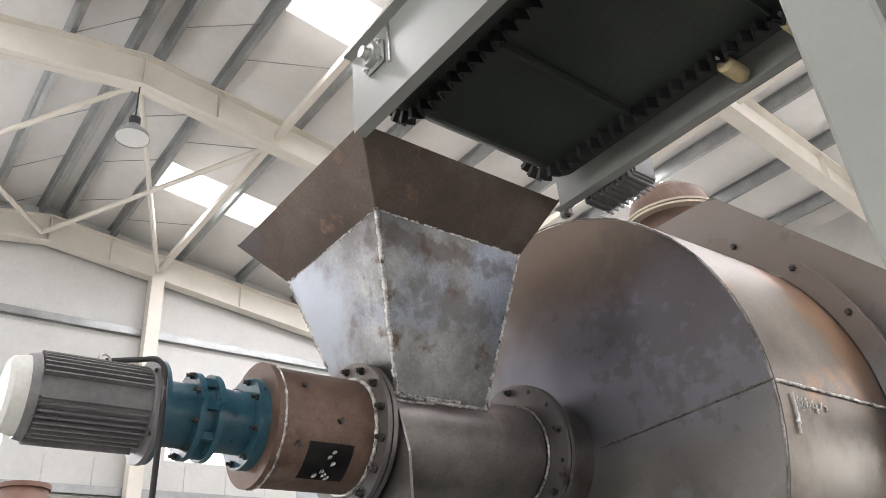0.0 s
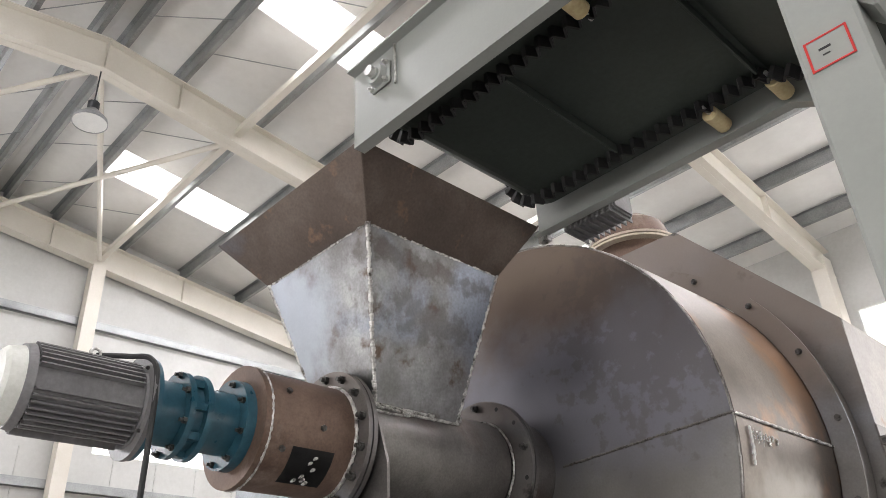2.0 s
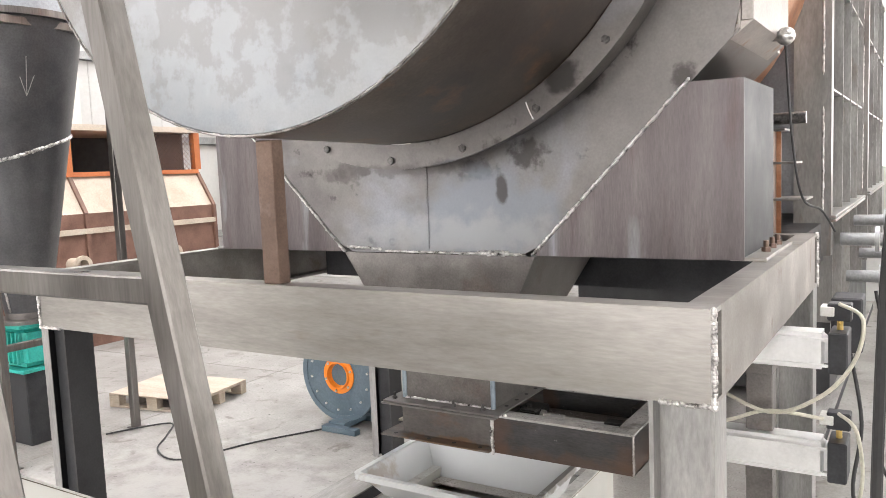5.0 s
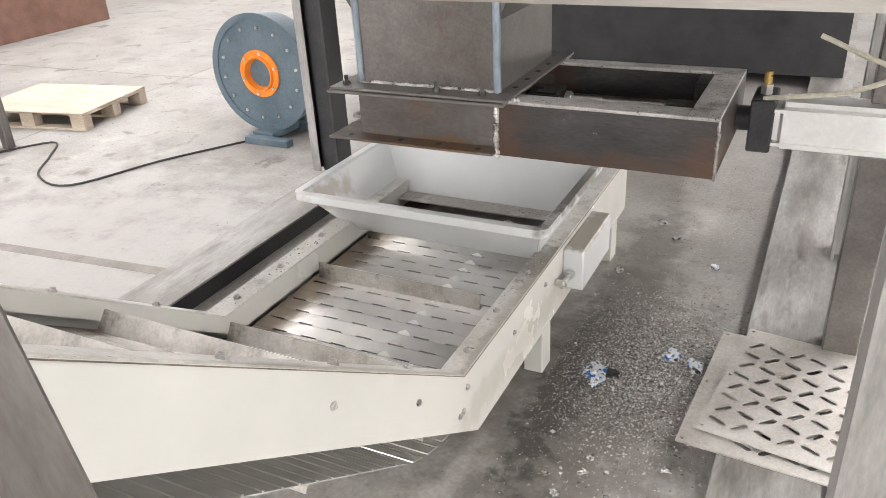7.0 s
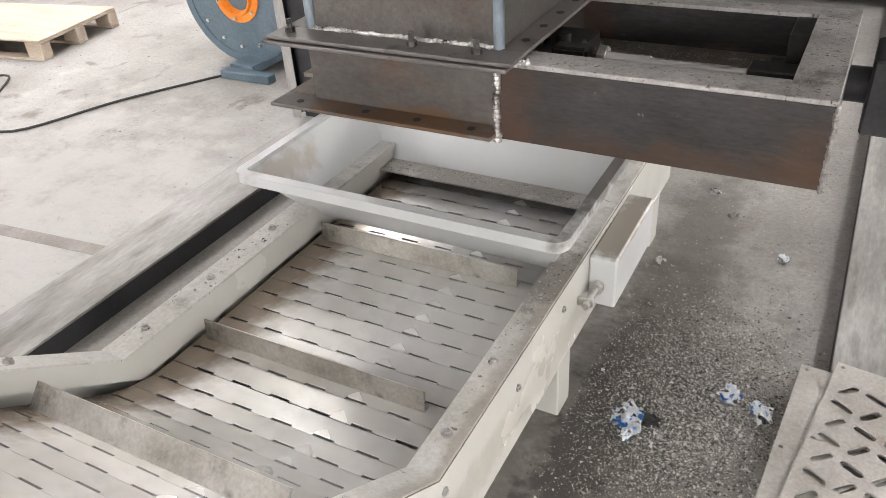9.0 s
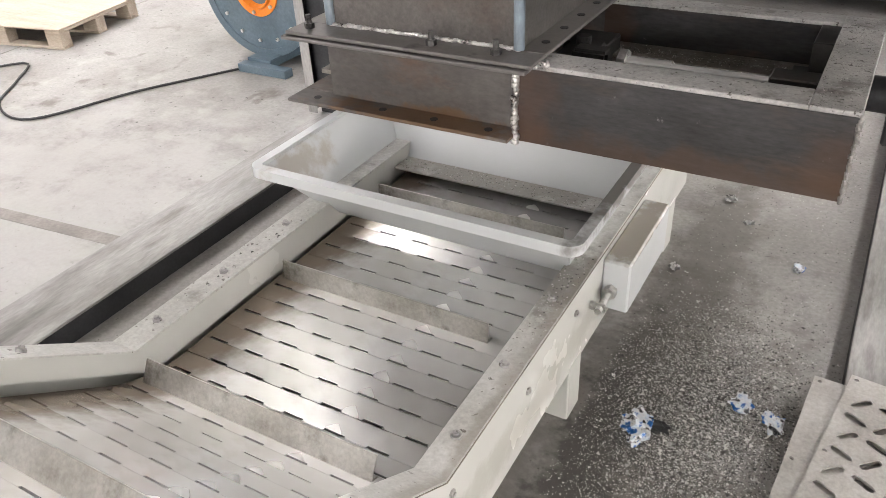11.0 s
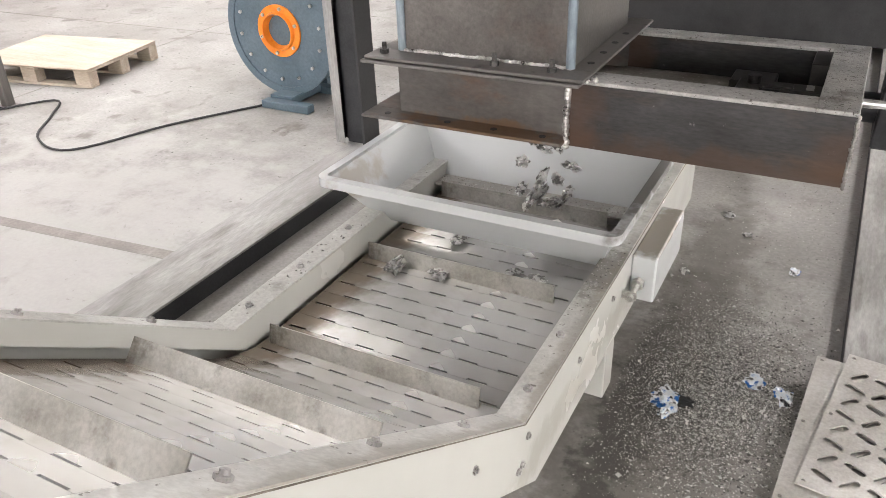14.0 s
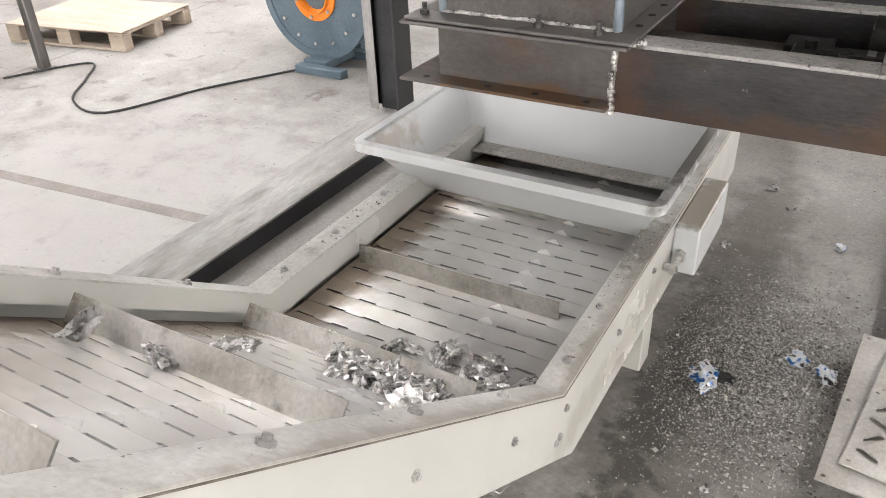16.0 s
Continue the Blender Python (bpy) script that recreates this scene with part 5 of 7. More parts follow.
hose("air_hose", [(-0.22, 5.74, 1.22), (-0.14, 5.68, 1.16), (-0.12, 5.7, 0.9), (-0.2, 5.72, 0.6)], 0.009, M_HOSE, "pale plastic air hose hanging from the lower cylinder")
hose("air_hose", [(-0.28, 5.70, 1.20), (-0.5, 5.6, 1.24), (-0.7, 5.62, 1.16), (-0.95, 5.7, 1.10)], 0.009, M_HOSE, "pale plastic air hose between valve and gate")
hose("power_cable", [(0.16, 3.79, 5.08), (0.12, 3.70, 4.2), (0.097, 3.67, 3.08), (0.075, 3.69, 2.6), (0.033, 3.763, 2.04), (0.02, 3.80, 1.2), (0.03, 3.84, 0.4), (0.05, 3.86, 0.02)], 0.0125, M_RUBBER, "black power cable hanging from above to the floor")
hose("motor_cable", [(PX - 0.02, 1.73, PZ + 0.185), (PX + 0.05, 1.83, PZ + 0.182), (PX + 0.13, 1.885, PZ + 0.16), (PX + 0.19, 1.895, PZ + 0.05), (PX + 0.20, 1.89, PZ - 0.3), (PX + 0.2, 1.88, 3.0), (PX + 0.2, 1.88, 2.0), (PX + 0.2, 1.9, 0.6), (PX + 0.2, 1.9, 0.02)], 0.011, M_RUBBER, "black motor cable hanging to the floor")


M_FLANGELINE = surf("brown_edge_line", [(0.35, (0.07, 0.055, 0.04)), (0.65, (0.24, 0.21, 0.17))], 9, 6, (0.6, 0.8), 0.0, 0.05, 60)


# ---- chain plate conveyor with its tray ----
SLOPE = radians(35)
BEND, DECK = 4.60, 0.38


HEAD = 3.0      # length of the incline


def side_profile(z_top, z_bot):
    """The conveyor's side seen from x: level part, bend and incline between two heights over the floor line."""
    def off(z):
        # line of the side at height z, with the incline's foot mitred at the bend
        sh = (z - TOPZ) * math.tan(SLOPE / 2)
        b = (BEND - sh, z)
        e = (b[0] - HEAD * math.cos(SLOPE), b[1] + HEAD * math.sin(SLOPE))
        return b, e
    (b1, e1), (b0, e0) = off(z_top), off(z_bot)
    return [(6.62, z_bot), (6.62, z_top), b1, e1, e0, b0]


def flange_at(q, up=0.0):
    """A point on the sides' top line, level before the bend and rising past it."""
    d = max(BEND - q, 0.0)
    return V((0, q if d == 0 else BEND - d * math.cos(SLOPE), TOPZ + d * math.sin(SLOPE) + up))


def build_conveyor():
    t = thing("plate_conveyor", (-2.13, 5.4, 0), "grey-white painted plate conveyor with a steel slat belt", "conveyor")
    for x0, x1, fx0, fx1 in ((-2.642, -2.632, -2.642, -2.555), (-1.632, -1.622, -1.70, -1.622)):
        bm = prism(bmesh.new(), [(x0, y, z) for y, z in side_profile(TOPZ - 0.006, 0.20)], (x1 - x0, 0, 0))
        part("side_plate", bm, M_PAINT, t)
        bm = prism(bmesh.new(), [(fx0, y, z) for y, z in side_profile(TOPZ, TOPZ - 0.008)], (fx1 - fx0, 0, 0))
        part("top_flange", bm, M_PAINT_TOP, t, "dusty top flange")
        # thin brown line along the outer side, just below the flange
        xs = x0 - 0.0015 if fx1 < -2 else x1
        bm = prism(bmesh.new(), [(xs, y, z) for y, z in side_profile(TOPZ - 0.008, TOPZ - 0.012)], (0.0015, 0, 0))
        part("flange_seam", bm, M_FLANGELINE, t, "thin brown line under the flange")
        # inner lip under the flange
        xi = fx1 - 0.006 if fx1 < -2 else fx0
        bm = prism(bmesh.new(), [(xi, y, z) for y, z in side_profile(TOPZ - 0.008, DECK + 0.008)], (0.006, 0, 0))
        part("inner_guard", bm, M_PAINT, t)
        rng = random.Random(3 if fx1 < -2 else 4)
        for q in (5.28, 4.98, 4.72, 4.30, 3.9, 3.5):
            p = flange_at(q)
            part("bolt", hexbolt(bmesh.new(), ((fx0 + fx1) / 2 + rng.uniform(-0.01, 0.01), p.y, p.z - 0.001), (0, 0, 1) if q > BEND else (0, math.sin(SLOPE), math.cos(SLOPE)), 0.0135, 0.008, 0.007), M_DUSTSTEEL, t)
        for q, up in ((5.35, -0.08), (5.02, -0.10), (4.62, -0.06), (4.58, -0.14), (4.55, -0.16), (4.25, -0.1), (3.8, -0.1)):
            p = flange_at(q, up)
            s = 1 if fx1 > -2 else -1
            xo = x1 if s > 0 else x0
            part("side_bolt", hexbolt(bmesh.new(), (xo, p.y, p.z), (s, 0, 0), 0.011, 0.006, 0.004), M_DUSTSTEEL, t)
    # feet, floor pan, bearing block and tail shaft
    for x in (-1.66, -2.60):
        for y in (5.36, 6.4):
            part("foot", bevel(boxes((x - 0.04, x + 0.04, y - 0.04, y + 0.06, 0.004, 0.22)), 0.004), M_PAINT, t)
        a, b = (x, 3.0, 0.0), (x, 3.0, 1.25)
        part("leg", bevel(bar(bmesh.new(), a, b, 0.07, 0.07, (0, 1, 0)), 0.004), M_PAINT, t)
    part("pan", prism(bmesh.new(), [(-2.63, y, z) for y, z in side_profile(0.215, 0.209)], (0.995, 0, 0)), M_PAINT, t)
    part("take_up_box", bevel(boxes((-1.622, -1.535, 5.57, 5.98, 0.275, 0.455)), 0.006), M_TRAY, t, "painted take-up bearing box")
    part("take_up_screw", cyl(bmesh.new(), (-1.590, 5.45, 0.35), (-1.590, 5.575, 0.35), 0.011, 12), M_ZINC, t)
    part("take_up_nut", cyl(bmesh.new(), (-1.590, 5.545, 0.35), (-1.590, 5.57, 0.35), 0.022, 6), M_ZINC, t)
    part("adjuster_lug", bevel(boxes((-1.622, -1.572, 5.468, 5.480, 0.335, 0.365)), 0.003), M_ZINC, t)
    part("tail_drum", cyl(bmesh.new(), (-2.60, 6.46, 0.27), (-1.66, 6.46, 0.27), 0.09, 24), M_STEEL, t, smooth=True)
    return t


CONVEYOR = build_conveyor()

PITCH = 0.07225
CLEATS = 8
SPEED = 0.717
LEVEL, RUN, DROP = 6.45, 4.857, 0.21
LOOP = 2 * RUN + 2 * math.pi * DROP / 2
LOOP_N = 144


def top_run(d):
    """Place and slope at distance d from the tail along the top run, with a rounded bend."""
    r, flat = 0.45, LEVEL - BEND
    tl = r * math.tan(SLOPE / 2)
    s0 = flat - tl
    arc = r * SLOPE
    if d <= s0:
        return LEVEL - d, DECK, 0.0
    if d <= s0 + arc:
        a = (d - s0) / r
        return LEVEL - s0 - r * math.sin(a), DECK + r * (1 - math.cos(a)), a
    e = d - s0 - arc
    return LEVEL - s0 - r * math.sin(SLOPE) - e * math.cos(SLOPE), DECK + r * (1 - math.cos(SLOPE)) + e * math.sin(SLOPE), SLOPE


def on_loop(d):
    """Place in the plane of the conveyor and turn about x, at distance d round the chain loop."""
    d %= LOOP
    half = math.pi * DROP / 2
    if d <= RUN:
        return top_run(d)
    if d <= RUN + half:
        y, z, a = top_run(RUN)
        b = (d - RUN) / (DROP / 2)
        w = V((-math.cos(a), math.sin(a)))
        cc = V((y, z)) - V((math.sin(a), math.cos(a))) * (DROP / 2)
        p = cc + V((math.sin(a), math.cos(a))) * (DROP / 2) * math.cos(b) + w * (DROP / 2) * math.sin(b)
        return p.x, p.y, a - b
    if d <= 2 * RUN + half:
        y, z, a = top_run(2 * RUN + half - d)
        return y - math.sin(a) * DROP, z - math.cos(a) * DROP, a - math.pi
    b = (d - 2 * RUN - half) / (DROP / 2)
    return LEVEL + DROP / 2 * math.sin(b), DECK - DROP / 2 - DROP / 2 * math.cos(b), -math.pi - b


def slat_pose(d):
    y, z, a = on_loop(d)
    return pose(0, y, z, -math.degrees(a), 0, 0)


def slat_mesh(shift):
    """A hinged slat with open slits along one edge, staggered by shift."""
    x0, x1, h = -2.545, -1.715, PITCH / 2
    pts = [(x1, h - 0.0006), (x0, h - 0.0006), (x0, -h)]
    x = x0 + shift
    while x < x1 - 0.05:
        a, b = x, min(x + 0.062, x1 - 0.01)
        pts += [(a, -h), (a, -h + 0.0075), (b, -h + 0.0075), (b, -h)]
        x += 0.128
    pts.append((x1, -h))
    bm = prism(bmesh.new(), [(px, py, -0.004) for px, py in pts], (0, 0, 0.004))
    box(bm, x0, x1, -h + 0.010, -h + 0.018, -0.008, -0.0042)
    return mesh_of("slat", bm, M_SLAT)


SLATS = []


def build_slats():
    meshes = [slat_mesh(0.02), slat_mesh(0.084)]
    cleat = bmesh.new()
    prism(cleat, [(-2.522, 0.004, 0.0), (-1.800, 0.004, 0.0), (-1.800, 0.012, 0.064), (-2.522, 0.012, 0.064)], (0, 0.004, 0))
    box(cleat, -2.522, -1.800, 0.005, 0.03, 0.0, 0.003)
    cleat_mesh = mesh_of("cleat", cleat, M_CLEAT)
    for k in range(LOOP_N):
        ob = new("slat", meshes[k % 2])
        ob.parent = CONVEYOR
        ob.matrix_parent_inverse = Matrix.Translation(-BASE[CONVEYOR.name])
        if k % CLEATS == 0:
            c = new("cleat", cleat_mesh)
            c.parent = ob
            c["label"] = "stained steel cleat"
        SLATS.append((ob, k * PITCH))


build_slats()
# phase: a cleat stands at y = 5.141 at 11 s
PHASE = (LEVEL - 5.141) - SPEED * 11.0


def build_tray():
    t = thing("inlet_tray", (-2.15, 5.7, 0.43), "grey-white painted flared inlet tray over the conveyor", "tray")
    top = [(-2.707, 5.328), (-1.638, 5.328), (-1.638, 6.06), (-2.707, 6.06)]
    low = [(-2.59, 5.50), (-1.71, 5.50), (-1.71, 5.96), (-2.59, 5.96)]
    zt, zl = 0.648, 0.43
    for k in range(4):
        j = (k + 1) % 4
        a, b, c, d = (*low[k], zl), (*low[j], zl), (*top[j], zt), (*top[k], zt)
        nrm = (V(b) - V(a)).cross(V(d) - V(a)).normalized() * 0.005
        part("tray_wall", prism(bmesh.new(), [a, b, c, d], nrm), M_TRAY, t)
    # rolled rim with rounded corners
    bm = bmesh.new()
    n, r = 6, 0.045
    o, i = (-2.743, -1.602, 5.292, 6.096), (-2.709, -1.636, 5.326, 6.062)
    def loop(x0, x1, y0, y1, rad, z):
        pts = []
        for cx, cy, a0 in ((x1 - rad, y0 + rad, -90), (x1 - rad, y1 - rad, 0), (x0 + rad, y1 - rad, 90), (x0 + rad, y0 + rad, 180)):
            for k in range(n + 1):
                a = radians(a0 + 90 * k / n)
                pts.append(bm.verts.new((cx + rad * math.cos(a), cy + rad * math.sin(a), z)))
        return pts
    rings = [loop(*i, 0.012, zt - 0.004), loop(*i, 0.012, zt + 0.012), loop(*o, r, zt + 0.012), loop(*o, r, zt - 0.022), loop(o[0] + 0.006, o[1] - 0.006, o[2] + 0.006, o[3] - 0.006, r, zt - 0.022), loop(o[0] + 0.006, o[1] - 0.006, o[2] + 0.006, o[3] - 0.006, r, zt - 0.004)]
    for p, q in zip(rings, rings[1:] + rings[:1]):
        for k in range(len(p)):
            j = (k + 1) % len(p)
            bm.faces.new((p[k], p[j], q[j], q[k]))
    bmesh.ops.recalc_face_normals(bm, faces=bm.faces[:])
    part("rim", bm, M_TRAY, t, smooth=True)
    part("dust_shelf", boxes((-2.59, -1.71, 5.86, 6.2, 0.425, 0.431)), M_PAINT_TOP, t)
    part("skirt", boxes((-2.55, -1.70, 5.50, 5.504, 0.445, 0.48)), M_TRAY, t)


build_tray()


# ---- foil scraps ----
def foil_mesh(seed, r, mat=None):
    """A crumpled piece of foil: a flattened ball with folds and many small flat facets."""
    rng = random.Random(seed)
    bm = bmesh.new()
    bmesh.ops.create_icosphere(bm, subdivisions=3, radius=r)
    off = V((rng.uniform(-9, 9), rng.uniform(-9, 9), rng.uniform(-9, 9)))
    sc = V((rng.uniform(0.9, 1.7), rng.uniform(0.7, 1.15), rng.uniform(0.4, 0.7)))
    for v in bm.verts:
        d = v.co.normalized()
        fold = abs(noise.noise(d * 2.1 + off)) + 0.6 * abs(noise.noise(d * 5.0 + off))
        f = 0.62 + 0.55 * noise.noise(d * 1.3 + off) + 0.95 * fold + rng.uniform(-0.09, 0.09)
        v.co = V((v.co.x * sc.x, v.co.y * sc.y, v.co.z * sc.z)) * max(f, 0.3)
    lo = min(v.co.z for v in bm.verts)
    for v in bm.verts:
        v.co.z -= lo
    return mesh_of("foil_scrap", bm, mat or M_FOIL)


FOILS = []


def build_foils():
    meshes = [foil_mesh(100 + k, 0.024) for k in range(10)]
    big = [foil_mesh(140 + k, 0.036) for k in range(6)]
    rng = random.Random(21)
    places = []
    # where the scraps lie on the deck at 14.5 s, and when each fell
    singles = [(-2.27, 5.13, 13.82), (-2.38, 4.86, 13.72), (-2.22, 4.90, 13.76), (-1.98, 5.02, 13.80), (-1.90, 5.0, 13.84), (-1.85, 5.25, 13.95), (-2.30, 5.25, 14.0), (-1.80, 5.22, 13.95)]
    for x, y, tl in singles:
        places.append((x, y, tl, 0.0))
    for k in range(44):
        x = -2.02 + rng.gauss(0, 0.125)
        y = 5.43 + rng.gauss(0, 0.055) - (x + 2.02) * 0.25
        places.append((min(max(x, -2.26), -1.77), y, 14.12 + rng.uniform(-0.10, 0.16), rng.choice((0, 0, 0, 0.018, 0.03))))
    for k in range(12):
        places.append((-1.95 + rng.gauss(0, 0.12), 5.72 + rng.gauss(0, 0.05), 14.34 + rng.uniform(-0.04, 0.12), 0.0))
    for k, (x, y, tl, lift) in enumerate(places):
        me = rng.choice(big if rng.random() < 0.22 else meshes)
        ob = tagged(new("foil_scrap", me), "crumpled silver foil scrap on the slat belt", "foil scrap", "foil scraps on the belt")
        FOILS.append((ob, x, y, tl, lift, rng.uniform(0, 360), rng.uniform(-25, 25), rng.random()))


build_foils()


def belt_place(y145, t, lift):
    """Where a scrap that lies at y145 at 14.5 s rides at time t."""
    d = (LEVEL - y145) + SPEED * (t - 14.5)
    y, z, a = top_run(min(max(d, 0), RUN - 0.1))
    return y - math.sin(a) * lift, z + math.cos(a) * lift + 0.001, a


def motions():
    steps = [k * 0.25 for k in range(65)]
    for ob, d0 in SLATS:
        walk(ob, [(s, slat_pose(d0 + PHASE + SPEED * s)) for s in steps])
    # the gate plate draws back, with its rod
    rows = [(0, 0.0), (13.25, 0.0), (13.4, 0.03), (13.6, 0.19), (13.75, 0.35), (13.9, 0.415), (14.0, 0.42), (16.0, 0.42)]
    for ob in (GATE_PLATE, GATE_ROD):
        walk(ob, [(s, pose(x, 0, 0)) for s, x in rows])
    for ob, x, y, tl, lift, spin, tip, u in FOILS:
        yl = belt_place(y, tl, 0)[0]
        yl = min(max(yl, 5.53), 5.92)
        x0 = -2.32 + 0.26 * u
        y0 = min(max(yl, 5.42), 5.86)
        z0 = 1.02 + 0.10 * ((spin * 7) % 1)
        fall = math.sqrt(2 * (z0 - DECK) / 9.8)
        ts = tl - fall
        r = [(0, pose(x0, y0, z0, tip, 0, spin)), (ts - 0.1, pose(x0, y0, z0, tip, 0, spin)), (ts, pose(x0 + 0.01, y0, z0, tip, 0, spin))]
        for f in (0.35, 0.6, 0.8):
            r.append((ts + f * fall, pose(x0 + (x - x0) * f, y0 + (yl - y0) * f, z0 - 4.9 * (f * fall) ** 2, tip + 50 * f, 30 * f, spin + 40 * f)))
        s = tl
        while s < 16.0:
            yy, zz, a = belt_place(y, s, lift)
            r.append((s, pose(x, yy, zz, -math.degrees(a), 0, spin + 70)))
            s += 0.2
        yy, zz, a = belt_place(y, 16.0, lift)
        if r[-1][0] > 15.97:
            r.pop()
        r.append((16.0, pose(x, yy, zz, -math.degrees(a), 0, spin + 70)))
        walk(ob, r)
# ---- belt conveyor above the hopper ----
RAIL_N, RAIL_F = 2.45, 3.75          # outer faces of the two side frames
DIVE = radians(28)
PULLEY = (-1.256, 5.36, 0.165)


def dive(x, z):
    """A point of the level part carried past x = 0 down the inclined part."""
    if x <= 0:
        return x, z
    return x * math.cos(DIVE) + (z - 5.3) * math.sin(DIVE), 5.3 - x * math.sin(DIVE) + (z - 5.3) * math.cos(DIVE)


def run_box(bm, y0, y1, z0, z1, x0=-1.46, x1=4.6):
    pts = [(x0, z0), (x0, z1), (0, z1), dive(x1, z1), dive(x1, z0), (0, z0)]
    return prism(bm, [(x, y0, z) for x, z in pts], (0, y1 - y0, 0))


def build_belt_conveyor():
    t = thing("belt_conveyor", (0.5, 3.1, 0), "white-framed inclined belt conveyor with dark green sidewall belt", "belt conveyor")
    for y, s in ((RAIL_N, 1), (RAIL_F, -1)):
        ya, yb = (y, y + 0.008) if s > 0 else (y - 0.008, y)
        part("side_frame", run_box(bmesh.new(), ya, yb, 5.09, 5.50), M_FRAMEPAINT, t)
        part("lower_flange", run_box(bmesh.new(), min(y, y + s * 0.06), max(y, y + s * 0.06), 5.082, 5.09), M_FRAMEPAINT, t)
        part("upper_flange", run_box(bmesh.new(), min(y, y - s * 0.05), max(y, y - s * 0.05), 5.50, 5.512), M_FRAMEPAINT, t)
        # flange bearing with four bolts and a shaft stub
        o = -s
        bx, bz = PULLEY[0], PULLEY[1]
        bm = bevel(boxes((bx - 0.065, bx + 0.065, min(y, y + o * 0.02), max(y, y + o * 0.02), bz - 0.065, bz + 0.065)), 0.008)
        br = part("bearing", bm, M_FRAMEPAINT, t, "painted flange bearing")
        part("hub", lathe(bmesh.new(), (bx, y, bz), (0, o, 0), [(0.02, 0.055), (0.05, 0.048), (0.05, 0.03), (0.06, 0.03), (0.06, 0.0)], 28), M_FRAMEPAINT, br, smooth=True)
        part("shaft_end", cyl(bmesh.new(), (bx, y + o * 0.05, bz), (bx, y + o * 0.085, bz), 0.026, 20), M_ZINC, br, smooth=True)
        for dx in (-0.05, 0.05):
            for dz in (-0.05, 0.05):
                part("bolt", hexbolt(bmesh.new(), (bx + dx, y + o * 0.02, bz + dz), (0, o, 0), 0.012, 0.012, 0.012), M_ZINC, br)
        part("adjuster", cyl(bmesh.new(), (bx + 0.10, y + o * 0.01, bz - 0.1), (bx + 0.10, y + o * 0.01, bz + 0.13), 0.006, 8), M_ZINC, t)
        for k in range(6):
            x, z = dive(-0.35 + 0.55 * k, 5.42)
            part("frame_bolt", hexbolt(bmesh.new(), (x, y, z), (0, o, 0), 0.012, 0.01, 0.01), M_ZINC, t)
    px, pz, pr = PULLEY
    # belt: underside, wrap round the pulley, top side
    y0, y1 = 2.545, 3.655
    bm = bmesh.new()
    line = []
    for k in range(9):
        line.append(dive(4.5 - 4.5 * k / 8, pz - pr))
    line += [(px, pz - pr)]
    for k in range(1, 17):
        a = -math.pi / 2 - math.pi * k / 16
        line.append((px + pr * math.cos(a), pz + pr * math.sin(a)))
    line += [(0.0, pz + pr)] + [dive(4.5 * k / 4, pz + pr) for k in range(1, 5)]
    rows = [[bm.verts.new((x, y, z)) for y in (y0, y1)] for x, z in line]
    for a, b in zip(rows, rows[1:]):
        bm.faces.new((a[0], a[1], b[1], b[0]))
    bmesh.ops.recalc_face_normals(bm, faces=bm.faces[:])
    bmesh.ops.solidify(bm, geom=bm.faces[:], thickness=0.008)
    belt = part("belt", bm, M_BELT, t, "dark green rubber belt")
    # corrugated side walls: short slanted fins along both edges
    for y in (2.665, 3.525):
        bm = bmesh.new()
        def fin(x, z, nx, nz, tx, tz, k):
            sgn = 1 if k % 2 else -1
            a = V((x, y - 0.026 * sgn, z))
            b = V((x + tx * 0.026, y + 0.026 * sgn, z + tz * 0.026))
            up = V((nx, 0, nz)) * 0.058
            e = V((tx, 0, tz)) * 0.012
            prism(bm, [a, b, b + up, a + up], e)
        k = 0
        x = 4.2
        while x > px:
            fx, fz = dive(x, pz - pr - 0.004)
            if x > 0:
                fin(fx, fz, -math.sin(DIVE), -math.cos(DIVE), -math.cos(DIVE), math.sin(DIVE), k)
            else:
                fin(x, pz - pr - 0.004, 0, -1, -1, 0, k)
            k += 1
            x -= 0.035
        n = 17
        for j in range(n):
            a = -math.pi / 2 - math.pi * j / n
            r = pr + 0.004
            fin(px + r * math.cos(a), pz + r * math.sin(a), math.cos(a), math.sin(a), math.sin(a), -math.cos(a), k)
            k += 1
        part("side_wall", bm, M_RUBBER, belt, "corrugated black rubber side wall", kind="stuff")
    for x in (-0.75, -0.03, 0.75):
        fx, fz = dive(x, pz - pr - 0.03)
        part("belt_cleat", bevel(boxes((fx - 0.006, fx + 0.006, 2.70, 3.49, fz - 0.02, fz + 0.03)), 0.002), M_BELT, belt)
    part("pulley", cyl(bmesh.new(), (px, 2.56, pz), (px, 3.64, pz), pr - 0.012, 32), M_STEEL, t, smooth=True)
    for x in (-0.30, 0.0):
        for ya, yb in ((2.50, 2.64), (3.57, 3.71)):
            part("return_roller", lathe(bmesh.new(), (x, ya, pz - pr - 0.046), (0, 1, 0), [(0, 0.0), (0, 0.034), (0.004, 0.038), (yb - ya - 0.004, 0.038), (yb - ya, 0.034), (yb - ya, 0.0)], 20), M_YELLOW, t, "cream nylon return roller", smooth=True)
            part("roller_bolt", cyl(bmesh.new(), (x, ya - 0.06, pz - pr - 0.046), (x, yb + 0.06, pz - pr - 0.046), 0.01, 8), M_ZINC, t)
    # legs, knee braces and cross bar
    for y in (2.16, 3.98):
        part("leg", bevel(boxes((0.462, 0.602, y, y + 0.14, 0.0, 5.0)), 0.008), M_FRAMEPAINT, t)
        part("knee_brace", bevel(bar(bmesh.new(), (0.60, y + 0.07, 4.15), (1.25, y + 0.07, 4.62), 0.10, 0.10, (0, 1, 0)), 0.006), M_FRAMEPAINT, t)
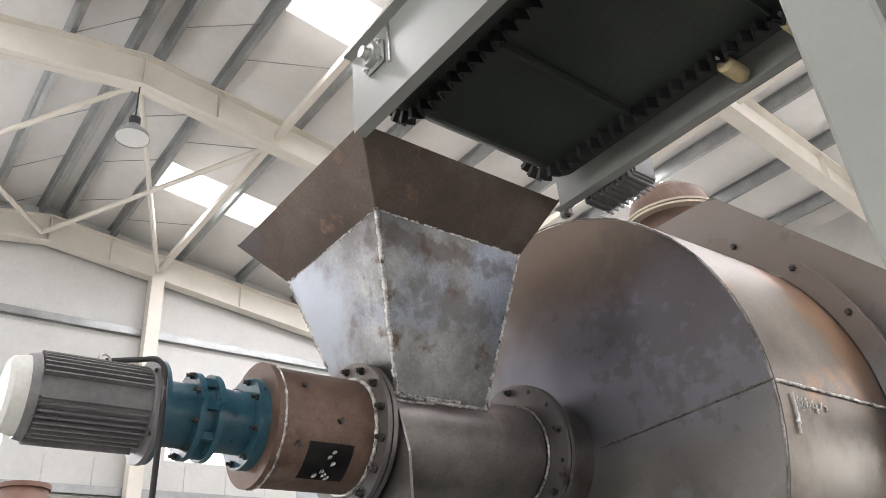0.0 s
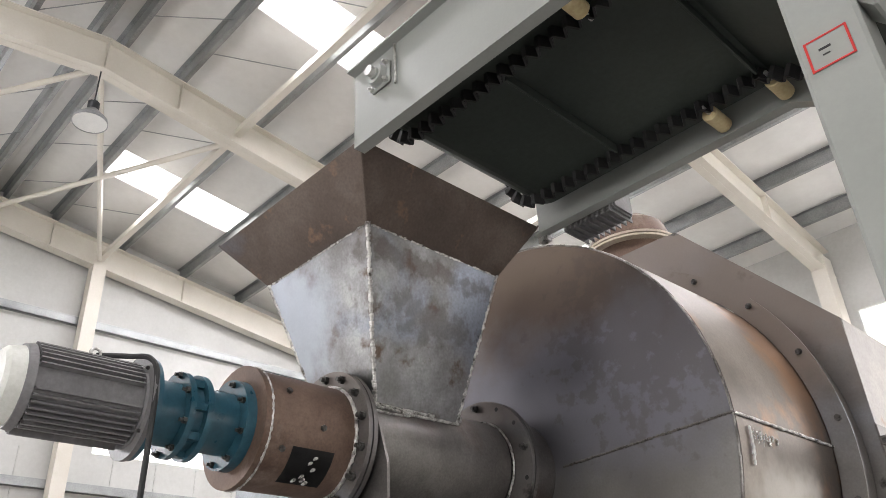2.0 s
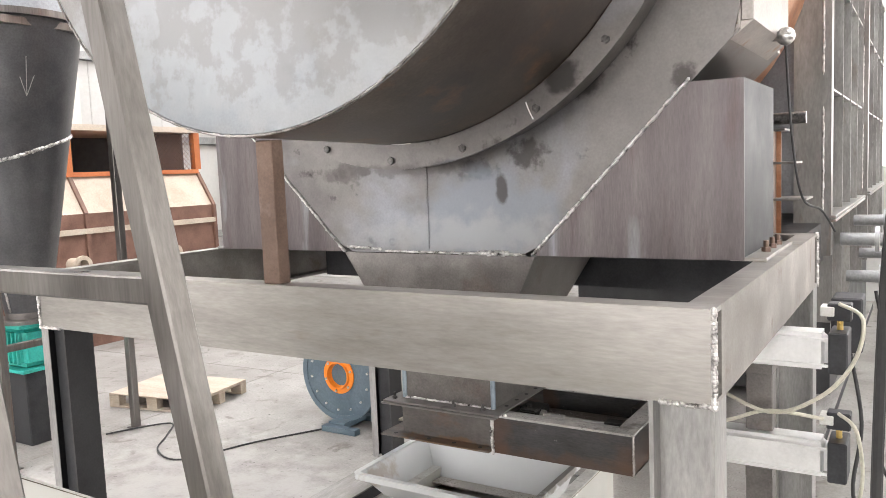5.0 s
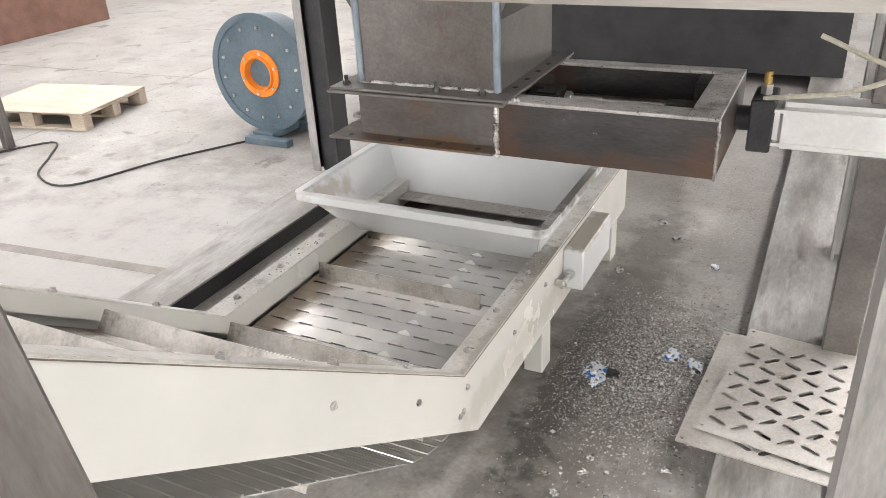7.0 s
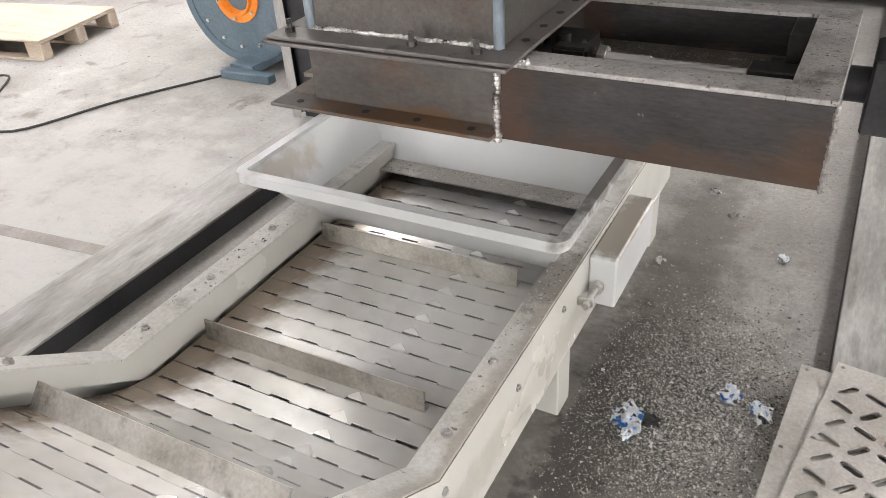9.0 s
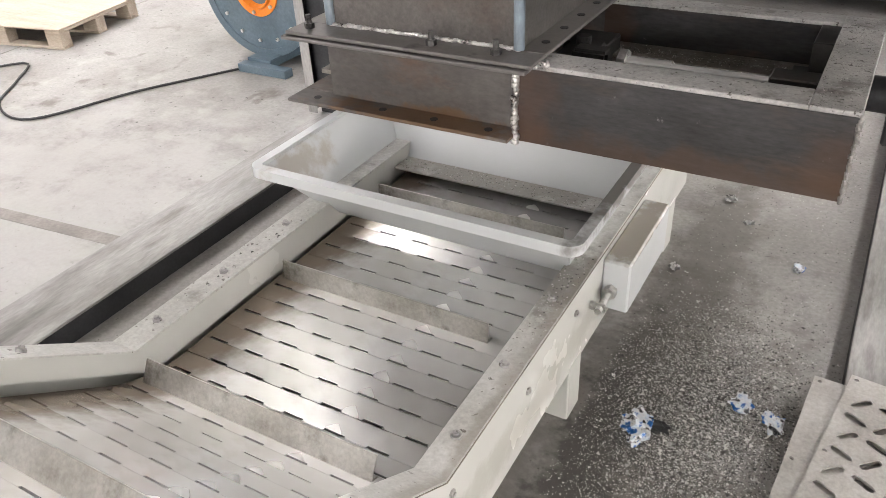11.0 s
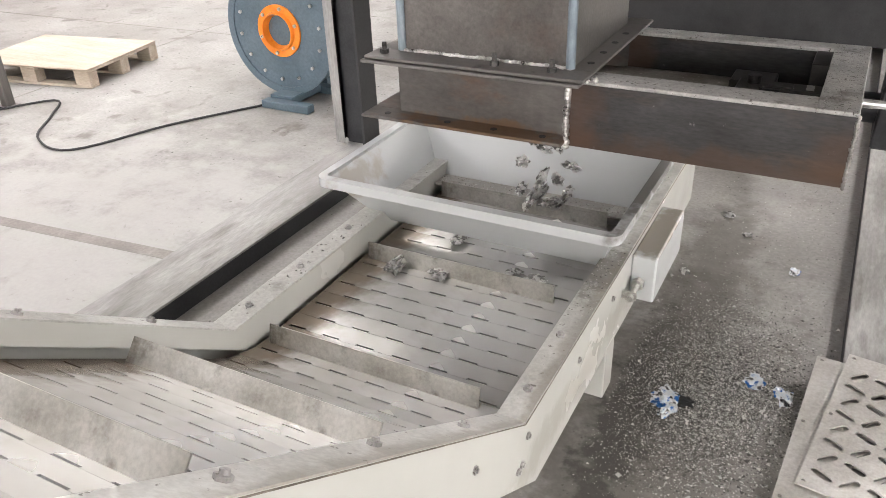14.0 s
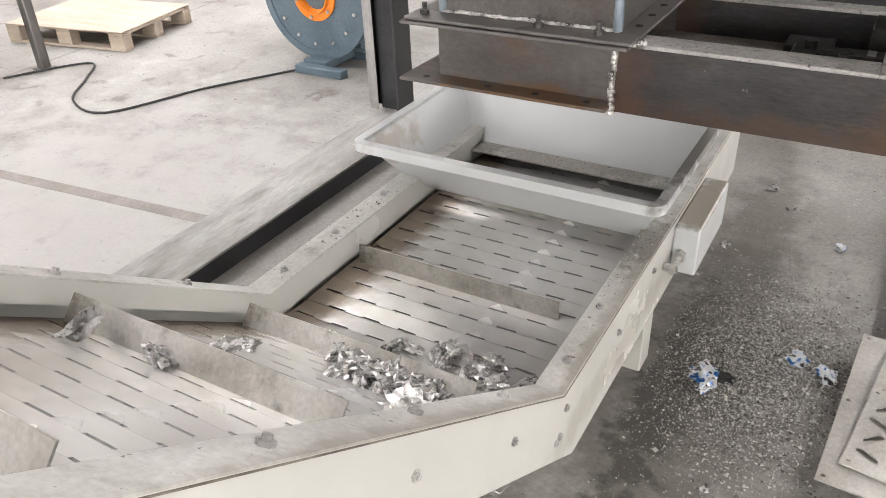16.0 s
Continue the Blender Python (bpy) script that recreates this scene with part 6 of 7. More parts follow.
        part("rear_leg", bevel(boxes((1.45, 1.59, y, y + 0.14, 0.0, 4.5)), 0.008), M_FRAMEPAINT, t)
        part("side_bar", bevel(boxes((0.602, 1.45, y + 0.03, y + 0.11, 2.915, 3.00)), 0.006), M_FRAMEPAINT, t)
        part("mount", boxes((0.47, 0.59, y + 0.14 if y < 3 else 3.75, 2.45 if y < 3 else 4.1, 4.86, 4.98)), M_FRAMEPAINT, t)
    # framed tag on the leg
    tag = part("tag", boxes((0.482, 0.572, 2.158, 2.16, 4.010, 4.090)), M_FRAMEPAINT, t, "pale tag with a red outline")
    for d in ((0.482, 0.572, 4.010, 4.014), (0.482, 0.572, 4.086, 4.090), (0.482, 0.487, 4.014, 4.086), (0.567, 0.572, 4.014, 4.086)):
        part("red_line", boxes((d[0], d[1], 2.1565, 2.158, d[2], d[3])), M_RED, tag)
    part("mark", boxes((0.507, 0.532, 2.1565, 2.158, 4.055, 4.060)), M_RUBBER, tag)
    part("mark", boxes((0.512, 0.527, 2.1565, 2.158, 4.040, 4.043)), M_RUBBER, tag)
    # gear motor on the far side frame
    g = part("gear_motor", bevel(boxes((-1.32, -0.98, 3.77, 3.95, 5.07, 5.25)), 0.012, 2), M_MOTOR, t, "grey finned gear motor")
    for k in range(9):
        x = -1.30 + 0.036 * k
        part("fin", boxes((x, x + 0.008, 3.755, 3.965, 5.055, 5.262)), M_MOTOR, g)
    part("seam_line", boxes((-1.46, -1.40, RAIL_F - 0.02, RAIL_F + 0.02, 5.05, 5.10)), M_WELD, t)


build_belt_conveyor()


# ---- duct on the housing ----
def build_duct():
    t = thing("exhaust_duct", (-2.2, 5.9, 5.74), "rust brown steel duct stub with a bolted flange", "duct")
    c = (-2.15, 5.9, 0)
    part("riser", lathe(bmesh.new(), c, (0, 0, 1), [(5.70, 0.33), (6.0, 0.33)], 48), M_BROWN, t, smooth=True)
    for z in (6.0, 6.03):
        part("flange", lathe(bmesh.new(), c, (0, 0, 1), [(z, 0.30), (z, 0.40), (z + 0.02, 0.40), (z + 0.02, 0.30)], 48, closed=True), M_BEIGE, t, smooth=True)
    part("dome", lathe(bmesh.new(), c, (0, 0, 1), [(6.05, 0.33), (6.14, 0.33), (6.24, 0.30), (6.31, 0.22), (6.34, 0.10), (6.345, 0.0)], 48), M_BROWN, t, "rust brown duct dome", smooth=True)


build_duct()


# ---- drum shell beyond the housing and the long furnace ----
M_RIB = surf("pale_edge_rib", [(0.3, (0.17, 0.165, 0.158)), (0.5, (0.27, 0.262, 0.25)), (0.7, (0.44, 0.43, 0.41))], 3, 8, (0.35, 0.55), 0.6, 0.05, 60, stretch=(1, 1, 0.3), spots=(0.20, 0.14, 0.10), spot_scale=4, spot_at=(0.6, 0.75))


def build_furnace():
    t = thing("furnace", (-2.15, 9.5, 0.1), "long grey steel furnace with egg-crate ribs on a base", "furnace")
    x0, x1, xr = -3.71, -0.60, -0.46
    # lower casing and beams coloured near-black for the shade under the machine
    part("lower_casing", boxes((x0 + 0.5, x1 - 0.06, 10.0, 15.2, 0.1, 1.66)), M_LEGSHADE, t)
    part("base_beam", boxes((-3.20, -0.52, 7.05, 7.25, 1.66, 1.93), (-0.72, -0.52, 7.25, 15.2, 1.66, 1.93), (-3.20, -3.0, 7.25, 15.2, 1.66, 1.93)), M_LEGSHADE, t)
    for y0, y1 in ((7.90, 10.95), (11.75, 15.1)):
        part("casing", boxes((x0, x1, y0, y1, 2.0, 4.52)), M_FURNACE, t, "dark blue-grey furnace casing")
        part("front_post", boxes((x1 - 0.10, xr, y0 - 0.02, y0 - 0.005, 1.70, 4.54), (xr - 0.012, xr, y0 - 0.005, y0 + 0.11, 1.70, 4.54)), M_RIB, t, "pale edged corner channel")
        for ya, za, zb in ((y0 + 0.02, 2.05, 2.7), (y0 + 0.02, 3.0, 3.55)):
            part("stitch_weld", bead([(xr - 0.05, ya - 0.042, za), (xr - 0.05, ya - 0.042, zb)], 0.008, 0.05, 90), M_WELD, t)
        part("split_flange", bevel(boxes((x1, xr + 0.03, y0, y1, 1.935, 1.955)), 0.003), M_RIB, t)
        part("split_flange", bevel(boxes((x1, xr + 0.03, y0, y1, 1.962, 1.982)), 0.003), M_RIB, t)
        for z in (2.86, 3.68, 4.50):
            part("rib_band", boxes((x1, xr - 0.01, y0, y1, z, z + 0.014)), M_RIB, t)
        n = 5
        for k in range(n):
            y = y0 + 0.10 + (y1 - y0 - 0.12) * k / (n - 1)
            part("rib", boxes((x1, xr, y, y + 0.014, 1.99, 4.50)), M_RIB, t)
            part("lower_rib", boxes((x1, xr, y, y + 0.014, 1.20, 1.93)), M_RIB, t)
            part("rib_weld", bead([(x1 + 0.006, y - 0.004, 2.1), (x1 + 0.006, y - 0.004, 4.4)], 0.007, 0.06, 91 + k), M_WELD, t)
    t2 = thing("drum_tyre", (AX, 6.7, AZ - 1.7), "orange-brown oxidised drum section with a seal ring", "drum ring")
    part("sleeve", lathe(bmesh.new(), (AX, 6.41, AZ), (0, 1, 0), [(0, 1.50), (0.56, 1.50)], 72), M_BROWN, t2, "brown steel sleeve", smooth=True)
    part("drum_section", lathe(bmesh.new(), (AX, 6.97, AZ), (0, 1, 0), [(0, 1.60), (0.93, 1.60)], 72), M_COPPER, t2, smooth=True)
    part("far_drum", lathe(bmesh.new(), (AX, 10.95, AZ), (0, 1, 0), [(0, 1.60), (0.80, 1.60)], 72), M_COPPER, t2, smooth=True)
    for y, r, m in ((6.46, 1.57, M_BROWN), (6.62, 1.60, M_BROWN), (6.92, 1.67, M_RIB), (6.955, 1.65, M_BROWN), (11.3, 1.68, M_RIB)):
        part("ring", lathe(bmesh.new(), (AX, y, AZ), (0, 1, 0), [(0, 1.49), (0, r), (0.03, r), (0.03, 1.49)], 96, closed=True), m, t2, smooth=True)
    for k in range(14):
        a = radians(-70 + 10 * k)
        part("clamp", bevel(boxes((-0.03, 0.05, -0.09, 0.09, -0.035, 0.035)), 0.006), M_LEGBLACK, t2).matrix_basis = Matrix.Translation((AX + 1.53 * math.cos(a), 6.76, AZ + 1.53 * math.sin(a))) @ pose(0, 0, 0, 0, -math.degrees(a), 0)
    # stepped roller bracket between the housing and the furnace
    t3 = thing("roller_bracket", (-0.72, 7.0, 1.93), "rusty stepped steel roller bracket on the base beam", "bracket")
    for z, xa in ((2.14, -0.50), (2.36, -0.56), (2.56, -0.62)):
        part("shelf", bevel(boxes((-0.95, xa, 6.92, 7.22, z, z + 0.014)), 0.002), M_RIB, t3)
    part("web", boxes((-0.92, -0.66, 7.05, 7.064, 1.93, 2.56)), M_COPPER, t3)
    part("web", boxes((-0.70, -0.686, 6.94, 7.05, 1.93, 2.56)), M_BROWN, t3)
    part("roller_shaft", cyl(bmesh.new(), (-0.78, 6.9, 2.63), (-0.50, 6.9, 2.63), 0.035, 14), M_BOLT, t3, smooth=True)


build_furnace()


def build_valves():
    t = thing("valve_manifold", (-0.12, 9.3, 0), "grey pipe manifold with red valve bodies", "valves")
    for y, z in ((8.6, 1.75), (9.2, 1.38), (9.9, 1.8), (10.6, 1.42)):
        part("pipe", cyl(bmesh.new(), (-0.46, y, z), (0.10, y, z), 0.05, 16), M_PURLIN, t, smooth=True)
        part("valve", bevel(boxes((-0.16, -0.02, y - 0.09, y + 0.09, z - 0.08, z + 0.12)), 0.02, 2), M_RED, t, "red valve body")
        part("flange", cyl(bmesh.new(), (-0.22, y, z), (-0.19, y, z), 0.10, 20), M_PURLIN, t, smooth=True)
    for y in (8.6, 9.9):
        part("upright_pipe", cyl(bmesh.new(), (0.08, y, 0), (0.08, y, 1.8), 0.035, 14), M_PURLIN, t, smooth=True)
    part("box", bevel(boxes((-0.40, -0.22, 7.3, 7.55, 1.15, 1.5)), 0.01), M_DARK, t)
    part("green_valve", bevel(boxes((-0.14, -0.02, 10.5, 10.7, 1.54, 1.70)), 0.02), M_TEAL, t)
    hose("loose_cable", [(-0.3, 7.4, 1.15), (-0.22, 7.3, 0.7), (-0.25, 7.1, 0.3), (-0.1, 7.0, 0.05), (0.2, 7.2, 0.02)], 0.012, M_RUBBER, "black cable trailing down to the floor")
    hose("loose_cable", [(-0.2, 8.3, 1.4), (-0.1, 8.2, 0.8), (-0.15, 7.9, 0.3), (0.1, 7.8, 0.02), (0.5, 8.2, 0.02)], 0.012, M_RUBBER, "black cable trailing down to the floor")
    hose("thermo_wire", [(AX + 1.67, PLATE + 0.64, 2.94), (AX + 1.70, PLATE + 0.64, 2.5), (AX + 1.74, PLATE + 0.7, 2.2), (AX + 1.8, PLATE + 0.95, 2.12), (AX + 1.84, PLATE + 1.2, 1.99)], 0.006, M_RUBBER, "thin black sensor wire")


build_valves()


# ---- blower, pallet, post and cable on the open floor ----
def build_blower():
    t = thing("blower", (-4.66, 7.55, 0), "slate grey centrifugal blower with an orange inlet", "blower")
    c = (-4.66, 7.52, 0.50)
    A = (0, -1, 0)
    v = lathe(bmesh.new(), c, A, [(-0.20, 0.0), (-0.20, 0.425), (0.0, 0.445), (0.012, 0.445), (0.012, 0.175), (0.0, 0.17)], 72)
    case = part("casing", v, M_BLOWER, t, smooth=True)
    part("front_rim", lathe(bmesh.new(), c, A, [(0.008, 0.40), (0.008, 0.452), (0.02, 0.452), (0.02, 0.40)], 72, closed=True), M_BLOWER, t, smooth=True)
    part("inlet_cone", lathe(bmesh.new(), c, A, [(0.012, 0.18), (0.026, 0.18), (0.026, 0.135), (0.05, 0.128), (0.05, 0.12), (-0.06, 0.085), (-0.06, 0.10), (0.012, 0.13)], 56, closed=True), M_ORANGE, t, "orange inlet cone", smooth=True)
    part("impeller", lathe(bmesh.new(), c, A, [(-0.10, 0.0), (-0.10, 0.085), (-0.09, 0.085), (-0.07, 0.035), (-0.03, 0.03), (-0.03, 0.0)], 32), M_ORANGE, t, smooth=True)
    for k in range(6):
        a = math.pi * k / 3
        part("blade", bar(bmesh.new(), (c[0] + 0.03 * math.cos(a), c[1] + 0.09, c[2] + 0.03 * math.sin(a)), (c[0] + 0.085 * math.cos(a), c[1] + 0.09, c[2] + 0.085 * math.sin(a)), 0.04, 0.004), M_ORANGE, t)
    for r, n, m in ((0.345, 14, M_ZINC), (0.157, 6, M_ZINC)):
        for k in range(n):
            a = 2 * math.pi * (k + 0.3) / n
            part("bolt", hexbolt(bmesh.new(), (c[0] + r * math.cos(a), c[1] - (0.012 if r > 0.2 else 0.026), c[2] + r * math.sin(a)), A, 0.013, 0.012), m, case)
    part("base", bevel(boxes((-4.74, -4.34, 7.30, 7.38, 0, 0.055), (-4.74, -4.34, 7.72, 7.80, 0, 0.055), (-4.72, -4.52, 7.38, 7.72, 0.02, 0.075)), 0.004), M_BLOWER, t)
    part("motor", cyl(bmesh.new(), (-4.66, 7.72, 0.5), (-4.66, 8.15, 0.5), 0.16, 32), M_BLOWER, t, smooth=True)
    part("motor_foot", boxes((-4.80, -4.52, 7.80, 8.10, 0.0, 0.36)), M_BLOWER, t)


build_blower()


def build_pallet():
    m = Matrix.Translation((-6.93, 7.45, 0)) @ pose(0, 0, 0, 0, 0, 10)
    t = thing("pallet", (-6.93, 7.45, 0), "pale plywood topped wooden pallet on the floor", "pallet")
    def add(name, *d):
        bm = bevel(boxes(d), 0.004)
        bmesh.ops.transform(bm, matrix=m, verts=bm.verts[:])
        part(name, bm, M_WOOD, t)
    add("plywood_sheet", -0.585, 0.585, -0.43, 0.43, 0.14, 0.152)
    for y in (-0.43, -0.05, 0.33):
        add("runner", -0.585, 0.585, y, y + 0.1, 0, 0.02)
        for x in (-0.585, -0.07, 0.445):
            add("block", x, x + 0.14, y, y + 0.1, 0.02, 0.12)
    for x in (-0.585, -0.07, 0.445):
        add("cross_board", x, x + 0.14, -0.43, 0.43, 0.12, 0.14)


build_pallet()
hose("floor_cable", [(-6.6, 6.3, 0.012), (-6.30, 6.80, 0.012), (-6.02, 6.55, 0.012), (-5.75, 6.23, 0.012), (-5.35, 6.16, 0.012), (-5.09, 6.74, 0.012), (-4.85, 7.15, 0.012), (-4.68, 7.42, 0.012)], 0.008, M_RUBBER, "black cable lying across the concrete floor")
hose("floor_cable", [(-4.1, 7.6, 0.012), (-3.95, 7.2, 0.012), (-3.8, 7.1, 0.012), (-3.66, 7.3, 0.012)], 0.008, M_RUBBER, "black cable behind the steel column")


# ---- cyclone and its stand ----
def build_cyclone():
    cx, cy = -7.167, 5.98
    t = thing("cyclone", (cx, cy, 1.15), "tall steel cyclone with a dark cone and pale barrel", "cyclone")
    c = (cx, cy, 0)
    part("barrel", lathe(bmesh.new(), c, (0, 0, 1), [(3.95, 0.68), (5.45, 0.68), (5.45, 0.0)], 64), M_CYCLONE, t, smooth=True)
    part("cone", lathe(bmesh.new(), c, (0, 0, 1), [(1.25, 0.20), (3.90, 0.68)], 64), M_CONE, t, "dark steel cone", smooth=True)
    part("flange", lathe(bmesh.new(), c, (0, 0, 1), [(3.89, 0.66), (3.89, 0.73), (3.95, 0.73), (3.95, 0.66)], 64, closed=True), M_TUBE, t, smooth=True)
    part("outlet", lathe(bmesh.new(), c, (0, 0, 1), [(1.15, 0.20), (1.15, 0.28), (1.19, 0.28), (1.19, 0.20), (1.25, 0.20)], 32), M_STEEL, t, smooth=True)
    pts = []
    for k in range(65):
        a = 2 * math.pi * k / 64
        z = 2.76 + 0.15 * math.sin(a)
        r = 0.20 + (z - 1.25) / 2.65 * 0.48 + 0.004
        pts.append((cx + r * math.cos(a), cy + r * math.sin(a), z))
    part("seam", bead(pts, 0.019, 0.02, 95), M_WELD, t)
    a = radians(-75)
    part("seam", bead([(cx + 0.21 * math.cos(a), cy + 0.21 * math.sin(a), 1.28), (cx + 0.68 * math.cos(a), cy + 0.68 * math.sin(a), 3.88)], 0.012, 0.02, 96), M_WELD, t)
    out = V((0.022, -0.012, 0))
    tip = V((-6.6295, 5.8425, 3.2125)) + out
    for p in ((-6.5698, 5.8321, 3.5468), (-6.6161, 5.7877, 3.3707), (-6.5854, 5.9003, 3.3902)):
        part("chalk_mark", tube(bmesh.new(), [V(p) + out, (V(p) + out).lerp(tip, 0.5), tip], 0.0035, 5), M_DUSTSTEEL, t, "pale chalk arrow stroke")
    s = thing("cyclone_stand", (cx, cy, 0), "bare steel tube stand round the cyclone cone", "stand")
    h = 0.62
    cs = [(cx - h, cy - h), (cx + h, cy - h), (cx + h, cy + h), (cx - h, cy + h)]
    for k, (x, y) in enumerate(cs):
        part("leg", bevel(boxes((x - 0.035, x + 0.035, y - 0.035, y + 0.035, 0.0, 3.80)), 0.004), M_TUBE, s)
        part("foot_plate", boxes((x - 0.06, x + 0.06, y - 0.06, y + 0.06, 0, 0.008)), M_STEEL, s)
        part("top_rail", bevel(bar(bmesh.new(), (x, y, 3.84), (*cs[(k + 1) % 4], 3.84), 0.07, 0.07), 0.004), M_TUBE, s)
        part("lower_rail", bevel(bar(bmesh.new(), (x, y, 1.05), (*cs[(k + 1) % 4], 1.05), 0.06, 0.06), 0.004), M_TUBE, s)


M_CONE = surf("dark_cone_steel", [(0.3, (0.07, 0.07, 0.075)), (0.5, (0.115, 0.115, 0.12)), (0.7, (0.17, 0.17, 0.172))], 1.4, 6, (0.3, 0.45), 0.7, 0.04, 60)
build_cyclone()


# ---- machine with louvred top in the background ----
def build_dryer():
    t = thing("dryer", (-11.2, 8.5, 0), "red-brown machine with mesh openings and beige sloped top", "dryer")
    x0, x1, y0, y1 = -12.6, -10.5, 5.2, 11.3
    part("base", boxes((x0, x1, y0, y1, 0, 1.70)), M_REDBROWN, t)
    part("band", boxes((x0, x1 + 0.05, y0, y1, 1.70, 1.78)), M_BEIGE, t)
    part("upper", boxes((x0, x1, y0, y1, 1.78, 2.0)), M_REDBROWN, t)
    part("sloped_top", prism(bmesh.new(), [(x1, y0, 2.0), (x0, y0, 2.0), (x0, y0, 2.55), (x1 - 0.35, y0, 2.55)], (0, y1 - y0, 0)), M_BEIGE, t)
    part("hood_floor", boxes((x0, x1 - 0.3, y0, y1, 2.55, 2.62)), M_ORANGEBROWN, t)
    part("hood_roof", boxes((x0, x1 - 0.25, y0, y1, 3.25, 3.34)), M_BEIGE, t)
    part("hood_back", boxes((x0, x0 + 0.1, y0, y1, 2.62, 3.25)), M_DARK, t)
    n = 5
    w = (y1 - y0) / n
    for k in range(n + 1):
        y = y0 + k * w
        part("post", boxes((x1 - 0.42, x1 - 0.3, y - 0.06, y + 0.06, 2.62, 3.25)), M_ORANGEBROWN, t)
        part("rib", bar(bmesh.new(), (x1 + 0.02, y, 2.0), (x1 - 0.33, y, 2.56), 0.06, 0.04), M_REDBROWN, t)
        part("strut", boxes((x1, x1 + 0.05, y - 0.03, y + 0.03, 0.6, 2.0)), M_REDBROWN, t)
    for k in range(n):
        ya, yb = y0 + k * w + 0.06, y0 + (k + 1) * w - 0.06
        if k == n - 2:
            continue
        bm = bmesh.new()
        x = x1 - 0.36
        step = 0.085
        q = ya - 0.63
        while q < yb:
            for s in (1, -1):
                a = max(q, ya)
                b = min(q + 0.63, yb)
                if b > a:
                    za, zb = 2.62 + (a - q), 2.62 + (b - q)
                    if s < 0:
                        za, zb = 5.87 - za, 5.87 - zb
                    bar(bm, (x, a, za), (x, b, zb), 0.008, 0.008)
            q += step
        part("mesh_screen", bm, M_REDBROWN, t, "diamond wire mesh", kind="stuff")
        # added dark sheet behind the mesh, standing for shade inside the hood
        part("dark_inside", boxes((x1 - 0.62, x1 - 0.60, ya, yb, 2.62, 3.25)), M_DARK, t)
    for y in (8.58, 10.21):
        part("pipe_stub", lathe(bmesh.new(), (x1, y, 1.27), (1, 0, 0), [(0, 0.10), (0.25, 0.10), (0.25, 0.14), (0.29, 0.14), (0.29, 0.08), (0.1, 0.08)], 28), M_BEIGE, t, smooth=True)


M_ORANGEBROWN = surf("orange_brown_paint", [(0.35, (0.42, 0.13, 0.045)), (0.65, (0.55, 0.19, 0.07))], 3, 5, (0.45, 0.6), 0.0, 0.03, 50)
build_dryer()


def build_teal_motor():
    x, y = -7.167, 5.98
    t = thing("teal_valve", (x, y, 0.70), "teal painted rotary valve under the cyclone cone", "valve")
    part("body", bevel(boxes((x - 0.2, x + 0.2, y - 0.2, y + 0.2, 0.74, 1.12)), 0.05, 3), M_TEAL, t)
    for z in (0.70, 1.12):
        part("flange", bevel(boxes((x - 0.24, x + 0.24, y - 0.24, y + 0.24, z, z + 0.03)), 0.004), M_TEAL, t)
    for k in range(5):
        part("fin", boxes((x - 0.15 + 0.07 * k, x - 0.135 + 0.07 * k, y - 0.225, y - 0.2, 0.78, 1.08)), M_TEAL, t)
    solid("discharge_box", bevel(boxes((x - 0.2, x + 0.2, y - 0.2, y + 0.2, 0.0, 0.70)), 0.01), M_DARK, "dark discharge box under the teal valve", "box")


build_teal_motor()


def build_tank():
    t = thing("brown_vessel", (-12.3, 3.4, 0), "red-brown steel vessel with a rolled rim", "vessel")
    part("shell", lathe(bmesh.new(), (-12.3, 3.4, 0), (0, 0, 1), [(0, 0.5), (5.7, 0.5), (5.85, 0.36), (5.95, 0.32), (5.95, 0.0)], 40), M_REDBROWN, t, smooth=True)
    part("rim", lathe(bmesh.new(), (-12.3, 3.4, 0), (0, 0, 1), [(5.93, 0.28), (5.93, 0.37), (6.0, 0.37), (6.0, 0.28)], 40, closed=True), M_REDBROWN, t, smooth=True)


build_tank()


def build_bay_lamp():
    t = thing("bay_lamp", (-9.1, 3.4, 10.4), "grey bell-shaped high bay lamp on a cord", "lamp")
    c = (-9.1, 3.4, 0)
    part("shade", lathe(bmesh.new(), c, (0, 0, 1), [(10.42, 0.25), (10.50, 0.235), (10.62, 0.12), (10.66, 0.09), (10.65, 0.085), (10.61, 0.11), (10.50, 0.225), (10.43, 0.24)], 40, closed=True), M_PURLIN, t, smooth=True)
    part("glass", lathe(bmesh.new(), c, (0, 0, 1), [(10.43, 0.0), (10.43, 0.238), (10.435, 0.238), (10.435, 0.0)], 40), M_PAPER, t)
    part("ballast", cyl(bmesh.new(), (c[0], c[1], 10.66), (c[0], c[1], 10.80), 0.085, 24), M_DARK, t, smooth=True)
    part("cord", cyl(bmesh.new(), (c[0], c[1], 10.80), (c[0], c[1], 11.42), 0.012, 8), M_DARK, t)


build_bay_lamp()


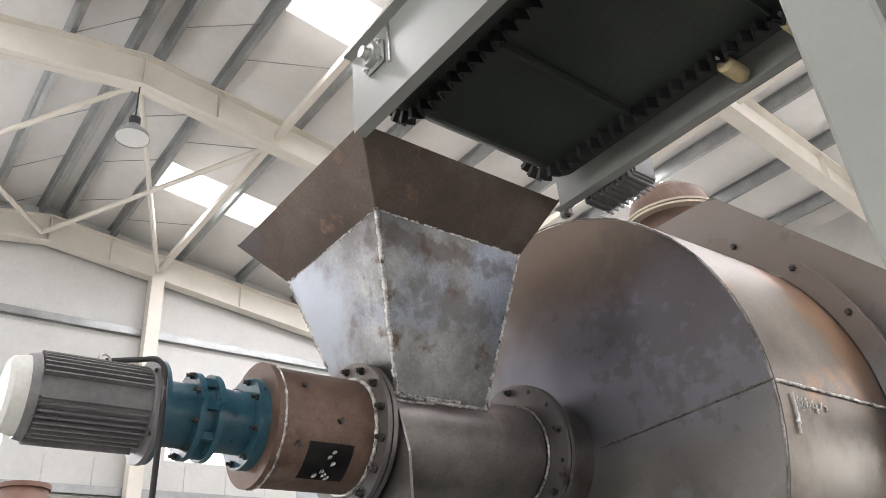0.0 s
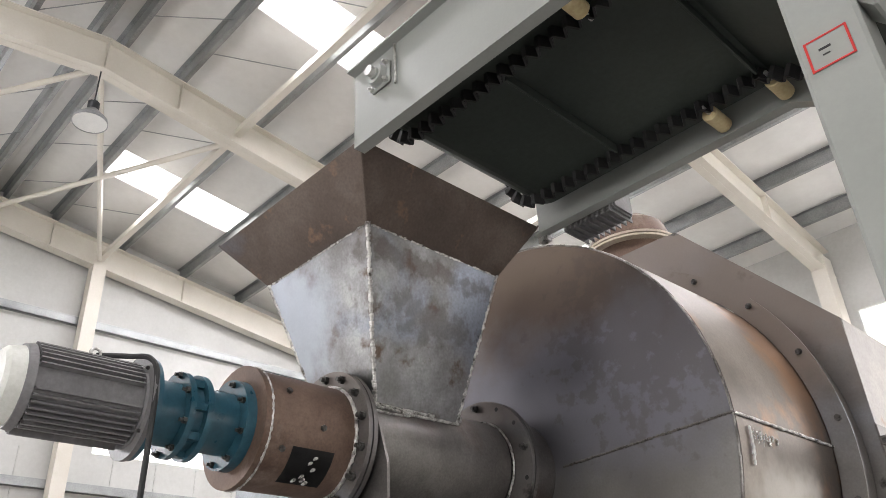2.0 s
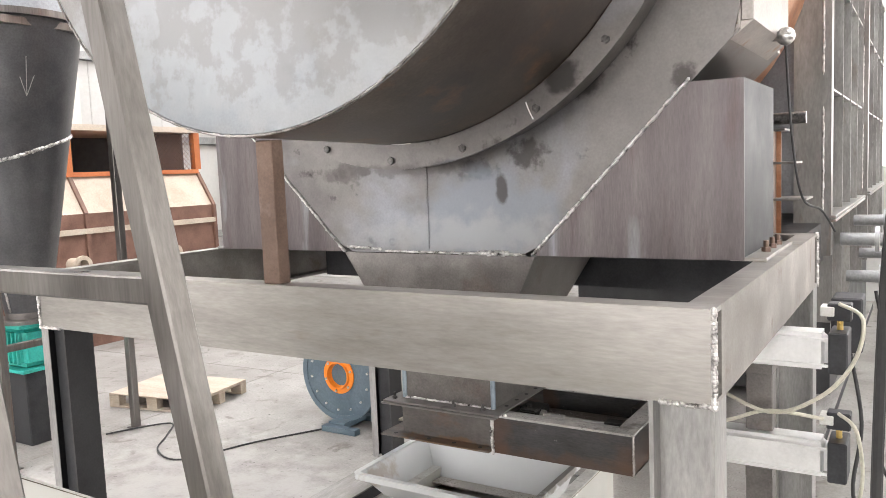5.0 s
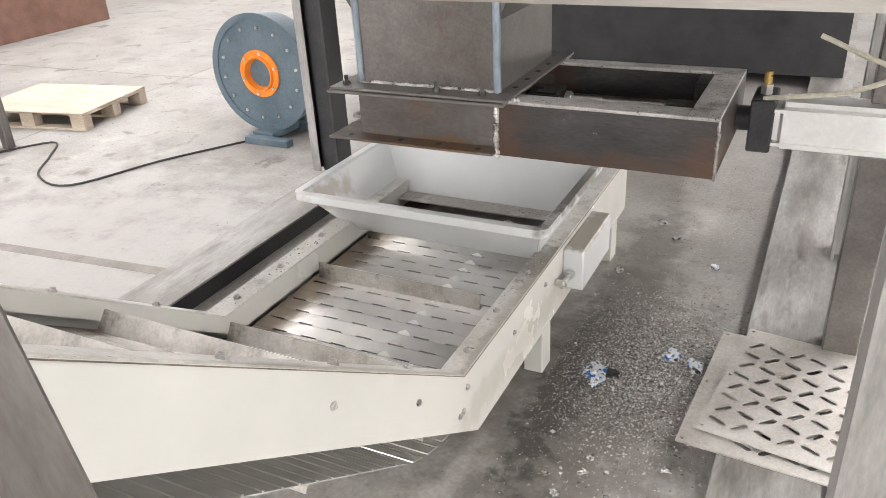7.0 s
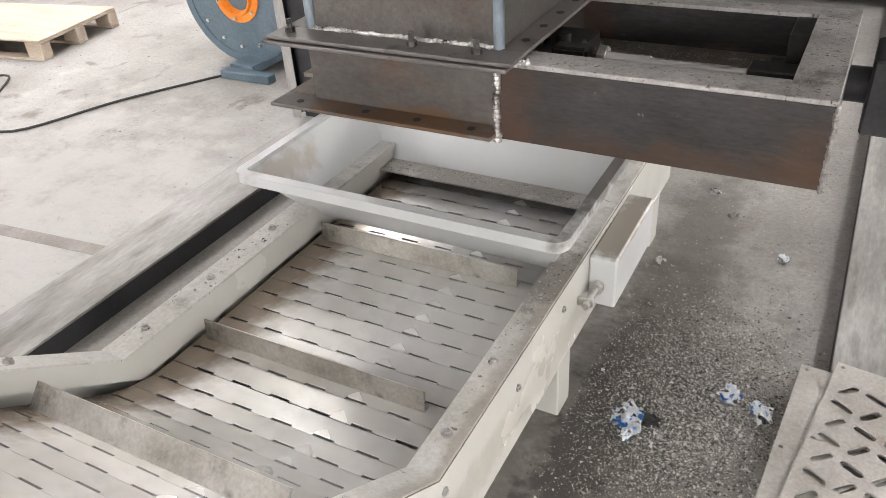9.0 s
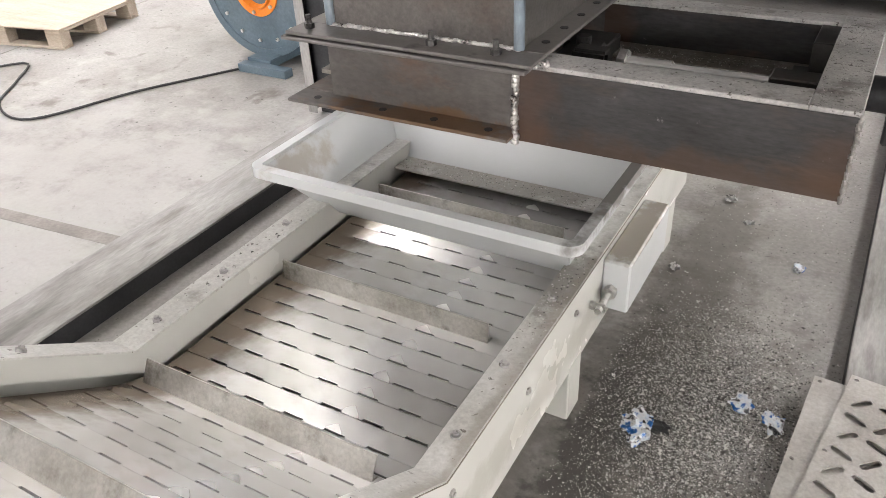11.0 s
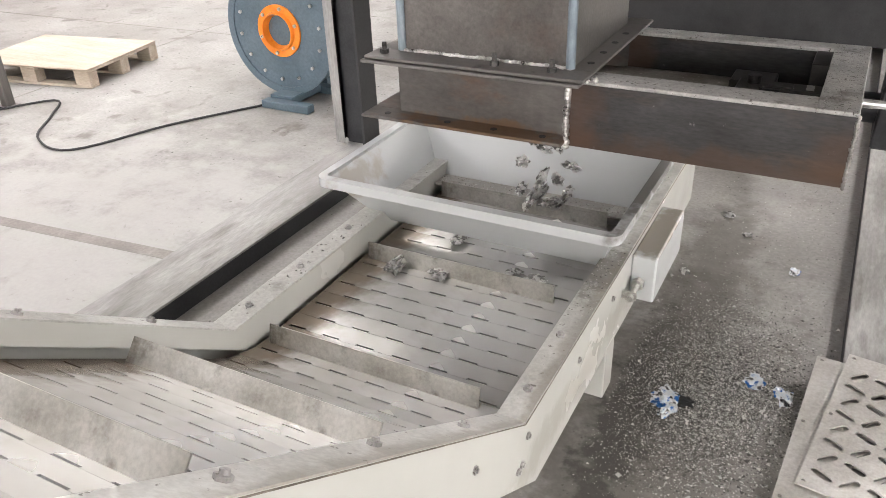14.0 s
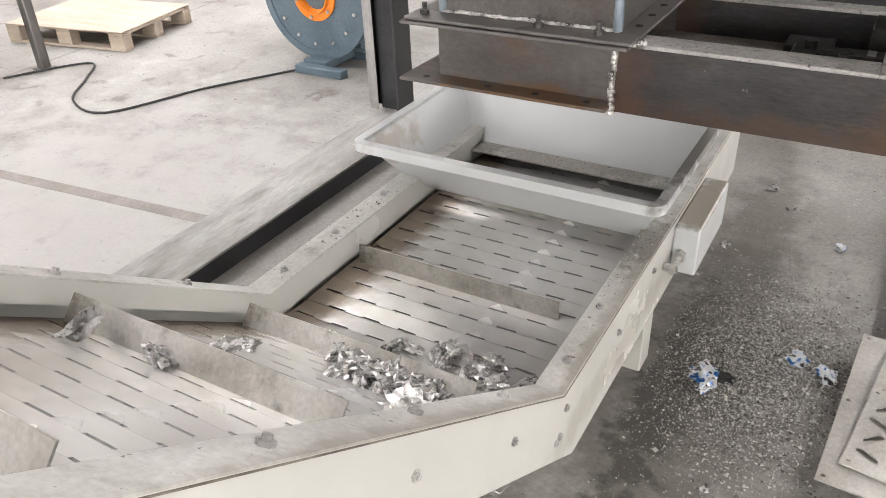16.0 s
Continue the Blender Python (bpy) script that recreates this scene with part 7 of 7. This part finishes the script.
# ---- slotted plates, scraps and grit on the floor ----
def slotted_plate(name, m, w, h, label, skip=0):
    """A steel plate with slanted slots cut through it, in a herringbone pattern."""
    bm = bmesh.new()
    def ring(pts):
        vs = [bm.verts.new((x, y, 0)) for x, y in pts]
        return [bm.edges.new((vs[k], vs[(k + 1) % len(vs)])) for k in range(len(vs))]
    es = ring([(0, 0), (w, 0), (w, h), (0, h)])
    nx, ny = int((w - 0.05) / 0.075), int((h - 0.08) / 0.075)
    for i in range(skip, nx):
        for j in range(ny):
            cx, cy = 0.055 + 0.075 * i, 0.07 + 0.075 * j
            a = radians(50 if (i + j) % 2 else -25)
            L, r = 0.022, 0.0115
            pts = []
            for e, s0 in ((1, -90), (-1, 90)):
                for k in range(4):
                    b = a + radians(s0 + 60 * k)
                    pts.append((cx + e * L * math.cos(a) + r * math.cos(b), cy + e * L * math.sin(a) + r * math.sin(b)))
            es += ring(pts)
    for cx, cy in ((0.018, 0.02), (w - 0.018, 0.02), (0.018, h - 0.02), (w - 0.018, h - 0.02), (0.018, h / 2)):
        es += ring([(cx + 0.007 * math.cos(k), cy + 0.007 * math.sin(k)) for k in [2 * math.pi * q / 8 for q in range(8)]])
    bmesh.ops.triangle_fill(bm, use_beauty=True, edges=es)
    bmesh.ops.recalc_face_normals(bm, faces=bm.faces[:])
    bmesh.ops.solidify(bm, geom=bm.faces[:], thickness=0.006)
    bmesh.ops.transform(bm, matrix=m, verts=bm.verts[:])
    return solid(name, bm, M_CLEANSTEEL, label, "steel plate", "slotted plates")


M_CLEANSTEEL = surf("pale_bare_plate", [(0.3, (0.44, 0.42, 0.385)), (0.5, (0.56, 0.54, 0.505)), (0.7, (0.66, 0.645, 0.61))], 5, 6, (0.4, 0.6), 0.4, 0.05, 90, spots=(0.30, 0.22, 0.15), spot_scale=9, spot_at=(0.64, 0.78))
slotted_plate("slotted_plate", pose(-1.035, 5.00, 0.107, 0, 0, -4), 0.66, 0.745, "pale slotted steel plate under another one", 2)
slotted_plate("slotted_plate", pose(-0.985, 5.075, 0.122, 0, 0, -8), 0.68, 0.71, "pale slotted steel plate lying on the rail")


def build_litter():
    rng = random.Random(77)
    for k, (x, y, r, blue) in enumerate(((-1.159, 5.611, 0.042, True), (-1.06, 5.57, 0.045, True), (-1.119, 6.461, 0.034, True), (-1.416, 5.394, 0.05, True), (-1.40, 5.33, 0.035, True), (-1.548, 6.265, 0.026, False), (-1.36, 6.72, 0.02, False), (-1.42, 4.78, 0.016, False), (-1.30, 4.90, 0.018, False), (-1.30, 4.83, 0.016, False), (-1.36, 4.70, 0.02, False), (-1.47, 6.9, 0.03, False), (-1.20, 4.75, 0.012, False), (-1.05, 4.95, 0.018, False))):
        ob = tagged(new("floor_scrap", foil_mesh(300 + k, r * 0.72, M_FOILBLUE if blue else M_FOIL)), "crumpled blue and silver wrapper on the dirty floor" if blue else "small crumpled foil scrap on the dirty floor", "wrapper" if blue else "foil scrap", "scraps on the floor")
        ob.matrix_world = pose(x, y, 0.0045, 0, 0, rng.uniform(0, 360))
    ob = tagged(new("dark_scrap", foil_mesh(340, 0.03, M_RUBBER)), "dark charred scrap on the dirty floor", "scrap", "scraps on the floor")
    ob.matrix_world = pose(-1.375, 5.405, 0.0045)
    # grit: small chips strewn over the strip
    verts, faces = [], []
    def chip(x, y, z, s):
        a = rng.uniform(0, 6.28)
        n = len(verts)
        for k in range(3):
            b = a + 2.094 * k + rng.uniform(-0.3, 0.3)
            verts.append((x + s * math.cos(b), y + s * math.sin(b), z))
        verts.append((x + rng.uniform(-0.3, 0.3) * s, y + rng.uniform(-0.3, 0.3) * s, z + s * rng.uniform(0.4, 1.0)))
        faces.extend(((n, n + 1, n + 3), (n + 1, n + 2, n + 3), (n + 2, n, n + 3)))
    for k in range(42000):
        x, y = rng.gauss(-1.29, 0.15), rng.gauss(5.55, 0.27)
        if -1.60 < x < -0.91 and 4.4 < y < 7.5:
            chip(x, y, 0.004, rng.choice((0.001, 0.001, 0.0012, 0.0014, 0.0014, 0.0016, 0.002, 0.0022, 0.003)) * rng.uniform(0.6, 1.5))
    for k in range(2500):
        x, y = rng.uniform(-1.6, -0.91), rng.uniform(4.4, 8.0)
        chip(x, y, 0.004, rng.uniform(0.001, 0.004))
    for k in range(5200):
        x, y = rng.gauss(-1.24, 0.15), rng.gauss(5.52, 0.24)
        if -1.60 < x < -0.91 and 4.4 < y < 7.5:
            chip(x, y, 0.004, rng.uniform(0.0025, 0.006))
    for k in range(260):
        x, y = rng.gauss(-1.25, 0.17), rng.gauss(5.45, 0.33)
        if -1.60 < x < -0.91 and 4.4 < y < 7.5:
            chip(x, y, 0.004, rng.uniform(0.006, 0.011))
    me = bpy.data.meshes.new("grit")
    me.from_pydata(verts, [], faces)
    me.materials.append(M_GRITCHIP)
    tagged(new("grit", me), "pale grit and flakes strewn on the floor", "grit", kind="stuff")
    # flakes on the tray shelf, conveyor flange and rail
    verts2, faces2 = [], []
    def chip2(x, y, z, s):
        a = rng.uniform(0, 6.28)
        n = len(verts2)
        for k in range(3):
            b = a + 2.094 * k
            verts2.append((x + s * math.cos(b), y + s * math.sin(b), z))
        verts2.append((x, y, z + s * rng.uniform(0.4, 0.9)))
        faces2.extend(((n, n + 1, n + 3), (n + 1, n + 2, n + 3), (n + 2, n, n + 3)))
    for k in range(500):
        chip2(rng.uniform(-2.55, -1.75), rng.uniform(5.87, 5.955), 0.431, rng.uniform(0.001, 0.0035))
    for k in range(160):
        chip2(rng.uniform(-1.695, -1.628), rng.gauss(5.32, 0.12), TOPZ, rng.uniform(0.001, 0.004))
    for k in range(40):
        chip2(rng.uniform(-2.63, -2.56), rng.uniform(4.65, 5.3), TOPZ, rng.uniform(0.002, 0.007))
    for k in range(1200):
        chip2(rng.uniform(-1.135, -1.045), rng.uniform(5.31, 5.93), 1.137, rng.uniform(0.0005, 0.0018))
    for k in range(500):
        chip2(rng.uniform(-1.75, -1.17), rng.gauss(5.87, 0.02), 0.998, rng.uniform(0.001, 0.003))
    me = bpy.data.meshes.new("dust_flakes")
    me.from_pydata(verts2, [], faces2)
    me.materials.append(M_GRITCHIP)
    tagged(new("dust_flakes", me), "pale flakes scattered on the machine's ledges", "flakes", kind="stuff")


def island_grit():
    m = surf("grit_chips", [(0.4, (0.2, 0.19, 0.175)), (0.6, (0.4, 0.39, 0.36))], 20, 3, (0.5, 0.8), 0.0, 0.0)
    nt = m.node_tree
    geo, ramp = nt.nodes.new("ShaderNodeNewGeometry"), nt.nodes.new("ShaderNodeValToRGB")
    ramp.color_ramp.elements[0].color, ramp.color_ramp.elements[1].color = (0.07, 0.066, 0.06, 1), (0.72, 0.70, 0.66, 1)
    ramp.color_ramp.elements[0].position, ramp.color_ramp.elements[1].position = 0.25, 1.0
    nt.links.new(geo.outputs["Random Per Island"], ramp.inputs[0])
    nt.links.new(ramp.outputs[0], nt.nodes["Principled BSDF"].inputs["Base Color"])
    return m


M_GRITCHIP = island_grit()
build_litter()
for k, (xa, ya, xb, yb, w) in enumerate(((-9.5, 4.9, -3.66, 5.45, 0.075), (-6.62, 5.2, -6.86, 12.0, 0.012), (-12.0, 8.6, -3.7, 8.95, 0.014))):
    solid(f"floor_joint_{k + 1}", bar(bmesh.new(), (xa, ya, 0.0), (xb, yb, 0.0), w, 0.004), M_JOINT, "dark joint line in the concrete floor", "floor joint", kind="structure")


motions()
